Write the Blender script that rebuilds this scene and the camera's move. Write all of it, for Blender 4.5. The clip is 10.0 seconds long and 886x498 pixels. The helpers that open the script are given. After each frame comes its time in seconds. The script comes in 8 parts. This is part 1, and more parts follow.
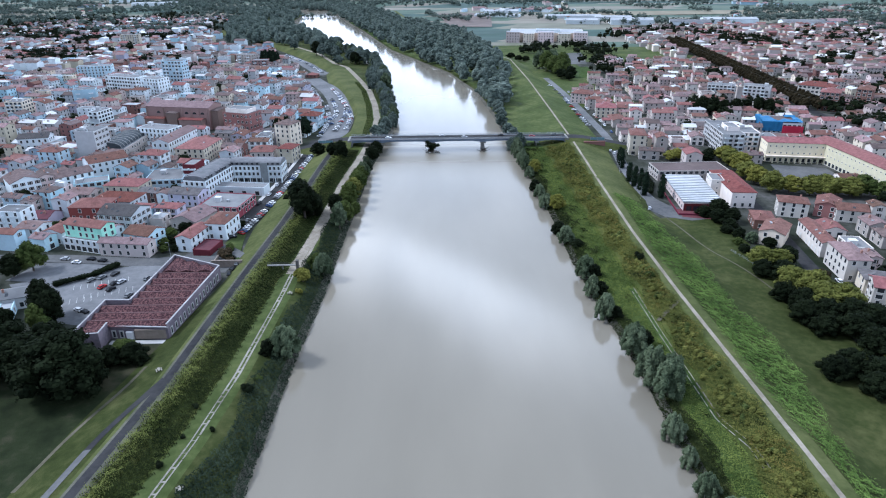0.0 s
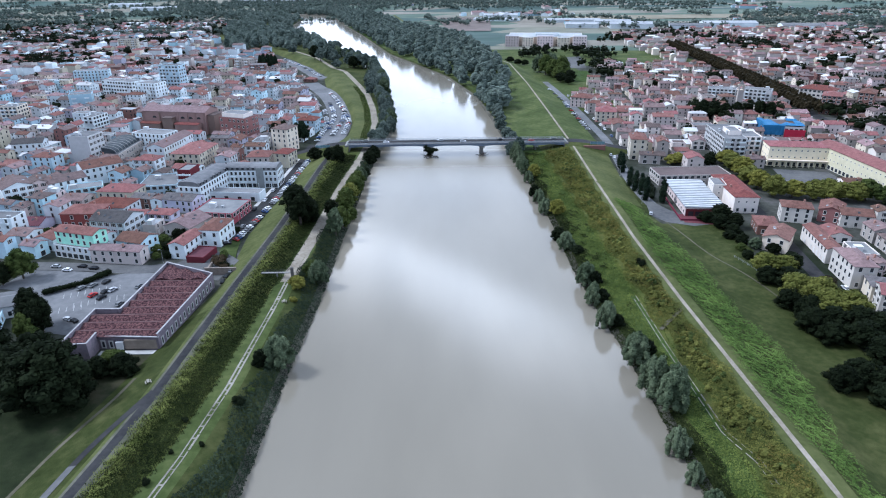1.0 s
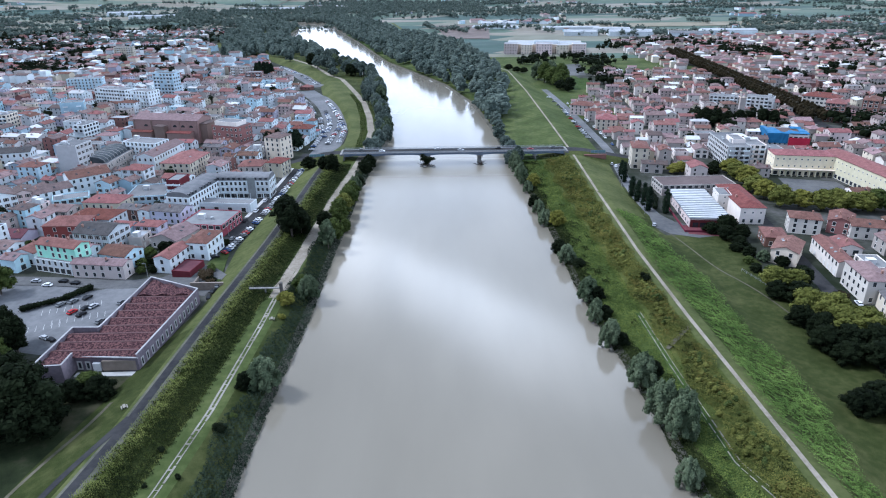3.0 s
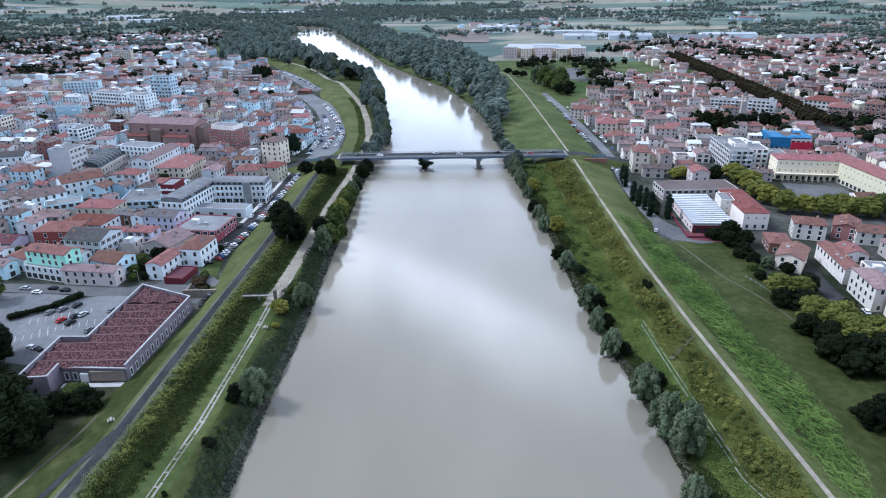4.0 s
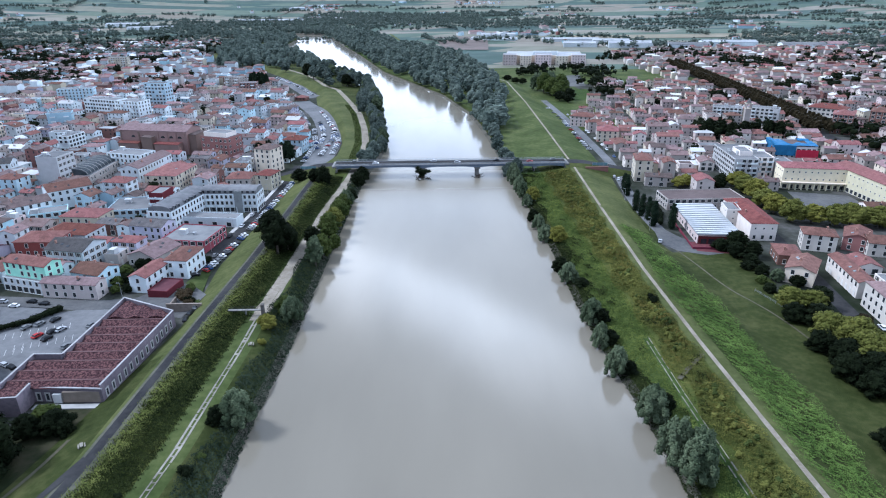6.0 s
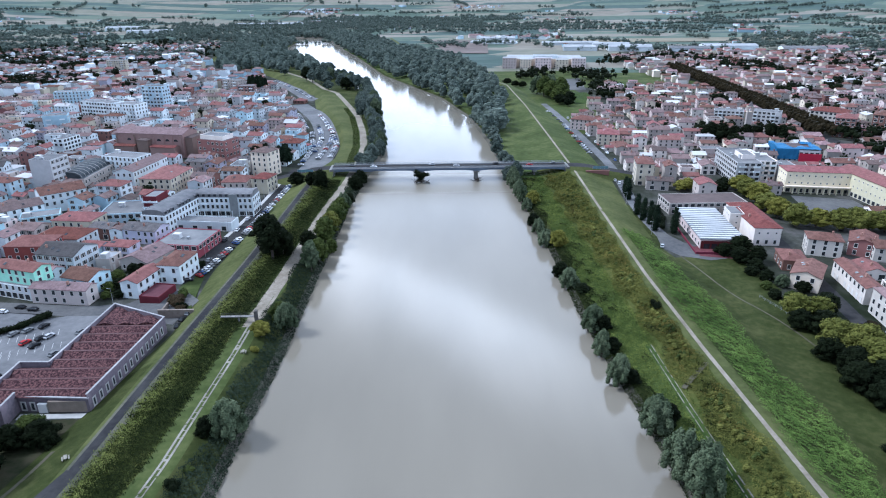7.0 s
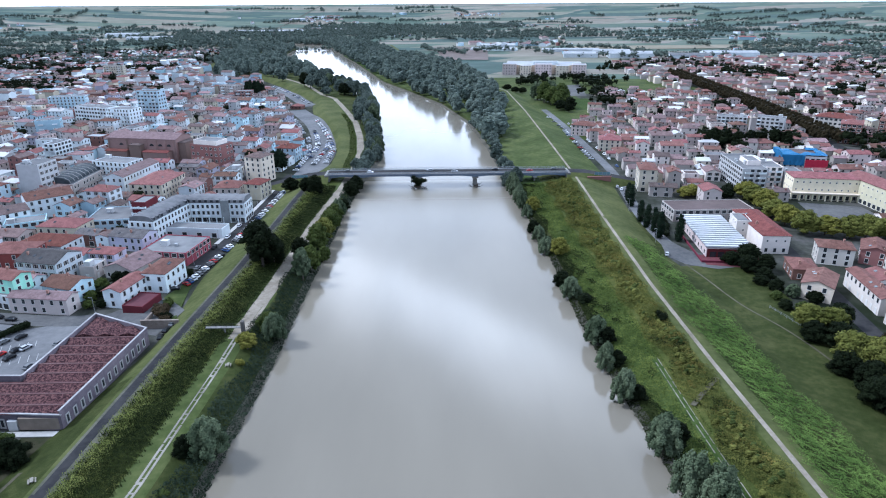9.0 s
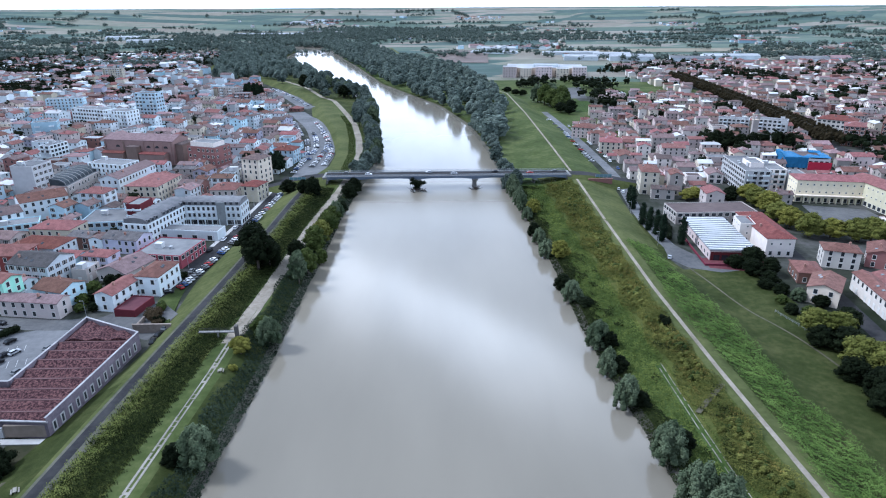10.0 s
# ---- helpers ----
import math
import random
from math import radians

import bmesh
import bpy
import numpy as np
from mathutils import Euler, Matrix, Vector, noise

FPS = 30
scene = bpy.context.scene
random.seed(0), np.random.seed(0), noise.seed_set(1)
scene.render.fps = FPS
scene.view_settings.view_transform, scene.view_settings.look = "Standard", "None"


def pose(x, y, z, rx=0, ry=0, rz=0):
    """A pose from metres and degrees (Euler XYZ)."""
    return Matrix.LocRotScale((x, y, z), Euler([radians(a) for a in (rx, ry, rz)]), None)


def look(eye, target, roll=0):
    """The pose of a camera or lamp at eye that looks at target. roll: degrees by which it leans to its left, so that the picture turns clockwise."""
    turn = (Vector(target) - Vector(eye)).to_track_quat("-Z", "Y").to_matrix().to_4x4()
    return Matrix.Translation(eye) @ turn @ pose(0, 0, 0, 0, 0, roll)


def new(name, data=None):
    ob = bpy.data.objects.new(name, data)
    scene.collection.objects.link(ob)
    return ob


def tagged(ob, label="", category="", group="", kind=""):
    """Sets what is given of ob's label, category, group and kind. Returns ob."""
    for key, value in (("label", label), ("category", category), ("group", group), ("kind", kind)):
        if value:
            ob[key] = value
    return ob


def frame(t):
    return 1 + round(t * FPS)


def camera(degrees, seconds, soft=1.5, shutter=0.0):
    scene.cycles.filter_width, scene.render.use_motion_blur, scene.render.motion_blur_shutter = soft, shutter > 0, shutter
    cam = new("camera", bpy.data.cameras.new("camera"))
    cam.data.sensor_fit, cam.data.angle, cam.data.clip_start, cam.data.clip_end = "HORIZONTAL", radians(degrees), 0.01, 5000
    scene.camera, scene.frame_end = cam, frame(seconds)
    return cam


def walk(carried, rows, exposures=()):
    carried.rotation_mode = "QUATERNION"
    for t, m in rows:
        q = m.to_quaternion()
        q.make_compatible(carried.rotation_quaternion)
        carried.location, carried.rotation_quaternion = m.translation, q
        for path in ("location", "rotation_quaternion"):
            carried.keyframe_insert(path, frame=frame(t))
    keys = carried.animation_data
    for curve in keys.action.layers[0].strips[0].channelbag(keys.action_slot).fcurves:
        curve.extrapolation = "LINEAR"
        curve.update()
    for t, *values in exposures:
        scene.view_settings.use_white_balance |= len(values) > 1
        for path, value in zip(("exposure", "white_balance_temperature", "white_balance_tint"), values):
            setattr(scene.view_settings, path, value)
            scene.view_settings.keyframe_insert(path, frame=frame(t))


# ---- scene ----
cam = camera(70.0, 10.0, soft=1.1)
PATH = [
    (0, (0.847, -4.035, 122.017), (0.995, 5.076, 117.898), -0.468),
    (0.5, (1.338, -1.411, 121.473), (1.487, 7.713, 117.382), -0.518),
    (1, (1.797, 1.265, 120.955), (1.949, 10.401, 116.893), -0.555),
    (1.5, (2.233, 3.981, 120.451), (2.387, 13.130, 116.417), -0.579),
    (2, (2.652, 6.728, 119.951), (2.810, 15.888, 115.944), -0.593),
    (2.5, (3.062, 9.493, 119.445), (3.223, 18.665, 115.464), -0.598),
    (4, (4.278, 17.808, 117.808), (4.449, 27.014, 113.907), -0.573),
    (4.5, (4.690, 20.555, 117.202), (4.864, 29.772, 113.328), -0.556),
    (5, (5.107, 23.277, 116.559), (5.284, 32.505, 112.711), -0.535),
    (5.5, (5.531, 25.965, 115.875), (5.709, 35.205, 112.055), -0.513),
    (7, (6.826, 33.768, 113.572), (7.008, 43.041, 109.834), -0.440),
    (7.5, (7.257, 36.261, 112.723), (7.439, 45.545, 109.012), -0.417),
    (8, (7.680, 38.692, 111.838), (7.862, 47.987, 108.154), -0.393),
    (8.5, (8.091, 41.057, 110.920), (8.272, 50.362, 107.263), -0.371),
    (9, (8.481, 43.352, 109.975), (8.662, 52.667, 106.344), -0.350),
    (9.5, (8.844, 45.573, 109.009), (9.024, 54.898, 105.403), -0.330),
    (10, (9.172, 47.718, 108.031), (9.350, 57.053, 104.449), -0.311),
]
walk(cam, [(t, look(eye, target, roll)) for t, eye, target, roll in PATH], exposures=((0.0, 0.44, 5230, 11), (10.0, 0.45, 5150, 11)))

# ---- light: a bright overcast evening sky, brightest low ahead, one soft sun ----
SUN_ELEV, SUN_AZ = 48.0, -80.0      # degrees above the horizon; clockwise from straight ahead (+y)
world = bpy.data.worlds.new("sky")
scene.world = world
world.use_nodes = True
wn, wl = world.node_tree.nodes, world.node_tree.links
wn.clear()
w_out = wn.new("ShaderNodeOutputWorld")
w_sky = wn.new("ShaderNodeTexSky")
w_sky.sky_type = "NISHITA"
w_sky.sun_disc = False
w_sky.sun_elevation = radians(SUN_ELEV)
w_sky.sun_rotation = radians(SUN_AZ)
w_sky.air_density, w_sky.dust_density, w_sky.ozone_density = 1.0, 2.0, 1.5
w_bg = wn.new("ShaderNodeBackground")
w_bg.inputs[1].default_value = 0.10
w_cl = wn.new("ShaderNodeBackground")
w_co = wn.new("ShaderNodeTexCoord")


def sky_math(kind, a, b):
    n = wn.new("ShaderNodeMath")
    n.operation = kind
    for k, v in enumerate((a, b)):
        if isinstance(v, (int, float)):
            n.inputs[k].default_value = v
        else:
            wl.new(v, n.inputs[k])
    return n.outputs[0]


def sky_ramp(source, stops):
    r = wn.new("ShaderNodeValToRGB")
    while len(r.color_ramp.elements) < len(stops):
        r.color_ramp.elements.new(0.5)
    for e, (p, c) in zip(r.color_ramp.elements, stops):
        e.position, e.color = p, (*c, 1)
    wl.new(source, r.inputs[0])
    return r.outputs[0]


# soft mottled cloud over the whole sky
w_noise = wn.new("ShaderNodeTexNoise")
w_noise.inputs["Scale"].default_value = 6.5
w_noise.inputs["Detail"].default_value = 4.0
w_noise.inputs["Roughness"].default_value = 0.55
wl.new(w_co.outputs["Generated"], w_noise.inputs["Vector"])
w_mottle = sky_ramp(w_noise.outputs["Fac"], [(0.38, (0.76, 0.83, 0.92)), (0.64, (1.26, 1.24, 1.22))])
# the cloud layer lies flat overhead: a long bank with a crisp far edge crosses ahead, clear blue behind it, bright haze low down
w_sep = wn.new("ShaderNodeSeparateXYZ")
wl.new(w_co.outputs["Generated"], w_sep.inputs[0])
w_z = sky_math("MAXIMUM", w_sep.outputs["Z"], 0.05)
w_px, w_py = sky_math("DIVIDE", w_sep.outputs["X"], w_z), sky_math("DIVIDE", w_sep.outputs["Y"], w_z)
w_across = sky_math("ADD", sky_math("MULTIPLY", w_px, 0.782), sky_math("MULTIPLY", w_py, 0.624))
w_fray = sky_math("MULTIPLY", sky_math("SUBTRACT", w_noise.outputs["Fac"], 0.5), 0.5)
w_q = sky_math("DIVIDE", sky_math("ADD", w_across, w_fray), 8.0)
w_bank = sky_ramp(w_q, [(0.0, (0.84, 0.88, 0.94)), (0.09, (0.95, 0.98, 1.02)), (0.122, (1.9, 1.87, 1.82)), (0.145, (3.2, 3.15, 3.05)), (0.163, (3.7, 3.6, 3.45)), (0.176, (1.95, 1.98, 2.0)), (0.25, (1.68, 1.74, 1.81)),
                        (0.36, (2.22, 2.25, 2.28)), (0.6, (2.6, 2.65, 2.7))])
w_mul = wn.new("ShaderNodeMixRGB")
w_mul.blend_type = "MULTIPLY"
w_mul.inputs[0].default_value = 1.0
wl.new(w_mottle, w_mul.inputs[1])
wl.new(w_bank, w_mul.inputs[2])
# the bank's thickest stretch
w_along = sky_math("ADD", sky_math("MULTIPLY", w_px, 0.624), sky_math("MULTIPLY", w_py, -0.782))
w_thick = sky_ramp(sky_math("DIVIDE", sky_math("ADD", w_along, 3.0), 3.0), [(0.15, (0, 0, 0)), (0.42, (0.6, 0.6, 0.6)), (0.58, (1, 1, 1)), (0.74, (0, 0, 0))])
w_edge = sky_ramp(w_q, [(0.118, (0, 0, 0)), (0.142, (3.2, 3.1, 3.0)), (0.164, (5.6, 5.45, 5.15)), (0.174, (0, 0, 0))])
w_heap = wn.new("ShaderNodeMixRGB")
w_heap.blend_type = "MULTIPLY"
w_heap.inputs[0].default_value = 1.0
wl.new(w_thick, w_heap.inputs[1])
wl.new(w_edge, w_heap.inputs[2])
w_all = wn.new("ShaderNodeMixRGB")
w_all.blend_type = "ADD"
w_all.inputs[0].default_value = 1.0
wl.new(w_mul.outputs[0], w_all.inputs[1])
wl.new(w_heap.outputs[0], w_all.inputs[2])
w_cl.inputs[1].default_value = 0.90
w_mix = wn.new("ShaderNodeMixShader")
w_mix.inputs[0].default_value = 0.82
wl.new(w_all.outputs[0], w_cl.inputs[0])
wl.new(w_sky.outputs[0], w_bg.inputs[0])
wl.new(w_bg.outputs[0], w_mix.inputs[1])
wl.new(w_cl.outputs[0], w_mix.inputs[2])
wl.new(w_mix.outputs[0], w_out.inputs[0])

sun = new("sun", bpy.data.lights.new("sun", "SUN"))
sun.data.energy, sun.data.angle, sun.data.color = 2.9, radians(12), (1.0, 0.96, 0.90)
sun.matrix_world = look((0, 0, 0), (-math.sin(radians(SUN_AZ)) * math.cos(radians(SUN_ELEV)),
                                    -math.cos(radians(SUN_AZ)) * math.cos(radians(SUN_ELEV)), -math.sin(radians(SUN_ELEV))))


# ---- materials ----
def node(nt, kind, **values):
    n = nt.nodes.new(kind)
    for key, value in values.items():
        n.inputs[key.replace("_", " ")].default_value = value
    return n


def ramp(nt, source, stops):
    r = nt.nodes.new("ShaderNodeValToRGB")
    while len(r.color_ramp.elements) < len(stops):
        r.color_ramp.elements.new(0.5)
    for e, (p, c) in zip(r.color_ramp.elements, stops):
        e.position, e.color = p, (*c, 1)
    nt.links.new(source, r.inputs[0])
    return r.outputs[0]


def shade(c, k):
    return tuple(min(1.0, v * k) for v in c)


def surface(name, c0, c1, scale, rough=0.9, fine=8.0, bump=0.3, random_tint=0.0, island=False, metal=0.0, c2=None, coarse=0.12, dist=0.1, spec=0.04, spread=0.14):
    """Two-scale mottled surface: colours c0 to c1 by noise of the given scale (per metre), broad stains from a slower one, fine relief."""
    m = bpy.data.materials.new(name)
    m.use_nodes = True
    nt = m.node_tree
    bsdf = nt.nodes["Principled BSDF"]
    geo = nt.nodes.new("ShaderNodeNewGeometry")
    n1 = node(nt, "ShaderNodeTexNoise", Scale=scale, Detail=6.0, Roughness=0.62)
    n2 = node(nt, "ShaderNodeTexNoise", Scale=scale * coarse, Detail=3.0)
    n3 = node(nt, "ShaderNodeTexNoise", Scale=scale * fine, Detail=2.0)
    for n in (n1, n2, n3):
        nt.links.new(geo.outputs["Position"], n.inputs["Vector"])
    add = nt.nodes.new("ShaderNodeMath")
    add.operation = "MULTIPLY_ADD"
    add.inputs[1].default_value = 0.55
    nt.links.new(n2.outputs["Fac"], add.inputs[0])
    half = nt.nodes.new("ShaderNodeMath")
    half.operation = "MULTIPLY"
    half.inputs[1].default_value = 0.45
    nt.links.new(n1.outputs["Fac"], half.inputs[0])
    nt.links.new(half.outputs[0], add.inputs[2])
    stops = [(0.49 - spread, c0), (0.49 + spread, c1)] if c2 is None else [(0.49 - spread, c0), (0.49, c2), (0.49 + spread, c1)]
    col = ramp(nt, add.outputs[0], stops)
    if random_tint:
        hsv = nt.nodes.new("ShaderNodeHueSaturation")
        src = geo.outputs["Random Per Island"] if island else nt.nodes.new("ShaderNodeObjectInfo").outputs["Random"]
        if island == "both":
            both = nt.nodes.new("ShaderNodeMath")
            nt.links.new(src, both.inputs[0])
            nt.links.new(nt.nodes.new("ShaderNodeObjectInfo").outputs["Random"], both.inputs[1])
            part_of = nt.nodes.new("ShaderNodeMath")
            part_of.operation = "FRACT"
            nt.links.new(both.outputs[0], part_of.inputs[0])
            src = part_of.outputs[0]
        mr = nt.nodes.new("ShaderNodeMapRange")
        mr.inputs["To Min"].default_value, mr.inputs["To Max"].default_value = 1 - random_tint, 1 + random_tint
        nt.links.new(src, mr.inputs["Value"])
        nt.links.new(mr.outputs[0], hsv.inputs["Value"])
        mr2 = nt.nodes.new("ShaderNodeMapRange")
        mr2.inputs["To Min"].default_value, mr2.inputs["To Max"].default_value = 0.5 + random_tint * 0.06, 0.5 - random_tint * 0.06
        nt.links.new(src, mr2.inputs["Value"])
        nt.links.new(mr2.outputs[0], hsv.inputs["Hue"])
        nt.links.new(col, hsv.inputs["Color"])
        col = hsv.outputs["Color"]
    nt.links.new(col, bsdf.inputs["Base Color"])
    bsdf.inputs["Roughness"].default_value = rough
    bsdf.inputs["Metallic"].default_value = metal
    bsdf.inputs["Specular IOR Level"].default_value = spec
    if bump:
        b = node(nt, "ShaderNodeBump", Strength=bump, Distance=dist)
        nt.links.new(n3.outputs["Fac"], b.inputs["Height"])
        nt.links.new(b.outputs[0], bsdf.inputs["Normal"])
    return m


def plain(name, c, rough=0.6, metal=0.0):
    return surface(name, shade(c, 0.85), shade(c, 1.1), 0.8, rough=rough, metal=metal, bump=0.05)


M_GRASS = surface("meadow_grass", (0.021, 0.027, 0.008), (0.062, 0.066, 0.024), 0.35, c2=(0.034, 0.043, 0.013), fine=9, bump=0.6, dist=0.3)
# worn lawn with bare earth; the park trees' shade is darkened into its colours
M_LAWN = surface("shaded_worn_lawn", (0.011, 0.015, 0.007), (0.042, 0.040, 0.024), 0.16, c2=(0.019, 0.025, 0.011), fine=14, bump=0.5, dist=0.2, spread=0.11)
M_LUSH = surface("lush_levee_grass", (0.022, 0.038, 0.010), (0.064, 0.090, 0.026), 0.30, c2=(0.037, 0.060, 0.015), fine=6, bump=0.8, dist=0.5)
M_MOWN = surface("mown_grass", (0.039, 0.050, 0.016), (0.093, 0.101, 0.038), 0.4, fine=8, bump=0.4, dist=0.1)
M_SWARD = surface("short_riverside_sward", (0.033, 0.047, 0.014), (0.086, 0.100, 0.036), 0.30, c2=(0.050, 0.066, 0.021), fine=8, bump=0.4, dist=0.15)
M_WEED = surface("dry_weeds", (0.036, 0.046, 0.012), (0.104, 0.106, 0.030), 0.42, c2=(0.056, 0.070, 0.018), fine=5, bump=0.9, dist=0.6)
M_BANK = surface("muddy_bank", (0.05, 0.05, 0.038), (0.12, 0.11, 0.09), 0.6, bump=0.6)
M_TOWN = surface("town_ground", (0.014, 0.019, 0.010), (0.092, 0.089, 0.084), 0.12, c2=(0.035, 0.038, 0.029), fine=30, bump=0.2)
M_ASPHALT = surface("asphalt", (0.024, 0.024, 0.026), (0.048, 0.047, 0.047), 0.5, fine=20, bump=0.15, dist=0.02)
M_OLDROAD = surface("worn_asphalt", (0.070, 0.071, 0.074), (0.130, 0.128, 0.125), 0.5, fine=20, bump=0.15, dist=0.02)
M_EARTH = surface("trodden_earth", (0.058, 0.055, 0.036), (0.115, 0.105, 0.074), 0.9)
M_GRAVEL = surface("gravel_path", (0.145, 0.126, 0.098), (0.285, 0.252, 0.205), 0.9, fine=12, bump=0.3, dist=0.05)
M_CONC = surface("weathered_concrete", (0.13, 0.127, 0.118), (0.29, 0.28, 0.265), 0.5, fine=12, bump=0.25, dist=0.04)
M_PAVING = surface("pale_paving", (0.30, 0.29, 0.28), (0.46, 0.45, 0.43), 0.4, fine=12, bump=0.1, dist=0.02)
M_VERGE = surface("stony_verge", (0.052, 0.055, 0.040), (0.120, 0.116, 0.092), 0.6, fine=10, bump=0.3, dist=0.05)
M_SLAB = surface("pale_worn_slabs", (0.12, 0.110, 0.090), (0.28, 0.26, 0.222), 1.1, fine=10, bump=0.3, dist=0.03)
M_LOT = surface("car_park_asphalt", (0.092, 0.094, 0.099), (0.165, 0.165, 0.168), 0.35, fine=14, bump=0.1, dist=0.02)
M_STEEL = surface("galvanised_steel", (0.28, 0.29, 0.30), (0.40, 0.41, 0.42), 1.5, rough=0.5, metal=0.3, bump=0.0)
M_LINE = plain("road_paint", (0.42, 0.42, 0.41), 0.7)


def field_material():
    m = bpy.data.materials.new("farmland")
    m.use_nodes = True
    nt = m.node_tree
    bsdf = nt.nodes["Principled BSDF"]
    geo = nt.nodes.new("ShaderNodeNewGeometry")
    mp = nt.nodes.new("ShaderNodeMapping")
    mp.inputs["Rotation"].default_value = (0, 0, 0.25)
    mp.inputs["Scale"].default_value = (0.0024, 0.0075, 0.0)
    nt.links.new(geo.outputs["Position"], mp.inputs["Vector"])
    v = node(nt, "ShaderNodeTexVoronoi", Scale=1.0, Randomness=0.75)
    v.distance = "CHEBYCHEV"
    nt.links.new(mp.outputs[0], v.inputs["Vector"])
    sep = nt.nodes.new("ShaderNodeSeparateColor")
    nt.links.new(v.outputs["Color"], sep.inputs[0])
    crops = nt.nodes.new("ShaderNodeValToRGB")
    crops.color_ramp.interpolation = "CONSTANT"
    # crop colours, with a teal cast painted in for the distance haze
    hazed_tones = [(0.0, (0.072, 0.102, 0.078)), (0.17, (0.152, 0.152, 0.118)), (0.34, (0.050, 0.080, 0.068)), (0.48, (0.168, 0.152, 0.122)),
             (0.62, (0.098, 0.124, 0.094)), (0.76, (0.190, 0.174, 0.142)), (0.86, (0.056, 0.084, 0.074))]
    while len(crops.color_ramp.elements) < len(hazed_tones):
        crops.color_ramp.elements.new(0.5)
    for e, (p, c) in zip(crops.color_ramp.elements, hazed_tones):
        e.position, e.color = p, (*c, 1)
    nt.links.new(sep.outputs[0], crops.inputs[0])
    n = node(nt, "ShaderNodeTexNoise", Scale=0.02, Detail=6.0)
    nt.links.new(geo.outputs["Position"], n.inputs["Vector"])
    hsv = nt.nodes.new("ShaderNodeHueSaturation")
    mr = nt.nodes.new("ShaderNodeMapRange")
    mr.inputs["To Min"].default_value, mr.inputs["To Max"].default_value = 0.6, 1.4
    nt.links.new(n.outputs["Fac"], mr.inputs["Value"])
    nt.links.new(mr.outputs[0], hsv.inputs["Value"])
    nt.links.new(crops.outputs[0], hsv.inputs["Color"])
    nt.links.new(hsv.outputs[0], bsdf.inputs["Base Color"])
    bsdf.inputs["Roughness"].default_value = 0.95
    bsdf.inputs["Specular IOR Level"].default_value = 0.1
    return m


def water_material():
    m = bpy.data.materials.new("silty_river_water")
    m.use_nodes = True
    nt = m.node_tree
    bsdf = nt.nodes["Principled BSDF"]
    geo = nt.nodes.new("ShaderNodeNewGeometry")
    mp = nt.nodes.new("ShaderNodeMapping")
    mp.inputs["Scale"].default_value = (1.0, 0.25, 1.0)
    nt.links.new(geo.outputs["Position"], mp.inputs["Vector"])
    silt = node(nt, "ShaderNodeTexNoise", Scale=0.03, Detail=5.0)
    nt.links.new(mp.outputs[0], silt.inputs["Vector"])
    nt.links.new(ramp(nt, silt.outputs["Fac"], [(0.3, (0.160, 0.143, 0.112)), (0.7, (0.190, 0.170, 0.134))]), bsdf.inputs["Base Color"])
    sep = nt.nodes.new("ShaderNodeSeparateXYZ")
    nt.links.new(geo.outputs["Position"], sep.inputs[0])
    up = nt.nodes.new("ShaderNodeMapRange")
    up.inputs["From Min"].default_value, up.inputs["From Max"].default_value = 340.0, 480.0
    nt.links.new(sep.outputs["Y"], up.inputs["Value"])
    stirred = ramp(nt, up.outputs[0], [(0.0, (0.115, 0.115, 0.115)), (0.35, (0.26, 0.26, 0.26)), (0.75, (0.30, 0.30, 0.30)), (1.0, (0.14, 0.14, 0.14))])
    nt.links.new(stirred, bsdf.inputs["Roughness"])
    bsdf.inputs["IOR"].default_value = 1.33
    rip = node(nt, "ShaderNodeTexNoise", Scale=0.35, Detail=4.0)
    nt.links.new(geo.outputs["Position"], rip.inputs["Vector"])
    b = node(nt, "ShaderNodeBump", Strength=0.10, Distance=0.06)
    nt.links.new(rip.outputs["Fac"], b.inputs["Height"])
    nt.links.new(b.outputs[0], bsdf.inputs["Normal"])
    return m


M_FIELD = field_material()
M_WATER = water_material()


def wall_paint(name, c):
    return surface("plaster_" + name, shade(c, 0.80), shade(c, 1.05), 0.35, c2=shade(c, 0.93), rough=0.9, fine=6, bump=0.08, random_tint=0.24, island="both", dist=0.03, spec=0.1)


def tile_roof(name, c):
    return surface("roof_" + name, shade(c, 0.72), shade(c, 1.20), 1.3, c2=shade(c, 0.95), rough=0.9, fine=6, bump=0.6, random_tint=0.34, island="both", dist=0.12, coarse=0.35, spec=0.06, spread=0.12)


WALL = {k: wall_paint(k, c) for k, c in {
    "white": (0.645, 0.69, 0.71), "pale blue": (0.46, 0.59, 0.66), "warm white": (0.67, 0.61, 0.555), "cream": (0.60, 0.53, 0.42), "yellow": (0.66, 0.60, 0.43), "pink": (0.56, 0.46, 0.435),
    "red": (0.27, 0.065, 0.072), "dark red": (0.13, 0.028, 0.038), "tan brick": (0.250, 0.170, 0.150), "brick": (0.205, 0.105, 0.090), "stone": (0.44, 0.39, 0.36), "green": (0.36, 0.68, 0.55),
    "sky blue": (0.37, 0.52, 0.59), "grey": (0.50, 0.50, 0.50), "lilac grey": (0.46, 0.45, 0.54)}.items()}
ROOF = {k: tile_roof(k, c) for k, c in {
    "terracotta": (0.162, 0.080, 0.069), "brown": (0.140, 0.103, 0.099), "red": (0.135, 0.052, 0.043), "grey": (0.095, 0.088, 0.088), "orange": (0.165, 0.090, 0.074),
    "old pink": (0.190, 0.132, 0.127)}.items()}
ROOF["flat grey"] = surface("flat_roof_felt", (0.085, 0.088, 0.095), (0.19, 0.19, 0.19), 0.15, rough=0.9, bump=0.1, random_tint=0.2, spec=0.1)
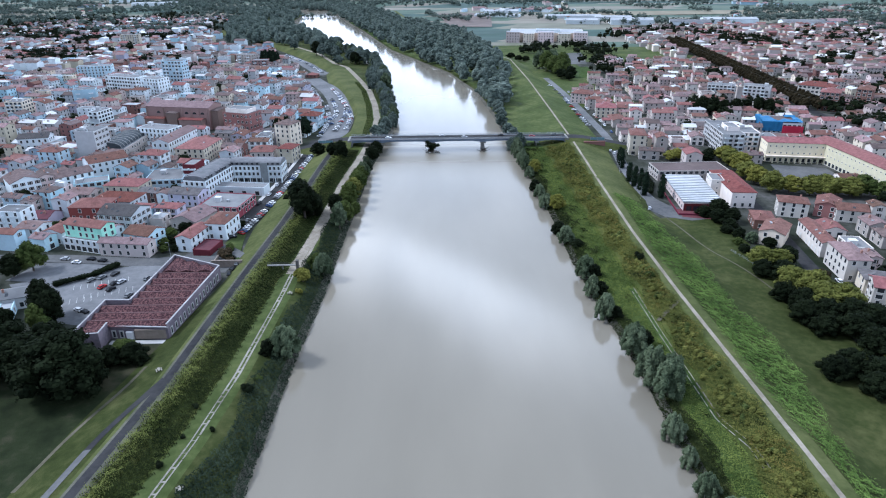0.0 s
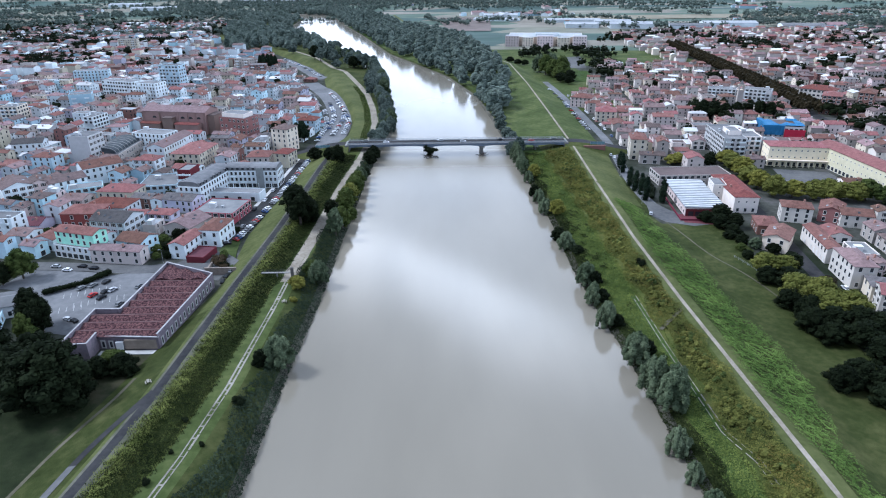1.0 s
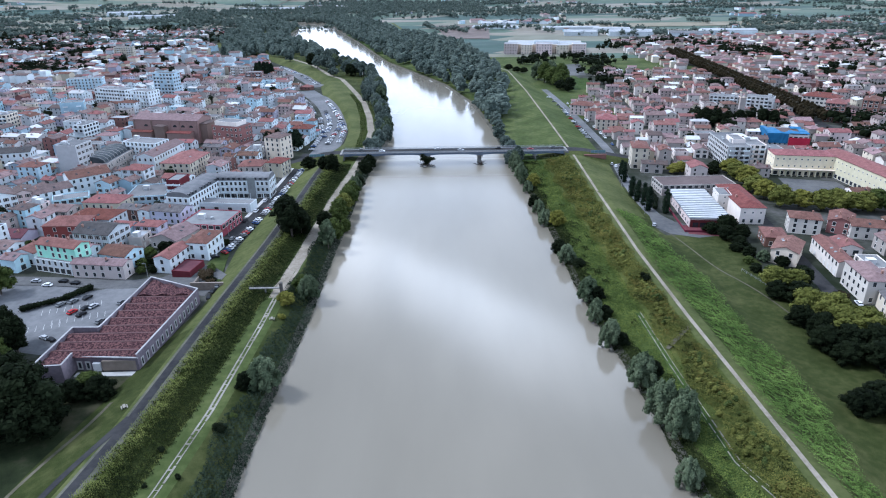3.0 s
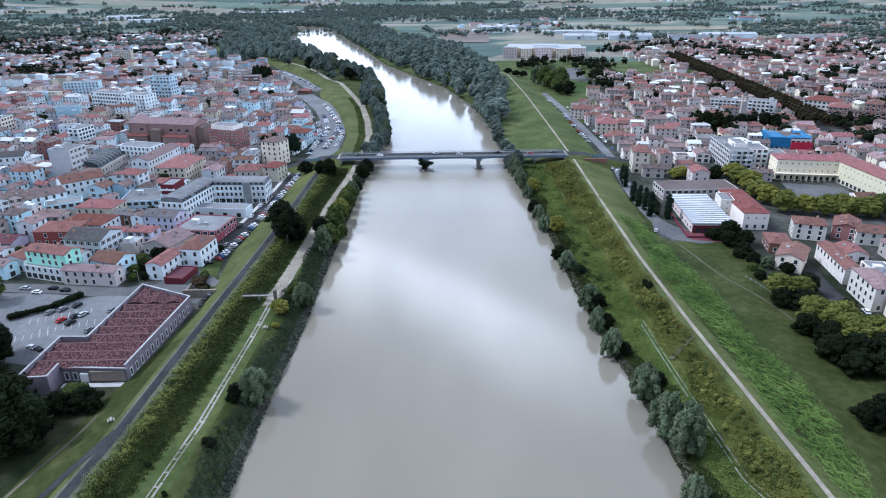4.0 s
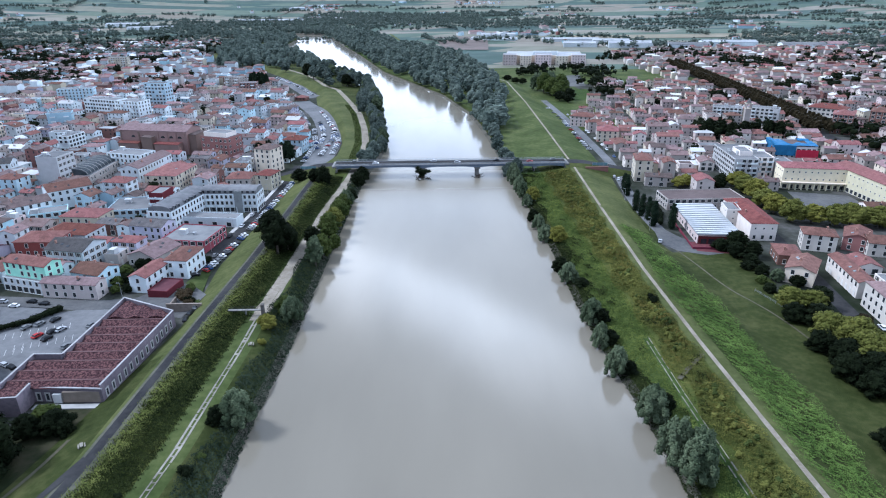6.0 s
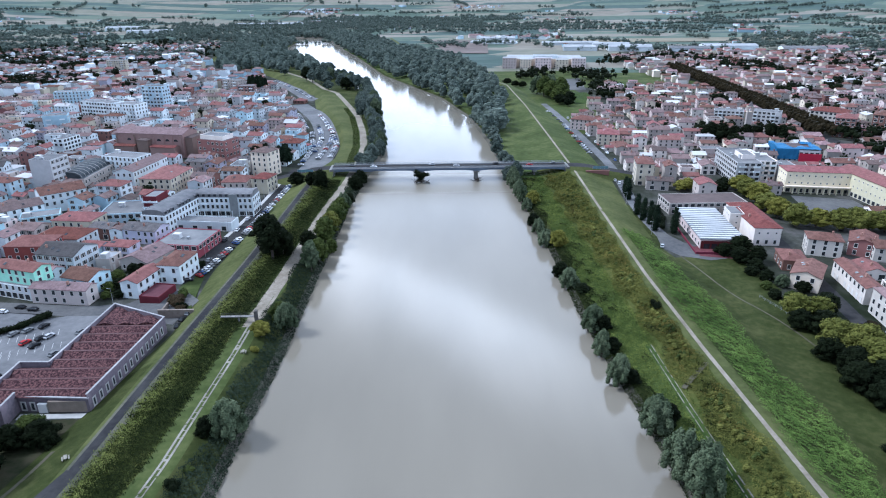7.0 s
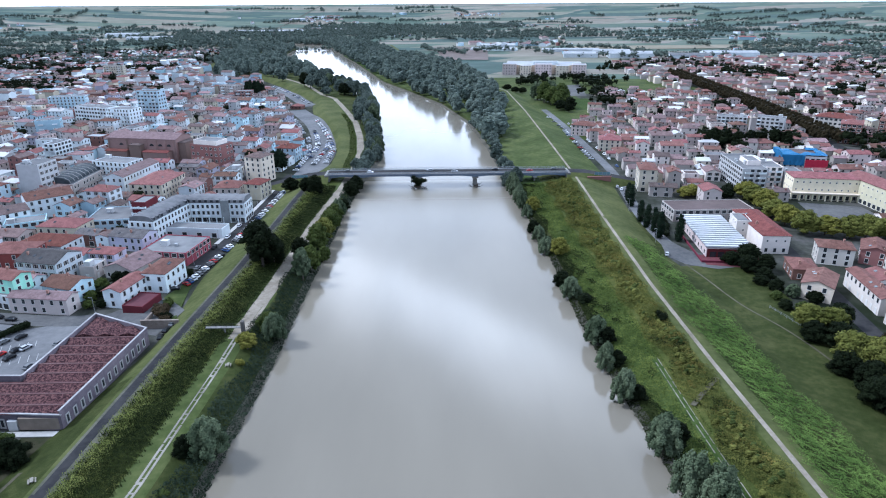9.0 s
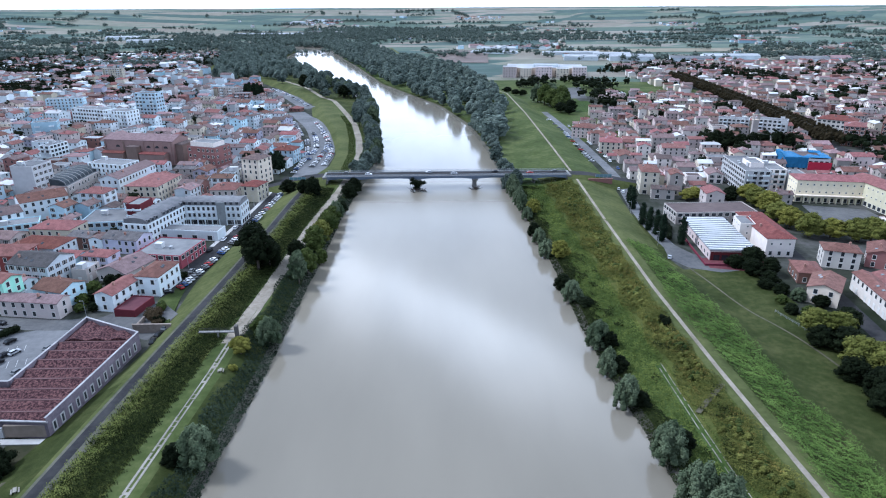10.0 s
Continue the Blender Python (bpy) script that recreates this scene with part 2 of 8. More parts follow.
ROOF["flat white"] = surface("white_roof_sheet", (0.23, 0.245, 0.26), (0.37, 0.38, 0.39), 0.3, rough=0.6, bump=0.05)
ROOF["dull brown"] = surface("dull_brown_felt", (0.085, 0.066, 0.063), (0.135, 0.105, 0.10), 0.4, rough=0.9, bump=0.1)
ROOF["maroon"] = surface("maroon_roof", (0.075, 0.032, 0.040), (0.12, 0.050, 0.058), 0.5, rough=0.8)
M_GLASS = surface("dark_window_glass", (0.015, 0.018, 0.022), (0.04, 0.045, 0.05), 0.3, rough=0.12, bump=0.0, spec=0.5)
M_FRAME = surface("pale_window_surround", (0.52, 0.50, 0.47), (0.66, 0.64, 0.61), 1.0, bump=0.0)
M_SHUTTER = surface("dark_wooden_shutter", (0.05, 0.04, 0.035), (0.10, 0.075, 0.06), 1.0, bump=0.1, random_tint=0.3)
M_CHIM = surface("brick_chimney", (0.26, 0.14, 0.11), (0.40, 0.25, 0.20), 2.0)


def leaf_material(name, dark, light, tint=0.35):
    m = surface(name, dark, light, 0.5, rough=0.75, bump=0.0, random_tint=tint, island=True, coarse=0.2, spec=0.02)
    return m


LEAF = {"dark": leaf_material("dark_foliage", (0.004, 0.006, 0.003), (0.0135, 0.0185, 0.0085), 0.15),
        "green": leaf_material("green_foliage", (0.020, 0.032, 0.009), (0.074, 0.092, 0.026), 0.16),
        "olive": leaf_material("olive_foliage", (0.038, 0.046, 0.010), (0.142, 0.146, 0.036), 0.16),
        "willow": leaf_material("grey_green_willow_foliage", (0.026, 0.040, 0.020), (0.118, 0.144, 0.084), 0.2),
        "yellow": leaf_material("yellowing_foliage", (0.080, 0.084, 0.016), (0.19, 0.180, 0.040), 0.14),
        "rust": leaf_material("rusty_foliage", (0.010, 0.009, 0.005), (0.034, 0.027, 0.015), 0.2),
        "brown": leaf_material("brownish_foliage", (0.028, 0.021, 0.012), (0.090, 0.066, 0.038), 0.18),
        "cypress": leaf_material("cypress_foliage", (0.006, 0.012, 0.008), (0.02, 0.03, 0.017), 0.2),
        # dull green made paler and bluer: distance haze put into the leaf colour
        "wood": leaf_material("hazed_wood_foliage", (0.026, 0.039, 0.033), (0.138, 0.166, 0.140), 0.24),
        "berm": leaf_material("berm_grass", (0.034, 0.052, 0.012), (0.130, 0.158, 0.038), 0.14),
        # lighter leaf colour for the hedge's sunlit rim
        "bright": leaf_material("sunlit_scrub", (0.054, 0.070, 0.016), (0.170, 0.186, 0.052), 0.2),
        "reed": leaf_material("reed_foliage", (0.008, 0.014, 0.008), (0.038, 0.052, 0.032), 0.22),
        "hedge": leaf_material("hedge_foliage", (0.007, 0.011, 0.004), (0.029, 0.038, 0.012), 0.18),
        "weed": leaf_material("tall_weed_foliage", (0.038, 0.045, 0.011), (0.144, 0.145, 0.037), 0.15),
        "gold": leaf_material("golden_weed_foliage", (0.052, 0.046, 0.012), (0.172, 0.146, 0.038), 0.15),
        "grass": leaf_material("tall_lush_grass", (0.036, 0.066, 0.014), (0.130, 0.192, 0.045), 0.14)}
M_BARK = surface("grey_brown_bark", (0.05, 0.042, 0.034), (0.12, 0.10, 0.085), 2.0, bump=0.5)


# ---- helpers for meshes ----
def mesh_of(name, verts, faces, mats, index=None, smooth=False):
    me = bpy.data.meshes.new(name)
    me.from_pydata(verts, [], faces)
    for m in mats:
        me.materials.append(m)
    if index is not None:
        me.polygons.foreach_set("material_index", np.asarray(index, np.int32))
    if smooth:
        me.polygons.foreach_set("use_smooth", np.ones(len(me.polygons), bool))
    me.update()
    return me


def part(name, bm, material, parent, label=""):
    """One mesh object under a thing or part, from a bmesh or from mesh data that alike parts share."""
    if isinstance(bm, bpy.types.Mesh):
        me = bm
    else:
        me = bpy.data.meshes.new(name)
        bm.to_mesh(me)
        bm.free()
        me.materials.append(material)
    ob = new(name, me)
    ob.parent = parent
    if label:
        tagged(ob, label)
    return ob


def box(bm, x0, y0, z0, x1, y1, z1):
    v = [bm.verts.new(p) for p in ((x0, y0, z0), (x1, y0, z0), (x1, y1, z0), (x0, y1, z0), (x0, y0, z1), (x1, y0, z1), (x1, y1, z1), (x0, y1, z1))]
    for f in ((3, 2, 1, 0), (4, 5, 6, 7), (0, 1, 5, 4), (1, 2, 6, 5), (2, 3, 7, 6), (3, 0, 4, 7)):
        bm.faces.new([v[i] for i in f])
    return v


def line(*pairs):
    """x as a function of the distance y up the valley."""
    ys, xs = zip(*sorted(pairs))
    return lambda y: np.interp(y, ys, xs)


# ---- the valley: river banks and levees as lines of x along y ----
SHORE_L = line((-900, -50), (115, -48), (163, -47), (190, -45.6), (223, -43.8), (285, -42.5), (330, -41), (381, -40), (430, -37), (470, -32), (505, -29), (540, -29.5), (614, -39),
               (720, -50), (834, -68), (1049, -150), (1176, -196), (1400, -282), (1573, -316), (1800, -330), (1870, -420), (1930, -560), (2000, -690))
SHORE_R = line((-900, 70), (113, 68.4), (157, 67.6), (186, 66.5), (208, 64.5), (249, 62.5), (308, 63), (365, 61.5), (415, 59), (460, 57), (547, 54), (653, 46),
               (782, 20), (881, -16), (1006, -62), (1324, -136), (1609, -211), (1800, -250), (1900, -300), (1960, -430), (1985, -560), (2000, -684))
ROAD_L = line((-900, -200), (0, -103), (60, -95), (114, -88), (134, -85.3), (157, -82.5), (194, -80.3), (238, -77.5), (289, -73.9), (345, -71.2), (397, -69.2), (440, -66),
              (480, -58), (540, -59), (600, -68), (650, -80), (700, -95), (760, -110), (816, -118), (850, -137), (944, -176), (1067, -246), (1200, -340), (1300, -396), (1500, -438), (1800, -480), (2100, -760))
PATH_L = line((-900, -150), (0, -80), (112, -68.9), (132, -65.4), (163, -61.8), (216, -58.9), (238, -58.3), (278, -55.5), (356, -51.5), (418, -46), (470, -43.5),
              (521, -44.5), (580, -51), (650, -62), (700, -74), (761, -90), (816, -105), (850, -125), (944, -159), (1067, -226), (1200, -322), (1300, -380), (1500, -420), (1800, -460), (2100, -740))
FOOT_L = line((-900, -225), (0, -125), (150, -103), (170, -99), (194, -95), (237, -87.6), (262, -88), (293, -90.2), (335, -87.2), (388, -85), (431, -82.5), (450, -80),
              (480, -63.5), (540, -65.5), (600, -77), (650, -92), (700, -110), (760, -122), (816, -131), (850, -150), (944, -190), (1067, -260), (1200, -354), (1300, -410), (1500, -452), (1800, -495), (2100, -780))
CREST_R = line((-900, 110), (0, 98), (122, 96.2), (162, 95.3), (209, 94.4), (268, 94.4), (344, 97), (433, 100.7), (536, 103), (696, 106), (850, 105), (1000, 60),
               (1200, 10), (1500, -40), (1900, -100), (2100, -300))
BERM_R = line((-900, 84), (125, 81.4), (228, 80.8), (284, 79.8), (345, 78.5), (417, 78), (470, 80), (550, 84), (696, 88), (850, 84), (1000, 42), (1200, -8), (1500, -60),
              (1900, -130), (2100, -340))
FOOT_R = line((-900, 135), (117, 116), (142, 120), (183, 124), (224, 123), (288, 121), (317, 116), (372, 119), (433, 125), (499, 127), (629, 131), (712, 127),
              (850, 122), (1000, 78), (1200, 30), (1500, -20), (1900, -80), (2100, -270))
Z_ROAD, Z_PATH, Z_CREST, Z_BERM = 5.0, 3.9, 6.5, 3.0
LEVEL = {"left": 0.0, "right": 0.3}


def hills(x, y):
    """The plain lifts very slightly towards the far horizon."""
    r = np.hypot(x, y)
    k = np.clip((r - 3000) / 1850, 0, 1)
    return 101 * k * k * (3 - 2 * k)


def section(y):
    """Stations across the valley at y (a number or an array): x, height."""
    sl, sr, fade = SHORE_L(y), SHORE_R(y), np.clip((2060 - y) / 100, 0.02, 1)
    lev = np.clip((1500 - y) / 500, 0.15, 1)
    flat = 0.0 * lev
    pl = np.minimum(PATH_L(y), sl - 6.5)
    rl = np.minimum(ROAD_L(y), pl - 9)
    fl = np.minimum(FOOT_L(y), rl - 6)
    br = np.maximum(BERM_R(y), sr + 6.5)
    cr = np.maximum(CREST_R(y), br + 9)
    fr = np.maximum(FOOT_R(y), cr + 9)
    return ([fl, rl - 3.4, rl - 2.2, rl + 2.2, rl + 4.0, pl - 4.5, pl - 1.4, pl + 1.4, pl + 3.5, sl - 2.6, sl, sl + 5, sr - 5, sr, sr + 2.6, sr + 6, br, cr - 3.0, cr - 1.6, cr + 1.6, cr + 4.5, fr],
            [LEVEL["left"] + flat, Z_ROAD * lev - 0.15, Z_ROAD * lev, Z_ROAD * lev, Z_ROAD * lev - 0.2, Z_PATH * lev + 0.1, Z_PATH * lev, Z_PATH * lev, Z_PATH * lev - 0.3, 1.3 + flat, -0.05 + flat,
             -2.5 * fade, -2.5 * fade, -0.05 + flat, 1.4 + flat, Z_BERM * lev - 0.5, Z_BERM * lev, Z_CREST * lev - 0.2, Z_CREST * lev, Z_CREST * lev, Z_CREST * lev - 0.3, LEVEL["right"] + flat])


def heights(x, y):
    """Ground height at arrays of x and y."""
    xs, zs = section(y)
    out = np.where(x < xs[0], zs[0], zs[-1])
    for a, b, p, q in zip(xs, xs[1:], zs, zs[1:]):
        out = np.where((x >= a) & (x < b), p + (q - p) * (x - a) / np.maximum(b - a, 1e-6), out)
    return out + hills(x, y)


def height(x, y):
    xs, zs = section(y)
    return float(np.interp(x, xs, zs) + hills(x, y))


def build_ground():
    """One sheet from behind the camera to the horizon; the stations across are the same in every row, so the banks run on unbroken."""
    ys = list(np.arange(-300, 60, 30)) + list(np.arange(60, 560, 6)) + list(np.arange(560, 1200, 16)) + list(np.arange(1200, 2120, 30)) + \
        [2160, 2260, 2400, 2600, 2850, 3100, 3350, 3600, 3850, 4100, 4400, 4700, 4950]
    ys = [-1500, -900, -600, -400] + ys
    out = [1.0, 0.80, 0.62, 0.48, 0.36, 0.27, 0.20, 0.15, 0.11, 0.08, 0.055, 0.036, 0.022, 0.012, 0.005]
    side = [2 + 4.0 * (i + 1) for i in range(20)]      # close columns beside each levee foot, 4 m apart
    out = [k for k in out if k > 0.02]
    cuts = [3, 1, 2, 2, 3, 2, 2, 2, 3, 2, 2, 1, 2, 2, 3, 4, 4, 2, 2, 3, 6]
    kinds = [2, 2, 7, 7, 3, 9, 9, 9, 1, 4, 4, 4, 4, 4, 1, 5, 3, 2, 2, 2, 1]
    rows, mats = [], []
    for y in ys:
        xs, zs = section(y)
        row, kind = [], []
        for k in out + side[::-1]:
            x = xs[0] + (-4950 - xs[0]) * k if k < 1.01 else xs[0] - (k - 2)
            row.append((x, y, LEVEL["left"] + hills(x, y)))
            town = -1250 < x and y < 2050 + x * 0.5
            park = (y < 176 + 3 * math.sin(x * 0.2) and x > -215) or (x > xs[0] - 10 and y < 205)
            kind.append(8 if park else 0 if town else 6)
        for i in range(len(xs) - 1):
            for j in range(cuts[i]):
                f = j / cuts[i]
                x, z = xs[i] + (xs[i + 1] - xs[i]) * f, zs[i] + (zs[i + 1] - zs[i]) * f
                rough = 0.10 if kinds[i] in (1, 3, 5) else 0.03
                row.append((x, y, z + hills(x, y) + rough * noise.noise((x * 0.3, y * 0.3, 0))))
                k = kinds[i]
                if i == 0 and y < 205:
                    k = 1
                if k in (1, 3, 5) and y > 1500:
                    k = 6 if i > 13 or y > 1750 else 1
                if y > 1900 and k != 4:
                    k = 6
                if i == 20 and 322 < y <= 445:
                    k = 2
                if i >= 15 and 445 < y <= 1100:
                    k = 9
                if k == 7 and y > 445:
                    k = 2
                if k == 3 and i < 8 and y > 445:
                    k = 2
                kind.append(k)
        for k in side + out[::-1]:
            x = xs[-1] + (4950 - xs[-1]) * k if k < 1.01 else xs[-1] + (k - 2)
            row.append((x, y, LEVEL["right"] + hills(x, y)))
        right = []
        for k in ([2.0] + side + out[::-1])[:-1]:
            x = xs[-1] + (4950 - xs[-1]) * k if k < 1.01 else xs[-1] + (k - 2)
            meadow = (y < 296 and x < 146 + 3 * math.sin(y * 0.12)) or (y < 425 and x < 118 + (y - 330) * 0.03)
            far_meadow = 560 < y < 1050 and x < 190
            right.append(1 if meadow else 9 if far_meadow else 9 if (x < 330 and 860 < y < 1020) else 6 if (x < 330 and y >= 1020) else 0 if (x < 1150 - 0.1 * y and 60 < y < 1250 + 0.25 * x) else 6)
        row.insert(len(out) + len(side) + sum(cuts), (xs[-1], y, zs[-1] + hills(xs[-1], y)))
        rows.append(row)
        mats.append(kind + right)
    w = len(rows[0])
    verts = [p for r in rows for p in r]
    faces, index = [], []
    for i in range(len(rows) - 1):
        for j in range(w - 1):
            faces.append((i * w + j, i * w + j + 1, (i + 1) * w + j + 1, (i + 1) * w + j))
            index.append(mats[i][j])
    me = mesh_of("ground", verts, faces, [M_TOWN, M_GRASS, M_MOWN, M_WEED, M_BANK, M_LUSH, M_FIELD, M_VERGE, M_LAWN, M_SWARD], index, smooth=True)
    return tagged(new("ground", me), "flat river plain with grassed levees, town ground and farmland", "ground", kind="structure")


build_ground()


def build_water():
    ys = list(np.arange(-900, 2001, 20))
    verts, faces = [], []
    for y in ys:
        verts += [(float(SHORE_L(y)) - 2.2, y, 0.0), (float(SHORE_R(y)) + 2.2, y, 0.0)]
    for i in range(len(ys) - 1):
        faces.append((2 * i, 2 * i + 1, 2 * i + 3, 2 * i + 2))
    return tagged(new("water", mesh_of("water", verts, faces, [M_WATER])), "calm silty grey-brown river reflecting a pale cloudy sky", "river", kind="structure")


build_water()


def strip(name, centre, y0, y1, width, lift, material, label, category, step=5.0, ragged=0.0, seed=0):
    """A road or path laid over the ground along a line of x on y, with a small thickness."""
    n = max(2, int((y1 - y0) / step))
    verts, faces = [], []
    for i in range(n + 1):
        y = y0 + (y1 - y0) * i / n
        c = float(centre(y))
        h = width / 2 * (1 + ragged * noise.noise((seed, y * 0.15, 0)))
        dx = (float(centre(y + 1)) - float(centre(y - 1))) / 2
        s = math.hypot(1, dx)
        for k in (-1, -0.33, 0.33, 1):
            x, yy = c + k * h / s, y - k * h * dx / s
            verts.append((x, yy, height(x, yy) + lift))
    for i in range(n):
        for k in range(3):
            a = i * 4 + k
            faces.append((a, a + 1, a + 5, a + 4))
    return tagged(new(name, mesh_of(name, verts, faces, [material])), label, category, kind="structure")


def ribbon(name, points, width, lift, material, label, category, step=6.0):
    """A street along a polyline of points on the plan."""
    pts = [Vector(p) for p in points]
    for _ in range(2):
        cut = [pts[0]]
        for a, b in zip(pts, pts[1:]):
            cut += [a.lerp(b, 0.25), a.lerp(b, 0.75)]
        pts = cut + [pts[-1]]
    way = []
    for a, b in zip(pts, pts[1:]):
        n = max(1, int((b - a).length / step))
        way += [a.lerp(b, i / n) for i in range(n)]
    way.append(pts[-1])
    verts, faces = [], []
    for i, p in enumerate(way):
        d = (way[min(i + 1, len(way) - 1)] - way[max(i - 1, 0)]).normalized()
        side = Vector((d.y, -d.x))
        for k in (-0.5, -0.17, 0.17, 0.5):
            q = p + side * k * width
            verts.append((q.x, q.y, height(q.x, q.y) + lift))
    for i in range(len(way) - 1):
        for k in range(3):
            a = i * 4 + k
            faces.append((a, a + 1, a + 5, a + 4))
    return tagged(new(name, mesh_of(name, verts, faces, [material])), label, category, kind="structure")


def twin_tracks(name, centre, y0, y1, label, seed, cross=True):
    """Two worn concrete wheel tracks with grass between, broken here and there, with a few cross slabs; one path."""
    rng = random.Random(seed)
    bm = bmesh.new()
    for s in (-0.66, 0.66):
        y = y0
        while y < y1:
            run = rng.uniform(5.0, 18.0) if cross else rng.uniform(1.5, 6.0)
            n = 6
            wide = rng.uniform(0.17, 0.32) if cross else rng.uniform(0.07, 0.2)
            prev = None
            for i in range(n + 1):
                yy = y + run * i / n
                c = float(centre(yy)) + s
                row = [bm.verts.new((c + k * wide, yy, height(c, yy) + z)) for k, z in ((-1, -0.02), (-1, 0.07), (1, 0.07), (1, -0.02))]
                if prev:
                    for k in range(3):
                        bm.faces.new((prev[k], prev[k + 1], row[k + 1], row[k]))
                prev = row
            y += run + (rng.choice((0.1, 0.15, 0.3, 0.5)) if cross else rng.uniform(0.3, 1.6))
    y = y0 if cross else y1
    while y < y1:
        y += rng.uniform(1.5, 7.0)
        c = float(centre(y))
        d = rng.choice((0.15, 0.3, 0.5, 0.9, 1.6))
        box(bm, c - 0.8, y, height(c, y), c + 0.8, y + d, height(c, y) + 0.075)
    me = bpy.data.meshes.new(name)
    bm.to_mesh(me)
    bm.free()
    me.materials.append(M_SLAB)
    return tagged(new(name, me), label, "path", kind="structure")


strip("road_levee", ROAD_L, -200, 437, 2.7, 0.06, M_ASPHALT, "narrow dark asphalt road along the levee crest", "road")
twin_tracks("path_riverside", PATH_L, 40, 232, "worn twin concrete tracks through the grass by the river", 3)
strip("path_riverside_wide", PATH_L, 234, 1040, 5.4, 0.06, M_GRAVEL, "pale gravel track along the river below the levee", "path", ragged=0.25)
strip("path_crest", CREST_R, -200, 905, 1.45, 0.06, M_GRAVEL, "pale gravel path on the grassed levee crest", "path", ragged=0.2)
TRACK_R = line((60, 86), (126, 84.9), (139, 81.3), (162, 80.7), (184, 80.2), (214, 80.0), (222, 80.0))
twin_tracks("path_berm", TRACK_R, 118, 216, "broken pale wheel tracks on the low bank", 4, False)
ribbon("road_fork", [(-83.0, 160), (-85.8, 152), (-91.0, 138), (-92.6, 130)], 2.5, 0.09, M_ASPHALT, "dark asphalt branch road down from the levee", "road")
ribbon("road_fork_lower", [(-92.6, 130), (-93.8, 122), (-95.4, 111), (-101, 75), (-122, 0)], 2.5, 0.09, M_OLDROAD, "worn pale asphalt branch road below the levee", "road")
ribbon("path_slope", [(81.5, 192), (86, 196), (91.8, 201)], 1.6, 0.6, M_EARTH, "worn earth path up the levee slope", "path", step=1.5)
ribbon("path_meadow", [(119, 318), (124.3, 289), (127.5, 261), (133.6, 245.6), (137, 232), (139, 215)], 0.8, 0.05, M_EARTH, "faint trodden path across the meadow", "path")
ribbon("path_levee_ramp", [(97.5, 352), (103, 335), (110, 312), (116, 300)], 1.6, 0.08, M_MOWN, "grassy ramp down the levee", "path", step=2)


# ---- houses ----
def walls_of(w, d, h, roof, ridge, pitch):
    """Wall and roof geometry of a house, centred, standing on z = 0: wall verts, wall faces, roof verts, roof faces."""
    x, y = w / 2, d / 2
    wv = [(-x, -y, -1.2), (x, -y, -1.2), (x, y, -1.2), (-x, y, -1.2), (-x, -y, h), (x, -y, h), (x, y, h), (-x, y, h)]
    wf = [(0, 1, 5, 4), (1, 2, 6, 5), (2, 3, 7, 6), (3, 0, 4, 7)]
    if roof == "flat":
        t = 0.3
        wv += [(-x + t, -y + t, h), (x - t, -y + t, h), (x - t, y - t, h), (-x + t, y - t, h)]
        wv += [(-x + t, -y + t, h - 0.5), (x - t, -y + t, h - 0.5), (x - t, y - t, h - 0.5), (-x + t, y - t, h - 0.5)]
        for i in range(4):
            j = (i + 1) % 4
            wf += [(4 + i, 4 + j, 8 + j, 8 + i), (8 + i, 8 + j, 12 + j, 12 + i)]
        rv = [(-x + t, -y + t, h - 0.4), (x - t, -y + t, h - 0.4), (x - t, y - t, h - 0.4), (-x + t, y - t, h - 0.4)]
        return wv, wf, rv, [(0, 1, 2, 3)]
    o, t = 0.45, 0.22
    along_x = ridge == "x"
    a, b = (x, y) if along_x else (y, x)
    rise = b * pitch
    drop = o * pitch
    inset = 0.0 if roof == "gable" else min(b, a * 0.85)
    top = [(-a - o, -b - o, h - drop), (a + o, -b - o, h - drop), (a + o, b + o, h - drop), (-a - o, b + o, h - drop),
           (-a - o * (inset == 0) + inset, 0, h + rise), (a + o * (inset == 0) - inset, 0, h + rise)]
    rv = [(p[0], p[1], p[2] + t) for p in top] + top
    rf = [(0, 1, 5, 4), (2, 3, 4, 5), (1, 2, 5), (3, 0, 4), (7, 6, 10, 11), (9, 8, 11, 10), (0, 6, 7, 1), (1, 7, 8, 2), (2, 8, 9, 3), (3, 9, 6, 0)]
    if roof == "gable":
        rf = [(0, 1, 5, 4), (2, 3, 4, 5), (7, 6, 10, 11), (9, 8, 11, 10), (0, 6, 7, 1), (2, 8, 9, 3),
              (1, 7, 11, 5), (5, 11, 8, 2), (3, 9, 10, 4), (4, 10, 6, 0)]
        n = len(wv)
        if along_x:
            wv += [(-x, 0, h + rise), (x, 0, h + rise)]
            wf += [(5, 6, n + 1), (7, 4, n)]
        else:
            wv += [(0, -y, h + rise), (0, y, h + rise)]
            wf += [(4, 5, n), (6, 7, n + 1)]
    else:
        wf += [(4, 5, 6, 7)]
    if not along_x:
        rv = [(-p[1], p[0], p[2]) for p in rv]
    return wv, wf, rv, rf


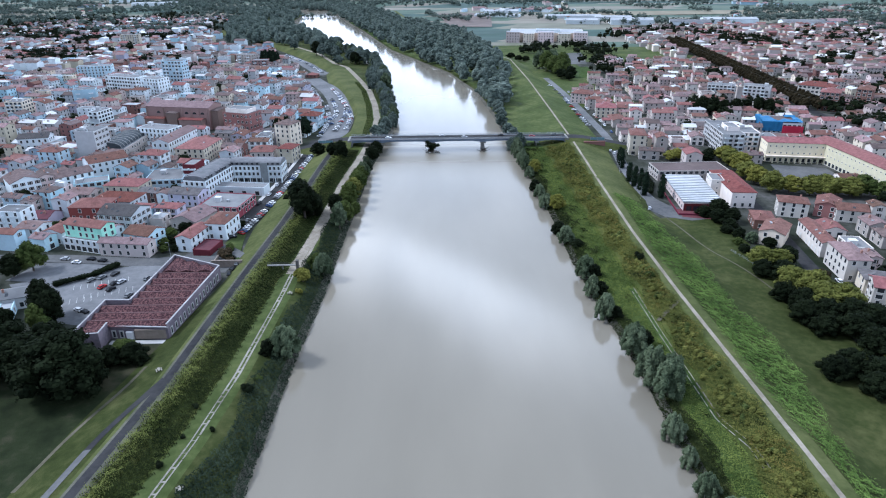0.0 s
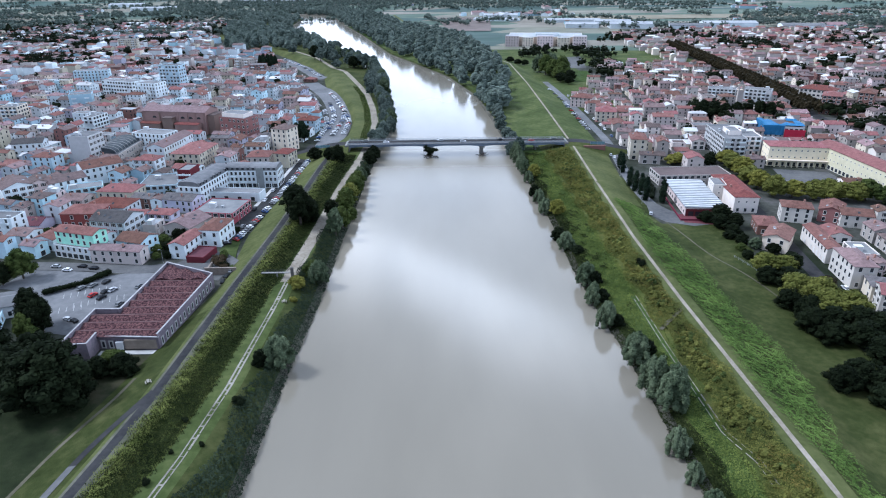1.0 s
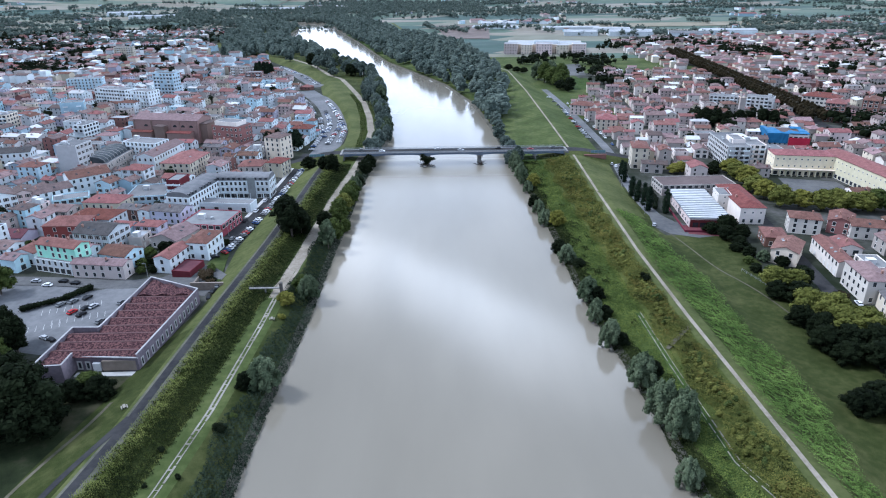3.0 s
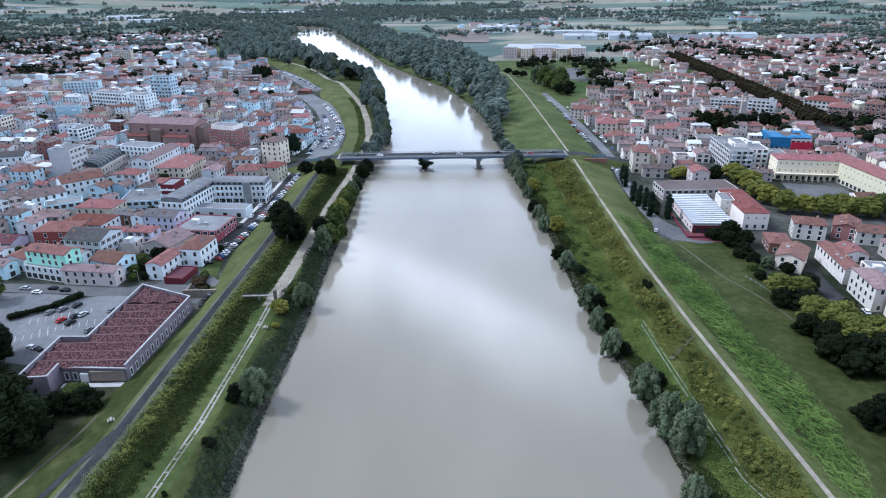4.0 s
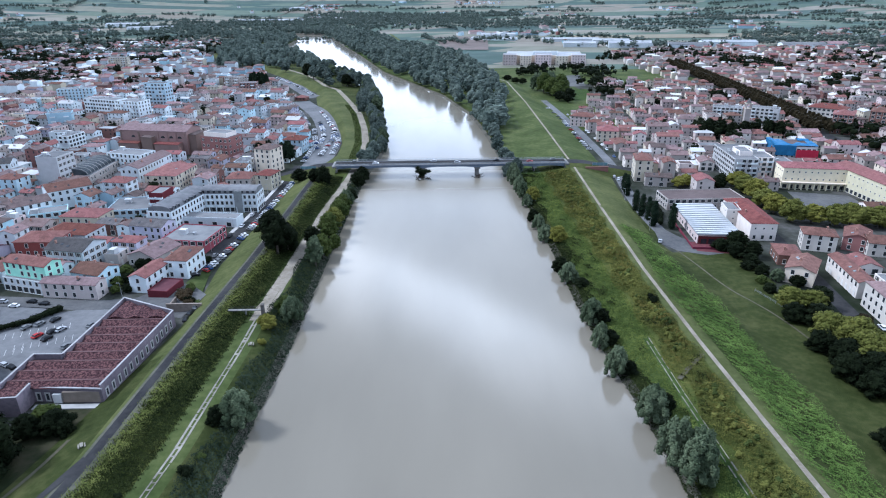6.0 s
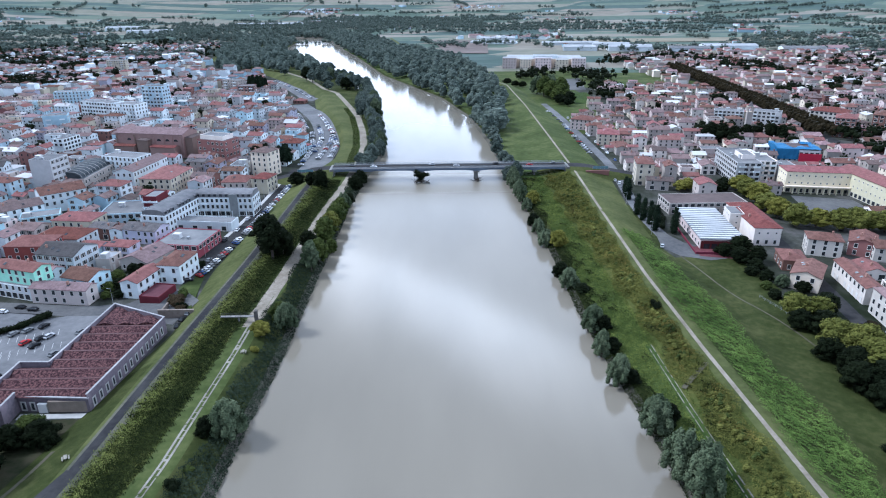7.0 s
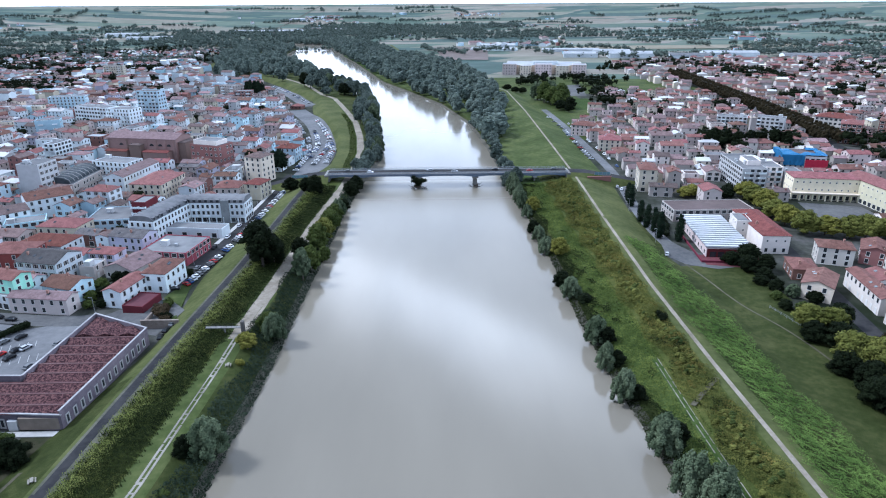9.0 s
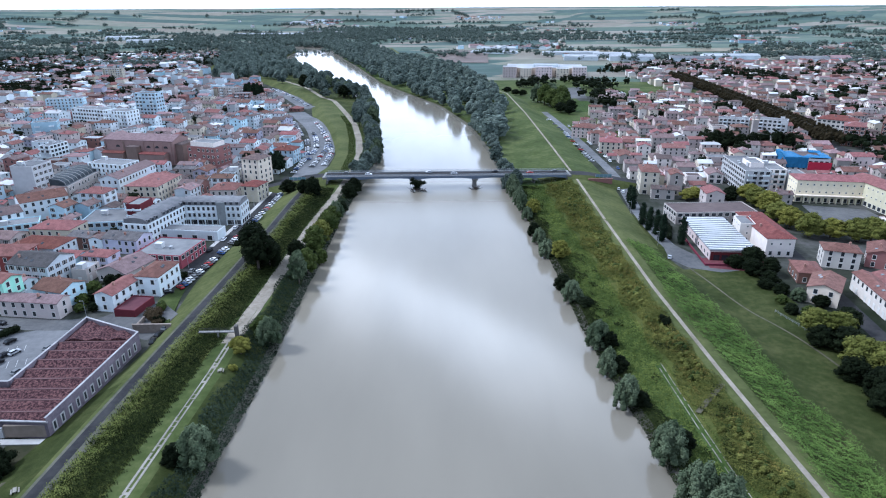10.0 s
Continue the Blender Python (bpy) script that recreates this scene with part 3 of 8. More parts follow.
def window_mesh(name, w, h, shutters, frame_mat=None, f=0.13):
    """A window in one piece: surround with a deeper sill, dark pane set back inside it, and perhaps open shutters hinged on it. Outward is -y, centred on its middle."""
    x, z = w / 2, h / 2
    cols = ([-x - f - w * 0.5] if shutters else []) + [-x - f, -x, x, x + f] + ([x + f + w * 0.5] if shutters else [])
    k = 1 if shutters else 0
    bm = bmesh.new()
    rows = [-z - f, -z, z, z + f]
    v = {(i, j): bm.verts.new((cx, -0.16 if j < 1 else -0.09, cz)) for i, cx in enumerate(cols) for j, cz in enumerate(rows) if k <= i < len(cols) - k or j in (1, 2)}
    pane = [bm.verts.new((cols[i], -0.02, rows[j])) for i, j in ((k + 1, 1), (k + 2, 1), (k + 2, 2), (k + 1, 2))]
    index = []
    for i in range(len(cols) - 1):
        for j in range(3):
            q = [(i, j), (i + 1, j), (i + 1, j + 1), (i, j + 1)]
            if any(p not in v for p in q):
                continue
            ring = [v[p] for p in q]
            if i == k + 1 and j == 1:
                for m in range(4):
                    bm.faces.new((ring[m], ring[(m + 1) % 4], pane[(m + 1) % 4], pane[m]))
                    index.append(0)
                bm.faces.new(pane)
                index.append(1)
            else:
                bm.faces.new(ring)
                index.append(2 if i < k or i >= len(cols) - 1 - k else 0)
    rim = [e for e in bm.edges if e.is_boundary]
    for g in bmesh.ops.extrude_edge_only(bm, edges=rim)["geom"]:
        if isinstance(g, bmesh.types.BMVert):
            g.co.y = 0.02
        elif isinstance(g, bmesh.types.BMFace):
            index.append(0)
    me = bpy.data.meshes.new(name)
    bm.to_mesh(me)
    bm.free()
    for m in (frame_mat or M_FRAME, M_GLASS, M_SHUTTER):
        me.materials.append(m)
    me.polygons.foreach_set("material_index", np.array(index[:len(me.polygons)], np.int32))
    return me


WINDOW = {"plain": window_mesh("window", 1.3, 1.9, False), "shutters": window_mesh("window_with_shutters", 1.15, 1.8, True),
          "wide": window_mesh("wide_window", 2.3, 1.8, False), "shop": window_mesh("shop_window", 2.4, 2.3, False),
          "small": window_mesh("small_window", 0.7, 0.8, False)}


def door_mesh():
    bm = bmesh.new()
    v = box(bm, -0.75, -0.10, 0.0, 0.75, 0.02, 2.5)
    face = [f for f in bm.faces if f.normal.y < -0.5 or all(p.co.y < -0.05 for p in f.verts)]
    bmesh.ops.inset_region(bm, faces=face, thickness=0.16, depth=-0.06)
    me = bpy.data.meshes.new("door")
    bm.to_mesh(me)
    bm.free()
    me.materials.append(M_FRAME)
    me.materials.append(M_SHUTTER)
    me.polygons.foreach_set("material_index", np.array([1 if all(abs(me.vertices[i].co.x) < 0.7 for i in p.vertices) else 0 for p in me.polygons], np.int32))
    return me


DOOR = door_mesh()
CHIMNEY = None


def chimney_mesh():
    bm = bmesh.new()
    box(bm, -0.35, -0.35, -1.2, 0.35, 0.35, 1.0)
    box(bm, -0.45, -0.45, 1.0, 0.45, 0.45, 1.15)
    box(bm, -0.25, -0.25, 1.15, 0.25, 0.25, 1.35)
    me = bpy.data.meshes.new("chimney")
    bm.to_mesh(me)
    bm.free()
    me.materials.append(M_CHIM)
    return me


CHIMNEY = chimney_mesh()


def balcony_mesh():
    bm = bmesh.new()
    box(bm, -1.9, -1.3, -0.1, 1.9, 0.02, 0.1)
    box(bm, -1.9, -1.32, 0.1, 1.9, -1.22, 1.0)
    box(bm, -1.92, -1.22, 0.1, -1.82, 0.02, 1.0)
    box(bm, 1.82, -1.22, 0.1, 1.92, 0.02, 1.0)
    me = bpy.data.meshes.new("balcony")
    bm.to_mesh(me)
    bm.free()
    me.materials.append(WALL["white"])
    return me


BALCONY = balcony_mesh()
TAKEN = {}          # plan rectangles that are built over, by 40 m cells: x, y, cos, sin, half width, half depth
COUNT = {1: "single", 2: "two", 3: "three", 4: "four", 5: "five", 6: "six", 7: "seven"}


def skylight_mesh():
    bm = bmesh.new()
    box(bm, -0.55, -0.7, -0.05, 0.55, 0.7, 0.09)
    me = bpy.data.meshes.new("skylight")
    bm.to_mesh(me)
    bm.free()
    me.materials.append(M_GLASS)
    return me


def roof_unit_mesh(w, d, h, material):
    """A stair head or vent box with a slightly wider lid."""
    bm = bmesh.new()
    box(bm, -w / 2, -d / 2, 0, w / 2, d / 2, h)
    box(bm, -w / 2 - 0.12, -d / 2 - 0.12, h, w / 2 + 0.12, d / 2 + 0.12, h + 0.14)
    me = bpy.data.meshes.new("roof_unit")
    bm.to_mesh(me)
    bm.free()
    me.materials.append(material)
    return me


SKYLIGHT = skylight_mesh()
ROOF_UNIT = (roof_unit_mesh(3.2, 2.6, 2.3, WALL["grey"]), roof_unit_mesh(1.6, 1.1, 1.1, M_STEEL))


def take(x, y, w, d, rot, margin=0.0):
    a = radians(rot)
    spot = (x, y, math.cos(a), math.sin(a), w / 2 + margin, d / 2 + margin)
    reach = math.hypot(spot[4], spot[5])
    for i in range(int((x - reach) // 40), int((x + reach) // 40) + 1):
        for j in range(int((y - reach) // 40), int((y + reach) // 40) + 1):
            TAKEN.setdefault((i, j), []).append(spot)


def is_free(x, y, w, d, rot):
    a = radians(rot)
    c, s = math.cos(a), math.sin(a)
    reach = math.hypot(w, d) / 2
    pts = [(x + c * u - s * v, y + s * u + c * v) for u in (-w / 2, 0, w / 2) for v in (-d / 2, 0, d / 2)]
    near = {spot for i in range(int((x - reach) // 40), int((x + reach) // 40) + 1) for j in range(int((y - reach) // 40), int((y + reach) // 40) + 1) for spot in TAKEN.get((i, j), ())}
    for tx, ty, tc, ts, hw, hd in near:
        if abs(tx - x) > hw + hd + reach or abs(ty - y) > hw + hd + reach:
            continue
        for px, py in pts:
            dx, dy = px - tx, py - ty
            if abs(dx * tc + dy * ts) < hw and abs(dy * tc - dx * ts) < hd:
                return False
        for u in (-hw, 0, hw):
            for v in (-hd, 0, hd):
                dx, dy = tx + tc * u - ts * v - x, ty + ts * u + tc * v - y
                if abs(dx * c + dy * s) < w / 2 and abs(dy * c - dx * s) < d / 2:
                    return False
    return True


def openings(root, w, d, h, sides, kind, floors, gap=3.3, base=0.0, ground="plain", rng=random, skip=0.06, floor_h=None, at=Matrix()):
    """Windows, one object each, in rows on the named sides (f front, r right, b back, l left)."""
    fh = floor_h or h / floors
    for side in sides:
        span, turn, off = {"f": (w, 0, d), "r": (d, 90, w), "b": (w, 180, d), "l": (d, -90, w)}[side]
        n = max(1, int((span - 1.2) / gap))
        step = (span - 0.6) / n
        for fl in range(floors):
            for i in range(n):
                if rng.random() < skip:
                    continue
                u = -span / 2 + 0.3 + step * (i + 0.5)
                k = ground if fl == 0 else kind
                z = base + fh * fl + min(fh * 0.55, 1.85)
                if k == "door":
                    me, z, k = DOOR, base + 0.0, "door"
                elif k == "shop":
                    me, z = WINDOW["shop"], base + 1.5
                else:
                    me = WINDOW[k]
                q = Matrix.Rotation(radians(turn), 4, "Z") @ Matrix.Translation((u, -off / 2, z))
                ob = new("door" if k == "door" else "window", me)
                ob.parent = root
                ob.matrix_basis = at @ q


def house(x, y, w, d, h, rot, roof="gable", wall="white", tiles="terracotta", floors=2, sides="fr", kind="plain", ground="plain", ridge=None, pitch=0.36,
          name="house", label=None, group="", gap=3.3, chimneys=1, z=None, category="house", rng=random):
    """A house of its own: walls, roof, chimneys and every window as parts under one base."""
    base = z if z is not None else (LEVEL["left"] if x < 0 else LEVEL["right"])
    root = new(name)
    root.empty_display_size = 1.0
    root.matrix_world = pose(x, y, base, 0, 0, rot)
    ridge = ridge or ("x" if w >= d else "y")
    wv, wf, rv, rf = walls_of(w, d, h, roof, ridge, pitch)
    part("wall", mesh_of("wall", wv, wf, [WALL[wall]]), None, root)
    roof_ob = part("roof", mesh_of("roof", rv, rf, [ROOF[tiles]]), None, root)
    if roof != "flat":
        for _ in range(chimneys):
            c = part("chimney", CHIMNEY, None, roof_ob)
            u, v = rng.uniform(-0.35, 0.35) * w, rng.choice((-1, 1)) * rng.uniform(0.08, 0.3) * d
            across = abs(v) if ridge == "x" else abs(u)
            half = d / 2 if ridge == "x" else w / 2
            c.location = (u, v, h + (half - across) * pitch + 0.3)
        extra = random.Random(int(abs(x) * 31 + abs(y) * 17))
        half = d / 2 if ridge == "x" else w / 2
        run = w / 2 if ridge == "x" else d / 2
        for _ in range(extra.choice((0, 1, 1, 2)) if chimneys else 0):
            a, b = extra.uniform(-0.6, 0.6) * run, extra.uniform(0.3, 0.65) * half
            tilt = math.degrees(math.atan(pitch))
            pane = part("skylight", SKYLIGHT, None, roof_ob)
            z_on = h + (half - b) * pitch + 0.24
            pane.matrix_basis = pose(a, -b, z_on, tilt) if ridge == "x" else pose(b if x < 0 else -b, a, z_on, 0, tilt if x < 0 else -tilt)
    elif chimneys and w * d > 60:
        extra = random.Random(int(abs(x) * 31 + abs(y) * 17))
        for k in range(extra.choice((1, 2, 2, 3))):
            unit = part("roof_unit", ROOF_UNIT[extra.randrange(2)], None, roof_ob)
            unit.matrix_basis = pose(extra.uniform(-0.36, 0.36) * w, extra.uniform(-0.36, 0.36) * d, h - 0.4, 0, 0, extra.choice((0, 90)))
    if sides:
        openings(root, w, d, h, sides, kind, floors, gap=gap, ground=ground, rng=rng)
    if floors >= 4 and "l" not in sides[:1] and kind != "shutters" and roof == "flat":
        for fl in range(1, floors):
            for u in (-w * 0.28, w * 0.28):
                b = part("balcony", BALCONY, None, root)
                b.matrix_basis = pose(u, -d / 2, h / floors * fl)
    text = label or "%s-storey %s rendered house with a %s %s roof" % (COUNT[floors], wall.replace("warm ", ""), tiles, "" if roof == "flat" else "tiled")
    tagged(root, " ".join(text.split()), category, group)
    take(x, y, w, d, rot, 0.3)
    return root


def mass(root, x, y, w, d, h, rot, roof, wall, tiles, floors, sides, kind="plain", ground="plain", ridge=None, pitch=0.36, gap=3.3, z=0.0, rng=random, skip=0.06):
    """One block of a larger building: wall, roof and windows under its base, placed in the base's own axes."""
    at = pose(x, y, z, 0, 0, rot)
    wv, wf, rv, rf = walls_of(w, d, h, roof, ridge or ("x" if w >= d else "y"), pitch)
    a = part("wall", mesh_of("wall", wv, wf, [WALL[wall]]), None, root)
    b = part("roof", mesh_of("roof", rv, rf, [ROOF[tiles]]), None, root)
    a.matrix_basis = at
    b.matrix_basis = at
    if sides:
        openings(root, w, d, h, sides, kind, floors, gap=gap, ground=ground, rng=rng, at=at, skip=skip)
    p = root.matrix_basis @ at
    take(p.translation.x, p.translation.y, w, d, math.degrees(p.to_euler().z), 0.3)
    return a, b


def base(name, x, y, z, rot=0.0):
    root = new(name)
    root.matrix_world = pose(x, y, z, 0, 0, rot)
    root.matrix_basis = pose(x, y, z, 0, 0, rot)
    return root


# ---- the buildings that stand out, bank by bank ----
RH = random.Random(5)
house(-161.0, 274.9, 21.7, 8.3, 12, -18, "gable", "green", "terracotta", 4, "fr", "plain", "shop", rng=RH, label="four-storey mint green building with a white two-storey base")
house(-140.6, 266.2, 23.9, 7.1, 6.5, -8, "gable", "stone", "brown", 2, "fr", "plain", "plain", rng=RH)
house(-136.9, 277.0, 14.1, 11.5, 7, -19, "gable", "pale blue", "terracotta", 2, "fr", "plain", "plain", rng=RH)
house(-154.8, 297.5, 19.0, 15.4, 10, -13, "gable", "white", "grey", 3, "fr", "shutters", "plain", rng=RH)
house(-174.0, 305.9, 18.5, 14.4, 11, -1, "hip", "red", "terracotta", 3, "fr", "plain", "plain", rng=RH)
house(-169.6, 324.0, 22.9, 14.9, 8, -10, "hip", "white", "red", 2, "fr", "plain", "plain", rng=RH)
house(-175.6, 348.6, 20.9, 14.2, 8, -7, "hip", "cream", "terracotta", 2, "fr", "plain", "plain", rng=RH)
house(-200.8, 357.8, 18.5, 11.6, 7, 26, "flat", "sky blue", "flat grey", 2, "fr", "wide", "plain", rng=RH)
house(-159.4, 366.9, 21.9, 23.5, 7, 7, "flat", "pale blue", "flat grey", 2, "fr", "wide", "plain", rng=RH)
house(-238.4, 353.6, 15.5, 19.5, 10, 42, "gable", "white", "brown", 3, "fr", "shutters", "shop", rng=RH)
house(-227.8, 359.3, 8.3, 15.1, 10.5, 32, "gable", "pink", "brown", 3, "f", "shutters", "plain", rng=RH)
house(-216.4, 365.5, 20.5, 13.5, 9, 45, "gable", "white", "brown", 3, "fr", "plain", "shop", rng=RH)
house(-206.7, 389.6, 22.9, 16.0, 11, 41, "gable", "white", "terracotta", 3, "fr", "plain", "plain", rng=RH)
house(-229.2, 422.9, 14.2, 16.0, 22, -9, "flat", "grey", "flat grey", 6, "r", "shutters", "plain", rng=RH, label="tall pale grey apartment block with a blank end wall")
house(-148.8, 498.0, 24.2, 16.4, 17, -22, "flat", "brick", "flat grey", 4, "fr", "shutters", "shop", rng=RH, label="four-storey red brick corner building with a white attic")
house(-149.6, 499.2, 20.0, 12.0, 19.6, -22, "flat", "warm white", "flat grey", 1, "", rng=RH, chimneys=0, label="white set-back attic storey on a brick building")
house(-201.7, 465.6, 28.0, 15.2, 13, -18, "flat", "white", "flat grey", 4, "fr", "plain", "plain", rng=RH)
house(-181.9, 443.0, 12.2, 41.0, 12, -8, "gable", "white", "brown", 3, "fr", "plain", "plain", rng=RH)
house(-159.9, 426.6, 20.2, 29.2, 10, -7, "hip", "cream", "orange", 3, "fr", "plain", "plain", rng=RH)
house(-144.9, 371.9, 7.7, 12.7, 13, -6, "flat", "dark red", "flat grey", 4, "", "plain", "plain", rng=RH, chimneys=0, label="narrow dark red blank-walled stair block between houses")
house(-110.6, 321.4, 22.5, 22.0, 6.2, -10, "flat", "red", "flat grey", 2, "fr", "wide", "plain", rng=RH, label="low red building with arched street front and flat roof")
house(-135.5, 333.9, 18.2, 11.4, 7, -14, "gable", "lilac grey", "grey", 2, "fr", "plain", "plain", rng=RH)
house(-122.2, 302.4, 15.0, 17.6, 5, -19, "gable", "stone", "brown", 1, "f", "plain", "plain", rng=RH)
house(-113.4, 275.2, 7.7, 16.7, 7, -12, "gable", "white", "terracotta", 2, "frl", "plain", "plain", rng=RH, label="two-storey white house with a terracotta gable roof")
house(-103.2, 288.5, 10.2, 15.9, 8.5, -9, "hip", "white", "terracotta", 2, "fr", "plain", "plain", rng=RH, label="two-storey white house with many windows towards the levee")
house(-104.5, 456.6, 13.0, 14.0, 17, -23, "hip", "cream", "old pink", 5, "fr", "plain", "plain", rng=RH, label="five-storey cream house with a low hipped roof")
house(-96.6, 417.8, 10.6, 13.0, 9.5, -15, "hip", "cream", "red", 3, "fr", "plain", "plain", rng=RH)
house(-113.3, 417.3, 15.1, 15.0, 8, -1, "hip", "stone", "terracotta", 2, "fr", "plain", "plain", rng=RH)
house(-97.9, 516.1, 15.6, 14.0, 10, -10, "hip", "pale blue", "red", 3, "fr", "plain", "plain", rng=RH)
house(-208.9, 296.8, 14.0, 10.5, 12, -6, "flat", "white", "flat grey", 4, "fr", "plain", "plain", rng=RH)
house(-202.6, 308.2, 12.8, 12.0, 4, -6, "gable", "lilac grey", "maroon", 1, "", "plain", "plain", rng=RH)
house(-164.3, 218.9, 11.0, 9.8, 5, 21, "gable", "grey", "flat grey", 1, "f", "wide", "plain", rng=RH, label="long grey industrial shed with a shallow roof")
house(-162.6, 210.1, 4.7, 12.6, 4, 22, "flat", "pale blue", "flat white", 1, "fr", "wide", "plain", rng=RH, label="small pale blue shed with a white flat roof")
house(158.8, 369.7, 43.3, 17.9, 6.5, 1, "flat", "stone", "dull brown", 2, "fl", "wide", "plain", rng=RH, chimneys=0, label="low school building with a dull brown flat roof")
house(169.1, 332.5, 12.5, 39.3, 9, -5, "hip", "warm white", "red", 2, "f", "small", "plain", rng=RH, label="white two-storey building with a red hipped roof")
house(161.8, 337.6, 6.8, 12.3, 10, -10, "flat", "warm white", "flat grey", 3, "fl", "small", "plain", rng=RH, chimneys=0, label="small white stair tower with a flat roof")
house(188.6, 303.4, 14.2, 10.8, 8, -21, "hip", "warm white", "terracotta", 3, "fl", "plain", "plain", rng=RH, label="white three-storey villa with a terracotta hipped roof")
house(207.9, 304.1, 11.0, 15.8, 6.5, -34, "gable", "brick", "terracotta", 2, "fl", "plain", "plain", rng=RH)
house(214.2, 295.4, 14.3, 11.4, 6.5, -18, "gable", "warm white", "terracotta", 2, "fl", "plain", "plain", rng=RH)
house(179.5, 263.7, 6.7, 28.5, 7, -9, "gable", "warm white", "terracotta", 2, "fl", "plain", "door", rng=RH, label="white row of houses with a long terracotta roof")
house(176.1, 235.1, 9.2, 18.7, 10, -7, "hip", "warm white", "old pink", 3, "fl", "plain", "plain", rng=RH, label="white three-storey apartment house with a dull hipped roof")
house(179.2, 218.3, 13.0, 9.7, 6.5, -17, "hip", "cream", "grey", 2, "fl", "plain", "plain", rng=RH)
house(176.5, 209.1, 12.0, 10.8, 8, -23, "gable", "warm white", "terracotta", 3, "fl", "wide", "plain", rng=RH)
house(166.4, 289.3, 9.9, 13.8, 5, -14, "hip", "brick", "terracotta", 1, "fl", "plain", "plain", rng=RH)
house(162.9, 270.1, 10.9, 16.5, 6.5, -37, "gable", "cream", "orange", 2, "fl", "plain", "plain", rng=RH)
house(143.3, 425.9, 10.6, 18.0, 14, -11, "hip", "cream", "terracotta", 4, "fl", "plain", "shop", rng=RH, label="four-storey cream building with a terracotta hipped roof")
house(150.8, 539.2, 16.7, 18.0, 9, -14, "hip", "cream", "terracotta", 3, "fl", "plain", "plain", rng=RH)
house(207.2, 433.5, 15.0, 42.0, 15, -6, "flat", "grey", "flat grey", 5, "fl", "wide", "shop", rng=RH, label="long five-storey pale grey apartment block with loggias")
house(209.5, 430.0, 8.0, 14.0, 17.5, -6, "flat", "warm white", "flat grey", 1, "", rng=RH, chimneys=0, label="white roof storey on a grey apartment block")
house(223.4, 433.0, 12.0, 17.0, 13, -6, "flat", "warm white", "flat grey", 4, "f", "wide", "plain", rng=RH, label="four-storey white apartment block with a flat grey roof")
house(235.2, 429.0, 10.5, 13.0, 10.5, -6, "flat", "grey", "flat grey", 4, "f", "wide", "plain", rng=RH)
house(366.9, 598.2, 30.0, 18.0, 14, -42, "hip", "warm white", "red", 4, "fl", "wide", "plain", rng=RH)
house(355.2, 557.5, 15.1, 20.0, 16, -33, "hip", "brick", "terracotta", 5, "fl", "wide", "plain", rng=RH)
house(394.4, 569.1, 12.9, 22.0, 16, -38, "hip", "brick", "terracotta", 5, "fl", "wide", "plain", rng=RH)
house(-391.4, 765.4, 36.9, 14.0, 16, 13, "flat", "pale blue", "flat grey", 5, "fr", "plain", "plain", rng=RH, label="long pale blue five-storey apartment block")
house(-316.7, 676.0, 40.6, 16.0, 18, -22, "flat", "white", "flat grey", 5, "fr", "wide", "plain", rng=RH, label="white five-storey apartment block with balconies")
house(-276.6, 647.8, 24.6, 16.0, 20, -20, "flat", "white", "flat grey", 6, "fr", "plain", "shop", rng=RH, label="white six-storey block over a street arcade")
house(-284.1, 728.2, 23.9, 14.0, 26, -12, "flat", "pale blue", "flat grey", 7, "fr", "wide", "plain", rng=RH, label="tall pale blue apartment tower")
house(-328.3, 612.6, 19.5, 14.0, 16, 20, "flat", "sky blue", "flat grey", 4, "r", "plain", "plain", rng=RH, label="sky blue block with a blank front wall")
house(-358.7, 558.1, 15.0, 16.0, 16, 0, "flat", "cream", "flat grey", 5, "fr", "wide", "plain", rng=RH, label="cream five-storey apartment block")
house(-269.8, 518.4, 8.9, 18.0, 15, -12, "flat", "white", "flat grey", 5, "fr", "wide", "plain", rng=RH)
house(-280.9, 444.4, 19.7, 13.0, 12, 13, "gable", "white", "grey", 3, "fr", "plain", "plain", rng=RH)
house(-487.3, 1087.3, 28.5, 16.0, 20, 10, "flat", "cream", "flat grey", 6, "fr", "plain", "plain", rng=RH, label="cream six-storey apartment tower")
house(-212.0, 816.8, 20.0, 15.0, 14, 4, "flat", "brick", "flat grey", 4, "fr", "wide", "plain", rng=RH, label="orange-brown brick apartment block")
house(144.9, 600.6, 19.5, 15.0, 9, -27, "hip", "pink", "terracotta", 3, "fl", "plain", "plain", rng=RH)
house(284.6, 619.9, 25.5, 14.0, 12, -24, "flat", "grey", "flat grey", 4, "f", "wide", "plain", rng=RH)
house(312.7, 608.0, 26.5, 14.0, 13, -34, "flat", "grey", "flat grey", 4, "f", "wide", "plain", rng=RH)
house(-104.5, 268.0, 8.5, 12.5, 3.2, -10, "flat", "dark red", "maroon", 1, "", rng=RH, chimneys=0, label="low maroon annex with a flat roof beside white houses")
house(-236, 848, 24, 14, 17, -25, "flat", "stone", "flat grey", 5, "fr", "plain", "plain", rng=RH, label="five-storey stone-coloured block with a flat roof")


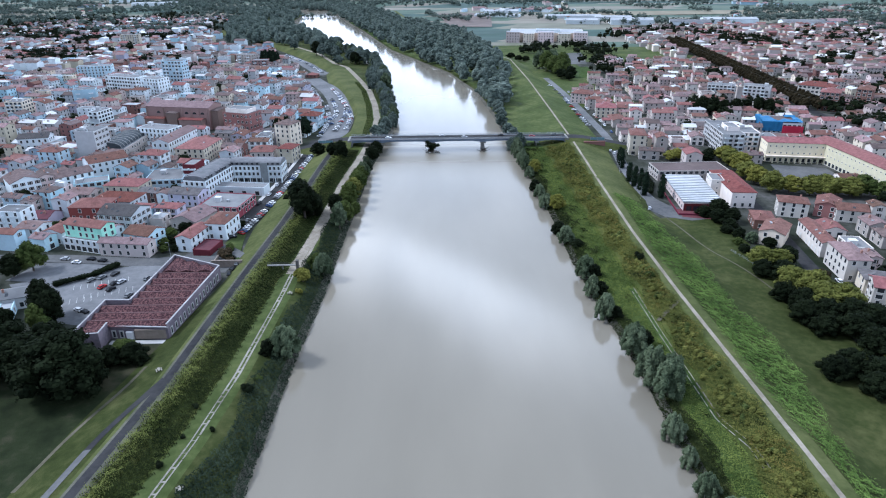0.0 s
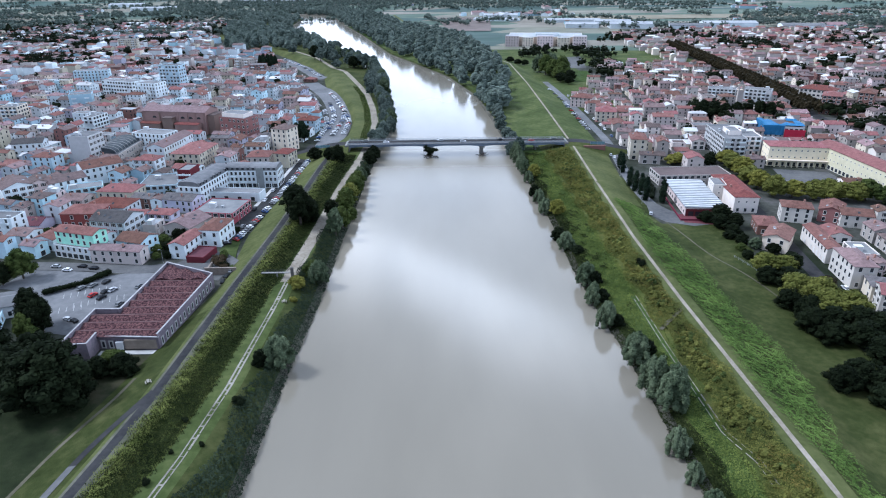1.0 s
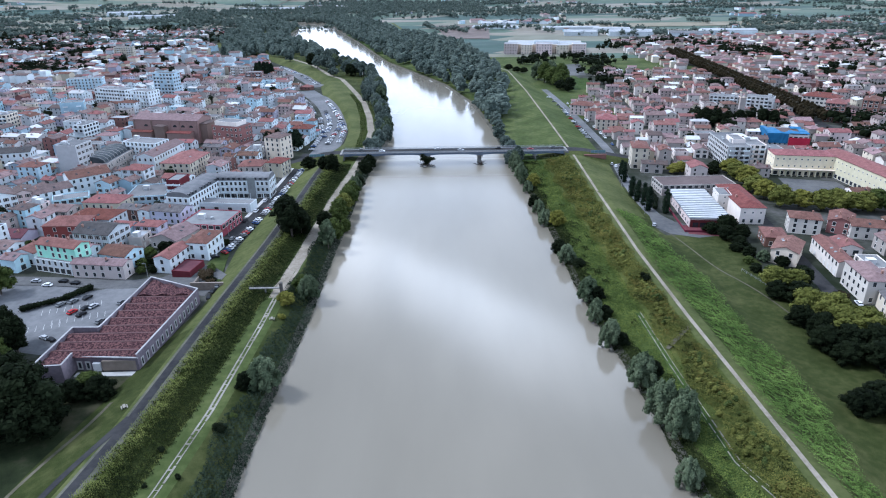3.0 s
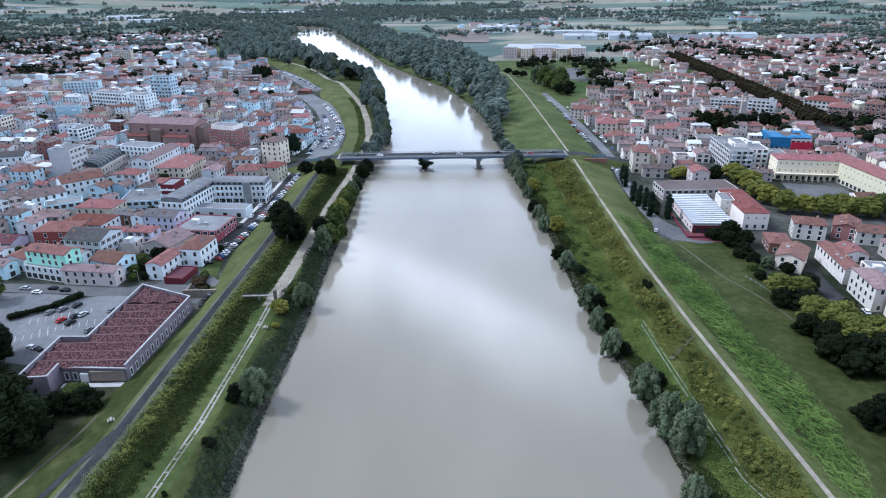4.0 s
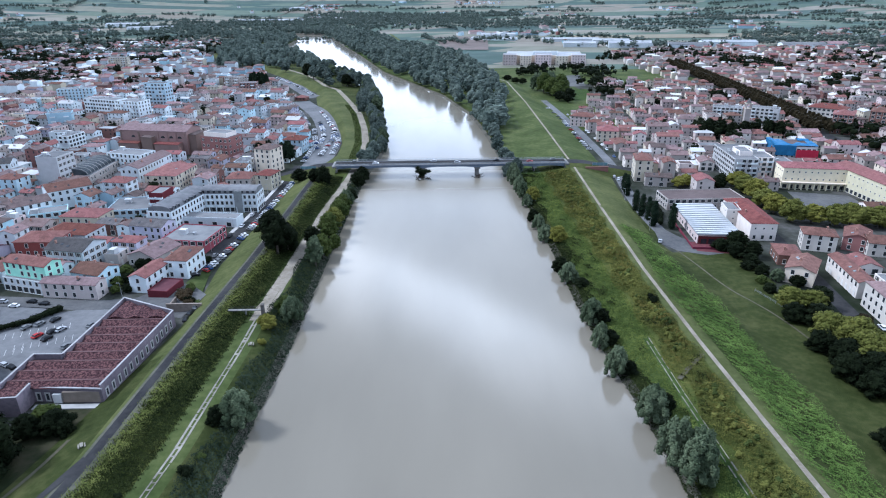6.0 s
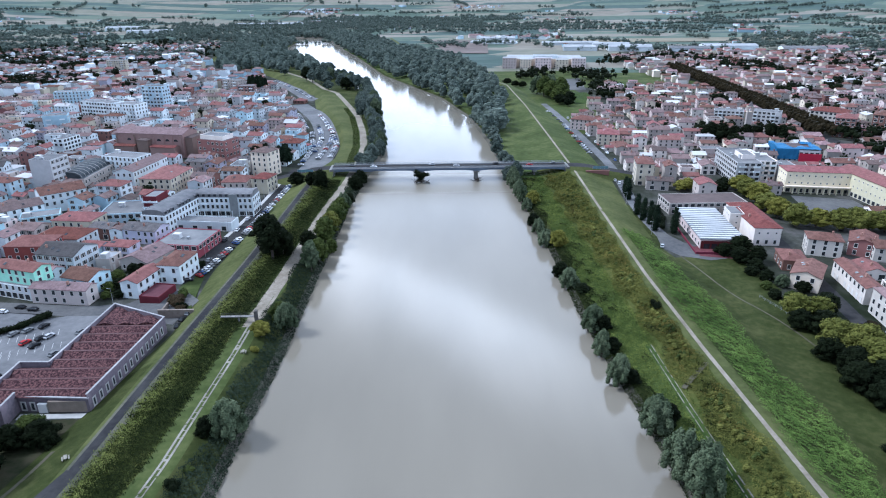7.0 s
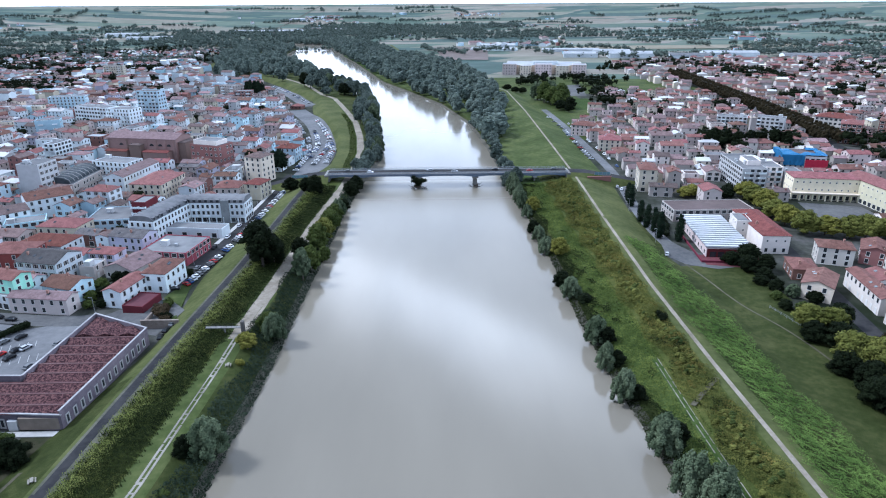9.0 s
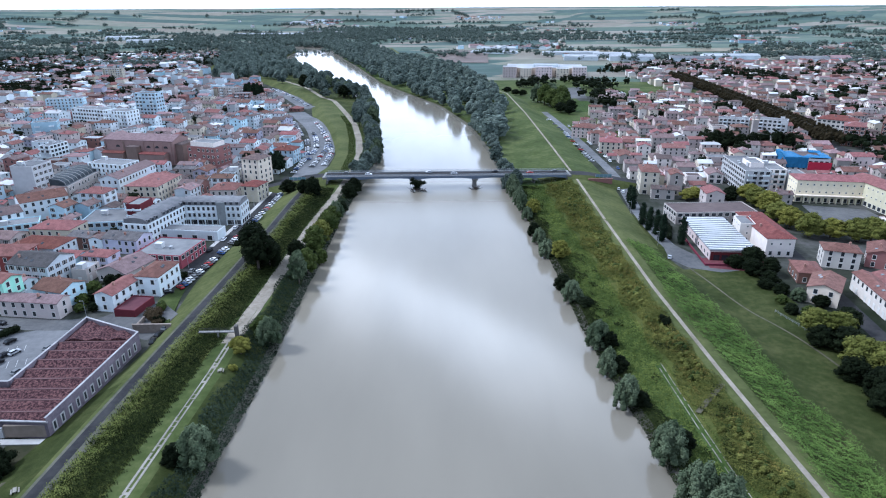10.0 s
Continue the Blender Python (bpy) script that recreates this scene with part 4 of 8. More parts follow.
# ---- the old brick warehouse beside the levee: parapet walls and a row of low tiled sheds ----
def warehouse():
    root = base("warehouse", -93.8, 190.5, 0.0)
    outline = [(0, 0), (4.2, 47.5), (-18.8, 59.1), (-21.0, 18.4), (-30.3, 18.7), (-30.8, -6.2), (-21.5, -5.6), (-21.6, 1.6)]
    tops = [6.6, 6.6, 6.6, 6.6, 6.6, 6.6, 6.6, 5.0]     # the front carries eaves in place of a parapet
    t = 0.5
    n = len(outline)
    brick = surface("violet_grey_brick", (0.10, 0.088, 0.105), (0.20, 0.165, 0.185), 0.9, fine=8, bump=0.3)
    for i in range(n):
        (ax, ay), (bx, by), top = outline[i], outline[(i + 1) % n], tops[i]
        d = Vector((bx - ax, by - ay)).normalized()
        s = Vector((-d.y, d.x)) * t
        q = [Vector((ax, ay)), Vector((bx, by)), Vector((bx, by)) + s - d * 0.3, Vector((ax, ay)) + s + d * 0.3]
        bm = bmesh.new()
        lo, hi = [bm.verts.new((*p, -1)) for p in q], [bm.verts.new((*p, top)) for p in q]
        bm.faces.new(hi)
        for k in range(4):
            bm.faces.new((lo[k], lo[(k + 1) % 4], hi[(k + 1) % 4], hi[k]))
        part("wall", bm, brick, root, "violet-grey brick parapet wall")
    cap = bmesh.new()
    for i in range(n):
        (ax, ay), (bx, by), top = outline[i], outline[(i + 1) % n], tops[i]
        d = Vector((bx - ax, by - ay)).normalized()
        s = Vector((-d.y, d.x))
        q = [Vector((ax, ay)) - s * 0.15 - d * 0.1, Vector((bx, by)) - s * 0.15 + d * 0.1, Vector((bx, by)) + s * 0.45 + d * 0.1, Vector((ax, ay)) + s * 0.45 - d * 0.1]
        lo, hi = [cap.verts.new((*p, top + 0.003 * i)) for p in q], [cap.verts.new((*p, top + (0.14 if top > 6 else 0.35) + 0.003 * i)) for p in q]
        cap.faces.new(hi)
        for k in range(4):
            cap.faces.new((lo[k], lo[(k + 1) % 4], hi[(k + 1) % 4], hi[k]))
    part("coping", cap, surface("weathered_coping_stone", (0.22, 0.215, 0.22), (0.40, 0.39, 0.39), 0.7, bump=0.1), root, "pale stone coping")
    tiles = surface("mottled_old_roof_tiles", (0.026, 0.014, 0.017), (0.150, 0.078, 0.074), 2.6, c2=(0.066, 0.034, 0.037), fine=4, bump=0.9, dist=0.15, coarse=0.55, spread=0.085)
    ridge_mat = surface("pale_ridge_tiles", (0.10, 0.06, 0.06), (0.17, 0.11, 0.105), 0.7)

    def edge(y, left):
        if left:
            return -30.2 if y < 18.5 else np.interp(y, [18.4, 59.1], [-21.0, -18.8])
        return np.interp(y, [0, 47.5], [0, 4.2])
    ys = [0.8 + 5.45 * i for i in range(9)]
    for i in range(8):
        y0, y1 = ys[i], ys[i + 1]
        ym = (y0 + y1) / 2
        l0, l1, r0, r1 = edge(y0 + 0.3, True) + 0.6, edge(y1 - 0.3, True) + 0.6, edge(y0, False) - 0.6, edge(y1, False) - 0.6
        l = max(l0, l1)
        bm = bmesh.new()
        nx = 26
        prev = None
        for k in range(nx + 1):
            u = k / nx
            sag = 0.10 * noise.noise((k * 0.4, i * 3.0, 0))
            row = [bm.verts.new((l + (r - l) * u, y, z + sag)) for y, z, r in ((y0, 5.15, r0), (ym, 6.25, (r0 + r1) / 2), (y1, 5.15, r1))]
            if prev:
                bm.faces.new((prev[0], row[0], row[1], prev[1]))
                bm.faces.new((prev[1], row[1], row[2], prev[2]))
            prev = row
        part("roof", bm, tiles, root, "sagging mottled terracotta shed roof")
        bm = bmesh.new()
        box(bm, l, ym - 0.16, 6.16, (r0 + r1) / 2, ym + 0.16, 6.34)
        part("ridge", bm, ridge_mat, root)
    # the roof over the small front wing
    bm = bmesh.new()
    v = [bm.verts.new(p) for p in ((-30.2, -5.7, 5.0), (-22.1, -5.2, 5.0), (-22.1, 0.8, 5.3), (-30.2, 0.8, 5.3), (-26.1, -5.5, 6.2), (-26.1, 0.8, 6.25))]
    bm.faces.new((v[0], v[4], v[5], v[3]))
    bm.faces.new((v[4], v[1], v[2], v[5]))
    bm.faces.new((v[0], v[1], v[4]))
    part("roof", bm, tiles, root, "sagging mottled terracotta shed roof")
    # the skewed far end: three small sheds running the other way
    for i in range(3):
        x0 = -19.4 + i * 7.2
        x1 = x0 + 7.2
        yb = 44.6

        def far(x):
            return np.interp(x, [-18.8, 4.2], [58.3, 46.8])
        bm = bmesh.new()
        v = [bm.verts.new(p) for p in ((x0, yb, 5.1), ((x0 + x1) / 2, yb, 6.2), (x1, yb, 5.1), (x0, far(x0), 5.1), ((x0 + x1) / 2, far((x0 + x1) / 2), 6.2), (x1, max(far(x1), yb + 0.4), 5.1))]
        bm.faces.new((v[0], v[1], v[4], v[3]))
        bm.faces.new((v[1], v[2], v[5], v[4]))
        bm.faces.new((v[0], v[2], v[1]))
        part("roof", bm, tiles, root, "sagging mottled terracotta shed roof")
    frame_mat = M_PAVING
    tall = window_mesh("warehouse_window", 0.9, 2.3, False, frame_mat, 0.42)
    ang = math.degrees(math.atan2(4.2, 47.5))
    for i in range(13):
        v = 2.6 + 3.45 * i
        ob = new("window", tall)
        ob.parent = root
        ob.matrix_basis = pose(4.2 * v / 47.5, v, 2.6, 0, 0, 90 - ang)
    for u in (-20.0, -17.2):
        ob = new("window", tall)
        ob.parent = root
        ob.matrix_basis = pose(u, -0.074 * u - 0.02, 1.9, 0, 0, -4.2)
    bm = bmesh.new()
    box(bm, -15.2, 0.2, 0.2, -12.6, 1.2, 3.3)
    part("door", bm, WALL["grey"], root, "pale grey wide doors")
    bm = bmesh.new()
    box(bm, -12.0, 0.03, 0.6, -0.9, 0.9, 4.2)
    part("front_panel", bm, surface("buff_render", (0.20, 0.165, 0.135), (0.30, 0.25, 0.205), 0.5, bump=0.1), root, "plain buff rendered front bay")
    bm = bmesh.new()
    box(bm, -20.5, -2.6, -0.2, 1.8, -0.3, 0.28)
    box(bm, 0.6, -0.3, -0.2, 2.0, 10.0, 0.24)
    part("terrace", bm, M_PAVING, root, "pale stone terrace along the front")
    tagged(root, "long old brick warehouse with mottled red shed roofs", "warehouse")
    take(-109, 217, 33, 62, -3, 1.0)


warehouse()


# ---- the church ----
def church():
    root = base("church", -203.1, 523.0, 0.0, -12)
    rng = random.Random(3)
    mass(root, 0, 0, 56, 20, 17.5, 0, "gable", "tan brick", "brown", 1, "", pitch=0.32)
    mass(root, 31.0, 0, 6, 15, 15.0, 0, "hip", "tan brick", "brown", 1, "", pitch=0.3)
    mass(root, -18, -13.2, 17, 6.5, 9.0, 0, "gable", "tan brick", "red", 1, "f", "small", "small", pitch=0.28)
    mass(root, 14, -13.2, 20, 6.5, 9.0, 0, "gable", "tan brick", "red", 1, "f", "small", "small", pitch=0.28)
    mass(root, -3, -12.5, 9, 5, 13.5, 0, "hip", "tan brick", "brown", 1, "")
    arch = bmesh.new()
    ring = [(1.7 * math.cos(radians(a)), 1.7 * math.sin(radians(a))) for a in range(0, 181, 20)]
    back = [arch.verts.new((px, 0.0, pz)) for px, pz in ring]
    front = [arch.verts.new((px, -0.1, pz)) for px, pz in ring]
    arch.faces.new(front)
    for i in range(len(ring) - 1):
        arch.faces.new((back[i], back[i + 1], front[i + 1], front[i]))
    lunette = part("window", arch, M_GLASS, root, "half-round window")
    lunette.matrix_basis = pose(-17, -10.0, 12.2)
    for u in (-8.0, 8.0, 15.0, 22.0):
        ob = part("window", lunette.data, None, root, "half-round window")
        ob.matrix_basis = pose(u, -10.0, 12.2)
    for u in (-27.2, -12, 4, 12, 19, 26):
        bm = bmesh.new()
        box(bm, u - 0.5, -10.6, -1, u + 0.5, -9.9, 16.6)
        part("buttress", bm, WALL["tan brick"], root)
    tagged(root, "large plain brick church with a long brown tiled roof", "church")


church()


# ---- covered market hall with a ribbed glass roof ----
def market():
    root = base("market_hall", -221.1, 443.4, 0.0, -1)
    mass(root, 0, 0, 24, 44, 8.0, 0, "flat", "stone", "flat grey", 2, "fr", "plain", "plain")
    bm = bmesh.new()
    prof = [(-9, 7.7), (-8.2, 9.4), (-5.5, 11.0), (0, 11.8), (5.5, 11.0), (8.2, 9.4), (9, 7.7)]
    for (xa, za), (xb, zb) in zip(prof, prof[1:]):
        vs = [bm.verts.new(p) for p in ((xa, -19, za), (xb, -19, zb), (xb, 19, zb), (xa, 19, za))]
        bm.faces.new(vs)
    for y in (-19, 19):
        bm.faces.new([bm.verts.new((px, y, pz)) for px, pz in prof])
    part("skylight", bm, surface("dull_glass_roof", (0.03, 0.036, 0.042), (0.075, 0.085, 0.092), 0.4, rough=0.5), root, "dull grey vaulted skylight")
    for i in range(9):
        y = -18 + i * 4.5
        bm = bmesh.new()
        for (xa, za), (xb, zb) in zip(prof, prof[1:]):
            vs = [bm.verts.new(p) for p in ((xa, y - 0.3, za + 0.2), (xb, y - 0.3, zb + 0.2), (xb, y + 0.3, zb + 0.2), (xa, y + 0.3, za + 0.2))]
            bm.faces.new(vs)
            lo = [bm.verts.new(p) for p in ((xa, y - 0.3, za - 0.05), (xb, y - 0.3, zb - 0.05))]
            bm.faces.new((lo[0], lo[1], vs[1], vs[0]))
        part("rib", bm, M_CONC, root)
    tagged(root, "market hall with stone-coloured walls and a ribbed vaulted skylight", "market hall")


market()


# ---- modern white block round a court, beside the street ----
def court_block():
    rng = random.Random(9)
    root = base("apartment_building", -107.0, 372.0, 0.0, -3)
    slate = surface("standing_seam_roof", (0.105, 0.107, 0.114), (0.20, 0.20, 0.205), 0.3, rough=0.6)
    mass(root, 0, 4, 32, 13, 10.6, 0, "flat", "white", "flat grey", 3, "frl", "plain", "shop", gap=2.5, rng=rng, skip=0.0)
    mass(root, -22.5, -14, 13.5, 38, 10.6, -9, "flat", "white", "flat grey", 3, "fr", "plain", "plain", gap=2.7, rng=rng, skip=0.0)
    mass(root, -3.5, -21.5, 32, 9, 5.0, -5, "flat", "white", "flat grey", 1, "f", "shop", "shop", gap=6.5, rng=rng)
    # mansards of grey sheet, steep at the eaves and gently curved above, with dark roof windows
    for x, y, w, d, r in ((0, 4, 31.4, 12.4, 0), (-22.5, -14, 12.9, 37.4, -9)):
        bm = bmesh.new()
        along_x = w > d
        span, length = (d, w) if along_x else (w, d)
        arc = [(-0.5, 10.4), (-0.46, 12.0), (-0.36, 12.9), (-0.2, 13.4), (0, 13.55), (0.2, 13.4), (0.36, 12.9), (0.46, 12.0), (0.5, 10.4)]
        ends = []
        for s in (-length / 2, length / 2):
            ends.append([bm.verts.new((s, a * span, z) if along_x else (a * span, s, z)) for a, z in arc])
            bm.faces.new(ends[-1])
        for i in range(len(arc) - 1):
            bm.faces.new((ends[0][i], ends[0][i + 1], ends[1][i + 1], ends[1][i]))
        o = part("roof", bm, slate, root, "curved grey metal mansard roof")
        o.matrix_basis = pose(x, y, 0, 0, 0, r)
        n = int(length / 3.1)
        for i in range(n):
            u = -length / 2 + length * (i + 0.5) / n
            for s in (-1, 1):
                if i % 5 == 3 and s > 0:
                    continue
                bm = bmesh.new()
                box(bm, -0.95, -0.5, 0.0, 0.95, 1.6, 1.7)
                dormer = part("dormer", bm, slate, o)
                turn = (0 if s < 0 else 180) if along_x else (-90 if s < 0 else 90)
                dormer.matrix_basis = pose(u, s * span * 0.465, 10.9, 0, 0, turn) if along_x else pose(s * span * 0.465, u, 10.9, 0, 0, turn)
                pane = bmesh.new()
                box(pane, -0.75, -0.55, 0.25, 0.75, -0.45, 1.45)
                glass = part("pane", pane, M_GLASS, root)
                glass.matrix_basis = pose(x, y, 0, 0, 0, r) @ dormer.matrix_basis
    # glazed stair bay, balconies and arcade pillars
    bay = bmesh.new()
    box(bay, 3.2, -3.0, 0, 7.6, -2.4, 12.4)
    part("stair_bay", bay, surface("grey_bay_panels", (0.13, 0.14, 0.14), (0.24, 0.25, 0.25), 0.6), root, "grey panelled stair bay")
    for x, z in [(x, z) for z in (3.3, 6.8) for x in (-11, -4.5, 11.5)]:
        bm = bmesh.new()
        box(bm, x - 1.9, -3.6, z, x + 1.9, -2.5, z + 0.16)
        box(bm, x - 1.9, -3.62, z + 0.16, x + 1.9, -3.54, z + 1.05)
        part("balcony", bm, WALL["white"], root)
    for i in range(9):
        bm = bmesh.new()
        box(bm, -15.6 + i * 3.9, -3.4, 0, -15.2 + i * 3.9, -2.5, 3.2)
        part("pillar", bm, WALL["white"], root)
    tagged(root, "modern white three-storey apartment building round a court", "apartment building")


court_block()


# ---- right bank: sports hall with a ribbed white roof ----
def sports_hall():
    root = base("sports_hall", 147.0, 333.0, LEVEL["right"], -6)
    w, d, h = 20.5, 48.0, 4.7
    wv, wf, _, _ = walls_of(w, d, h, "hip", "y", 0.1)
    part("wall", mesh_of("wall", wv, wf, [WALL["pink"]]), None, root)
    n = 16
    sheet, gap = surface("pale_roof_sheet", (0.36, 0.37, 0.38), (0.52, 0.525, 0.53), 0.3, rough=0.6, bump=0.05), surface("roof_gutter_grey", (0.12, 0.125, 0.13), (0.18, 0.185, 0.19), 0.5)
    bm = bmesh.new()
    box(bm, -w / 2 - 0.3, -d / 2 - 0.3, h, w / 2 + 0.3, d / 2 + 0.3, h + 0.25)
    part("roof", bm, gap, root, "grey flat roof deck between the ribs")
    for i in range(n):
        y0 = -d / 2 + d * i / n
        bm = bmesh.new()
        v = [bm.verts.new(p) for p in ((-w / 2 - 0.3, y0 + 0.35, h + 0.25), (w / 2 + 0.3, y0 + 0.35, h + 0.25), (w / 2 + 0.3, y0 + 0.35, h + 0.65), (-w / 2 - 0.3, y0 + 0.35, h + 0.75),
                                       (w / 2 + 0.3, y0 + 2.2, h + 0.65), (-w / 2 - 0.3, y0 + 2.2, h + 0.65), (w / 2 + 0.3, y0 + 2.5, h + 0.25), (-w / 2 - 0.3, y0 + 2.5, h + 0.25))]
        for f in ((0, 1, 2, 3), (3, 2, 4, 5), (5, 4, 6, 7), (1, 6, 4, 2), (0, 3, 5, 7)):
            bm.faces.new([v[k] for k in f])
        part("roof_rib", bm, sheet, root, "raised white sheet rib")
    openings(root, w, d, h, "l", "wide", 1, gap=4.5)
    bm = bmesh.new()
    box(bm, -w / 2 + 0.3, -d / 2 - 0.12, 0, w / 2 - 0.3, -d / 2 - 0.02, 4.1)
    front = part("front_cladding", bm, WALL["dark red"], root, "dark red front cladding")
    for i in range(5):
        bm = bmesh.new()
        box(bm, -8.6 + i * 3.6, -d / 2 - 0.2, 0.2, -5.9 + i * 3.6, -d / 2 - 0.1, 2.7)
        part("pane", bm, M_GLASS, front)
    bm = bmesh.new()
    box(bm, -14.0, -d / 2 - 6.5, -0.2, -13.6, d / 2 - 12, 1.1)
    box(bm, -14.0, -d / 2 - 6.9, -0.2, 8.0, -d / 2 - 6.5, 1.1)
    part("yard_wall", bm, WALL["dark red"], root, "low red brick yard wall")
    tagged(root, "sports hall with a ribbed white metal roof", "sports hall")
    take(147, 330, 32, 62, -6, 0.5)


sports_hall()


# ---- yellow school on two wings round a yard, arcade below ----
def school():
    root = base("school_building", 256.0, 392.0, LEVEL["right"], 0)
    rng = random.Random(4)
    mass(root, -15.5, 11.0, 36, 15, 13.0, -11, "hip", "yellow", "terracotta", 3, "fl", "small", "shop", pitch=0.26, gap=3.3, rng=rng, skip=0.0)
    mass(root, 8.5, -22.0, 15, 72, 13.0, 2, "gable", "yellow", "terracotta", 3, "fl", "small", "shop", pitch=0.26, gap=3.6, rng=rng, skip=0.0)
    pier = bmesh.new()
    box(pier, -0.35, -0.35, -0.5, 0.35, 0.35, 4.2)
    me = None
    for i in range(10):
        u = -15.5 + (i - 4.5) * 3.4
        at = pose(u, 11.0 - 0.194 * (u + 15.5) - 9.7, 0, 0, 0, -11)
        if me is None:
            first = part("pillar", pier, WALL["yellow"], root)
            me, first.matrix_basis = first.data, at
        else:
            part("pillar", me, None, root).matrix_basis = at
    bm = bmesh.new()
    box(bm, -18, -10.2, 4.2, 18, -7.4, 4.7)
    part("arcade_roof", bm, WALL["cream"], root).matrix_basis = pose(-15.5, 11.0, 0, 0, 0, -11)
    tagged(root, "pale yellow three-storey school with arcades round a yard", "school")
    take(256, 388, 60, 50, 0, 0)


school()


# ---- building under blue sheeting, red hoarding below ----
def wrapped_block():
    root = base("wrapped_building", 272.5, 484.0, LEVEL["right"], -14)
    mass(root, 0, 0, 28, 26, 8.5, 0, "flat", "grey", "dull brown", 2, "fl", "wide")
    rng = random.Random(2)
    blue = plain("blue_tarpaulin", (0.035, 0.135, 0.27), 0.6)
    # sheets hung down the walls and folded over the edge of the roof
    for x0, x1, y0, y1, along_x in ((-15, 0, -13.4, -13.4, True), (-14.4, -14.4, -13, 13, False), (6, 14, 13.4, 13.4, True)):
        bm = bmesh.new()
        prev = None
        inward = 1 if (y0 < 0 if along_x else x0 < 0) else -1
        for i in range(13):
            f = i / 12
            x, y = x0 + (x1 - x0) * f, y0 + (y1 - y0) * f
            row = []
            for off, z in ((-0.2, 2.0), (0.0, 5.5), (-0.1, 9.2), (2.0, 9.5), (5.0 + rng.uniform(-1, 1), 8.6)):
                d = off * inward + 0.15 * rng.uniform(-1, 1)
                row.append(bm.verts.new((x + (0 if along_x else d), y + (d if along_x else 0), z + 0.15 * rng.uniform(-1, 1))))
            if prev:
                for a, b, c, e in zip(prev, prev[1:], row[1:], row):
                    bm.faces.new((a, b, c, e))
            prev = row
        part("sheeting", bm, blue, root, "blue protective sheeting")
    bm = bmesh.new()
    rows = []
    for i in range(15):
        x = -14.2 + 28.4 * i / 14
        reach = -6.0 + 4.0 * math.sin(i * 0.9) if 4 < i < 12 else 5.0 + rng.uniform(-2, 2)
        rows.append([bm.verts.new((x, -13.2 + (reach + 13.2) * k / 6, 9.35 + 0.25 * rng.uniform(-1, 1) + 0.5 * math.sin(math.pi * k / 6))) for k in range(7)])
    for a, b in zip(rows, rows[1:]):
        for k in range(6):
            bm.faces.new((a[k], b[k], b[k + 1], a[k + 1]))
    part("roof_sheet", bm, blue, root, "blue sheeting over the roof")
    bm = bmesh.new()
    box(bm, 0, -15.2, -0.5, 14.5, -14.8, 6.5)
    part("hoarding", bm, plain("red_hoarding", (0.42, 0.03, 0.06), 0.6), root, "crimson hoarding")
    tagged(root, "building under repair below bright blue sheeting", "building site")


wrapped_block()


def factory():
    root = base("hospital_building", 205.0, 1120.0, LEVEL["right"], -10)
    rng = random.Random(6)
    for i, (x, w) in enumerate(((-62, 22), (-36, 18), (-8, 26), (22, 20), (48, 22))):
        mass(root, x, -28 + 5 * (i % 2), w, 22, 17.0 if i % 2 == 0 else 14.5, 0, "flat", "pink" if i % 2 == 0 else "cream", "flat white", 4, "fl", "plain", "plain", gap=4.0, rng=rng)
    mass(root, -8, 20, 124, 74, 14.0, 0, "flat", "cream", "flat white", 4, "fl", "plain", gap=9.0)
    mass(root, -5, 10, 40, 24, 17.5, 0, "flat", "white", "flat white", 3, "", "plain")
    tagged(root, "large flat-roofed pink and white hospital block", "hospital")


factory()


def bell_tower():
    root = base("bell_tower", 272.6, 557.5, LEVEL["right"], -10)
    bm = bmesh.new()
    box(bm, -2.2, -2.2, -1, 2.2, 2.2, 21)
    part("shaft", bm, WALL["stone"], root)
    bm = bmesh.new()
    for x in (-1.9, 1.9):
        for y in (-1.9, 1.9):
            box(bm, x - 0.5, y - 0.5, 21, x + 0.5, y + 0.5, 25)
    part("belfry", bm, WALL["stone"], root)
    bm = bmesh.new()
    box(bm, -2.7, -2.7, 20.8, 2.7, 2.7, 21.2)
    box(bm, -2.7, -2.7, 25.0, 2.7, 2.7, 25.4)
    part("cornice", bm, WALL["cream"], root)
    bm = bmesh.new()
    bmesh.ops.create_cone(bm, cap_ends=True, segments=8, radius1=2.4, radius2=0.1, depth=4, matrix=Matrix.Translation((0, 0, 27.4)))
    part("spire", bm, ROOF["grey"], root)
    tagged(root, "slender stone bell tower with a small pointed spire", "bell tower")
    take(272.6, 557.5, 7, 7, 0)


bell_tower()


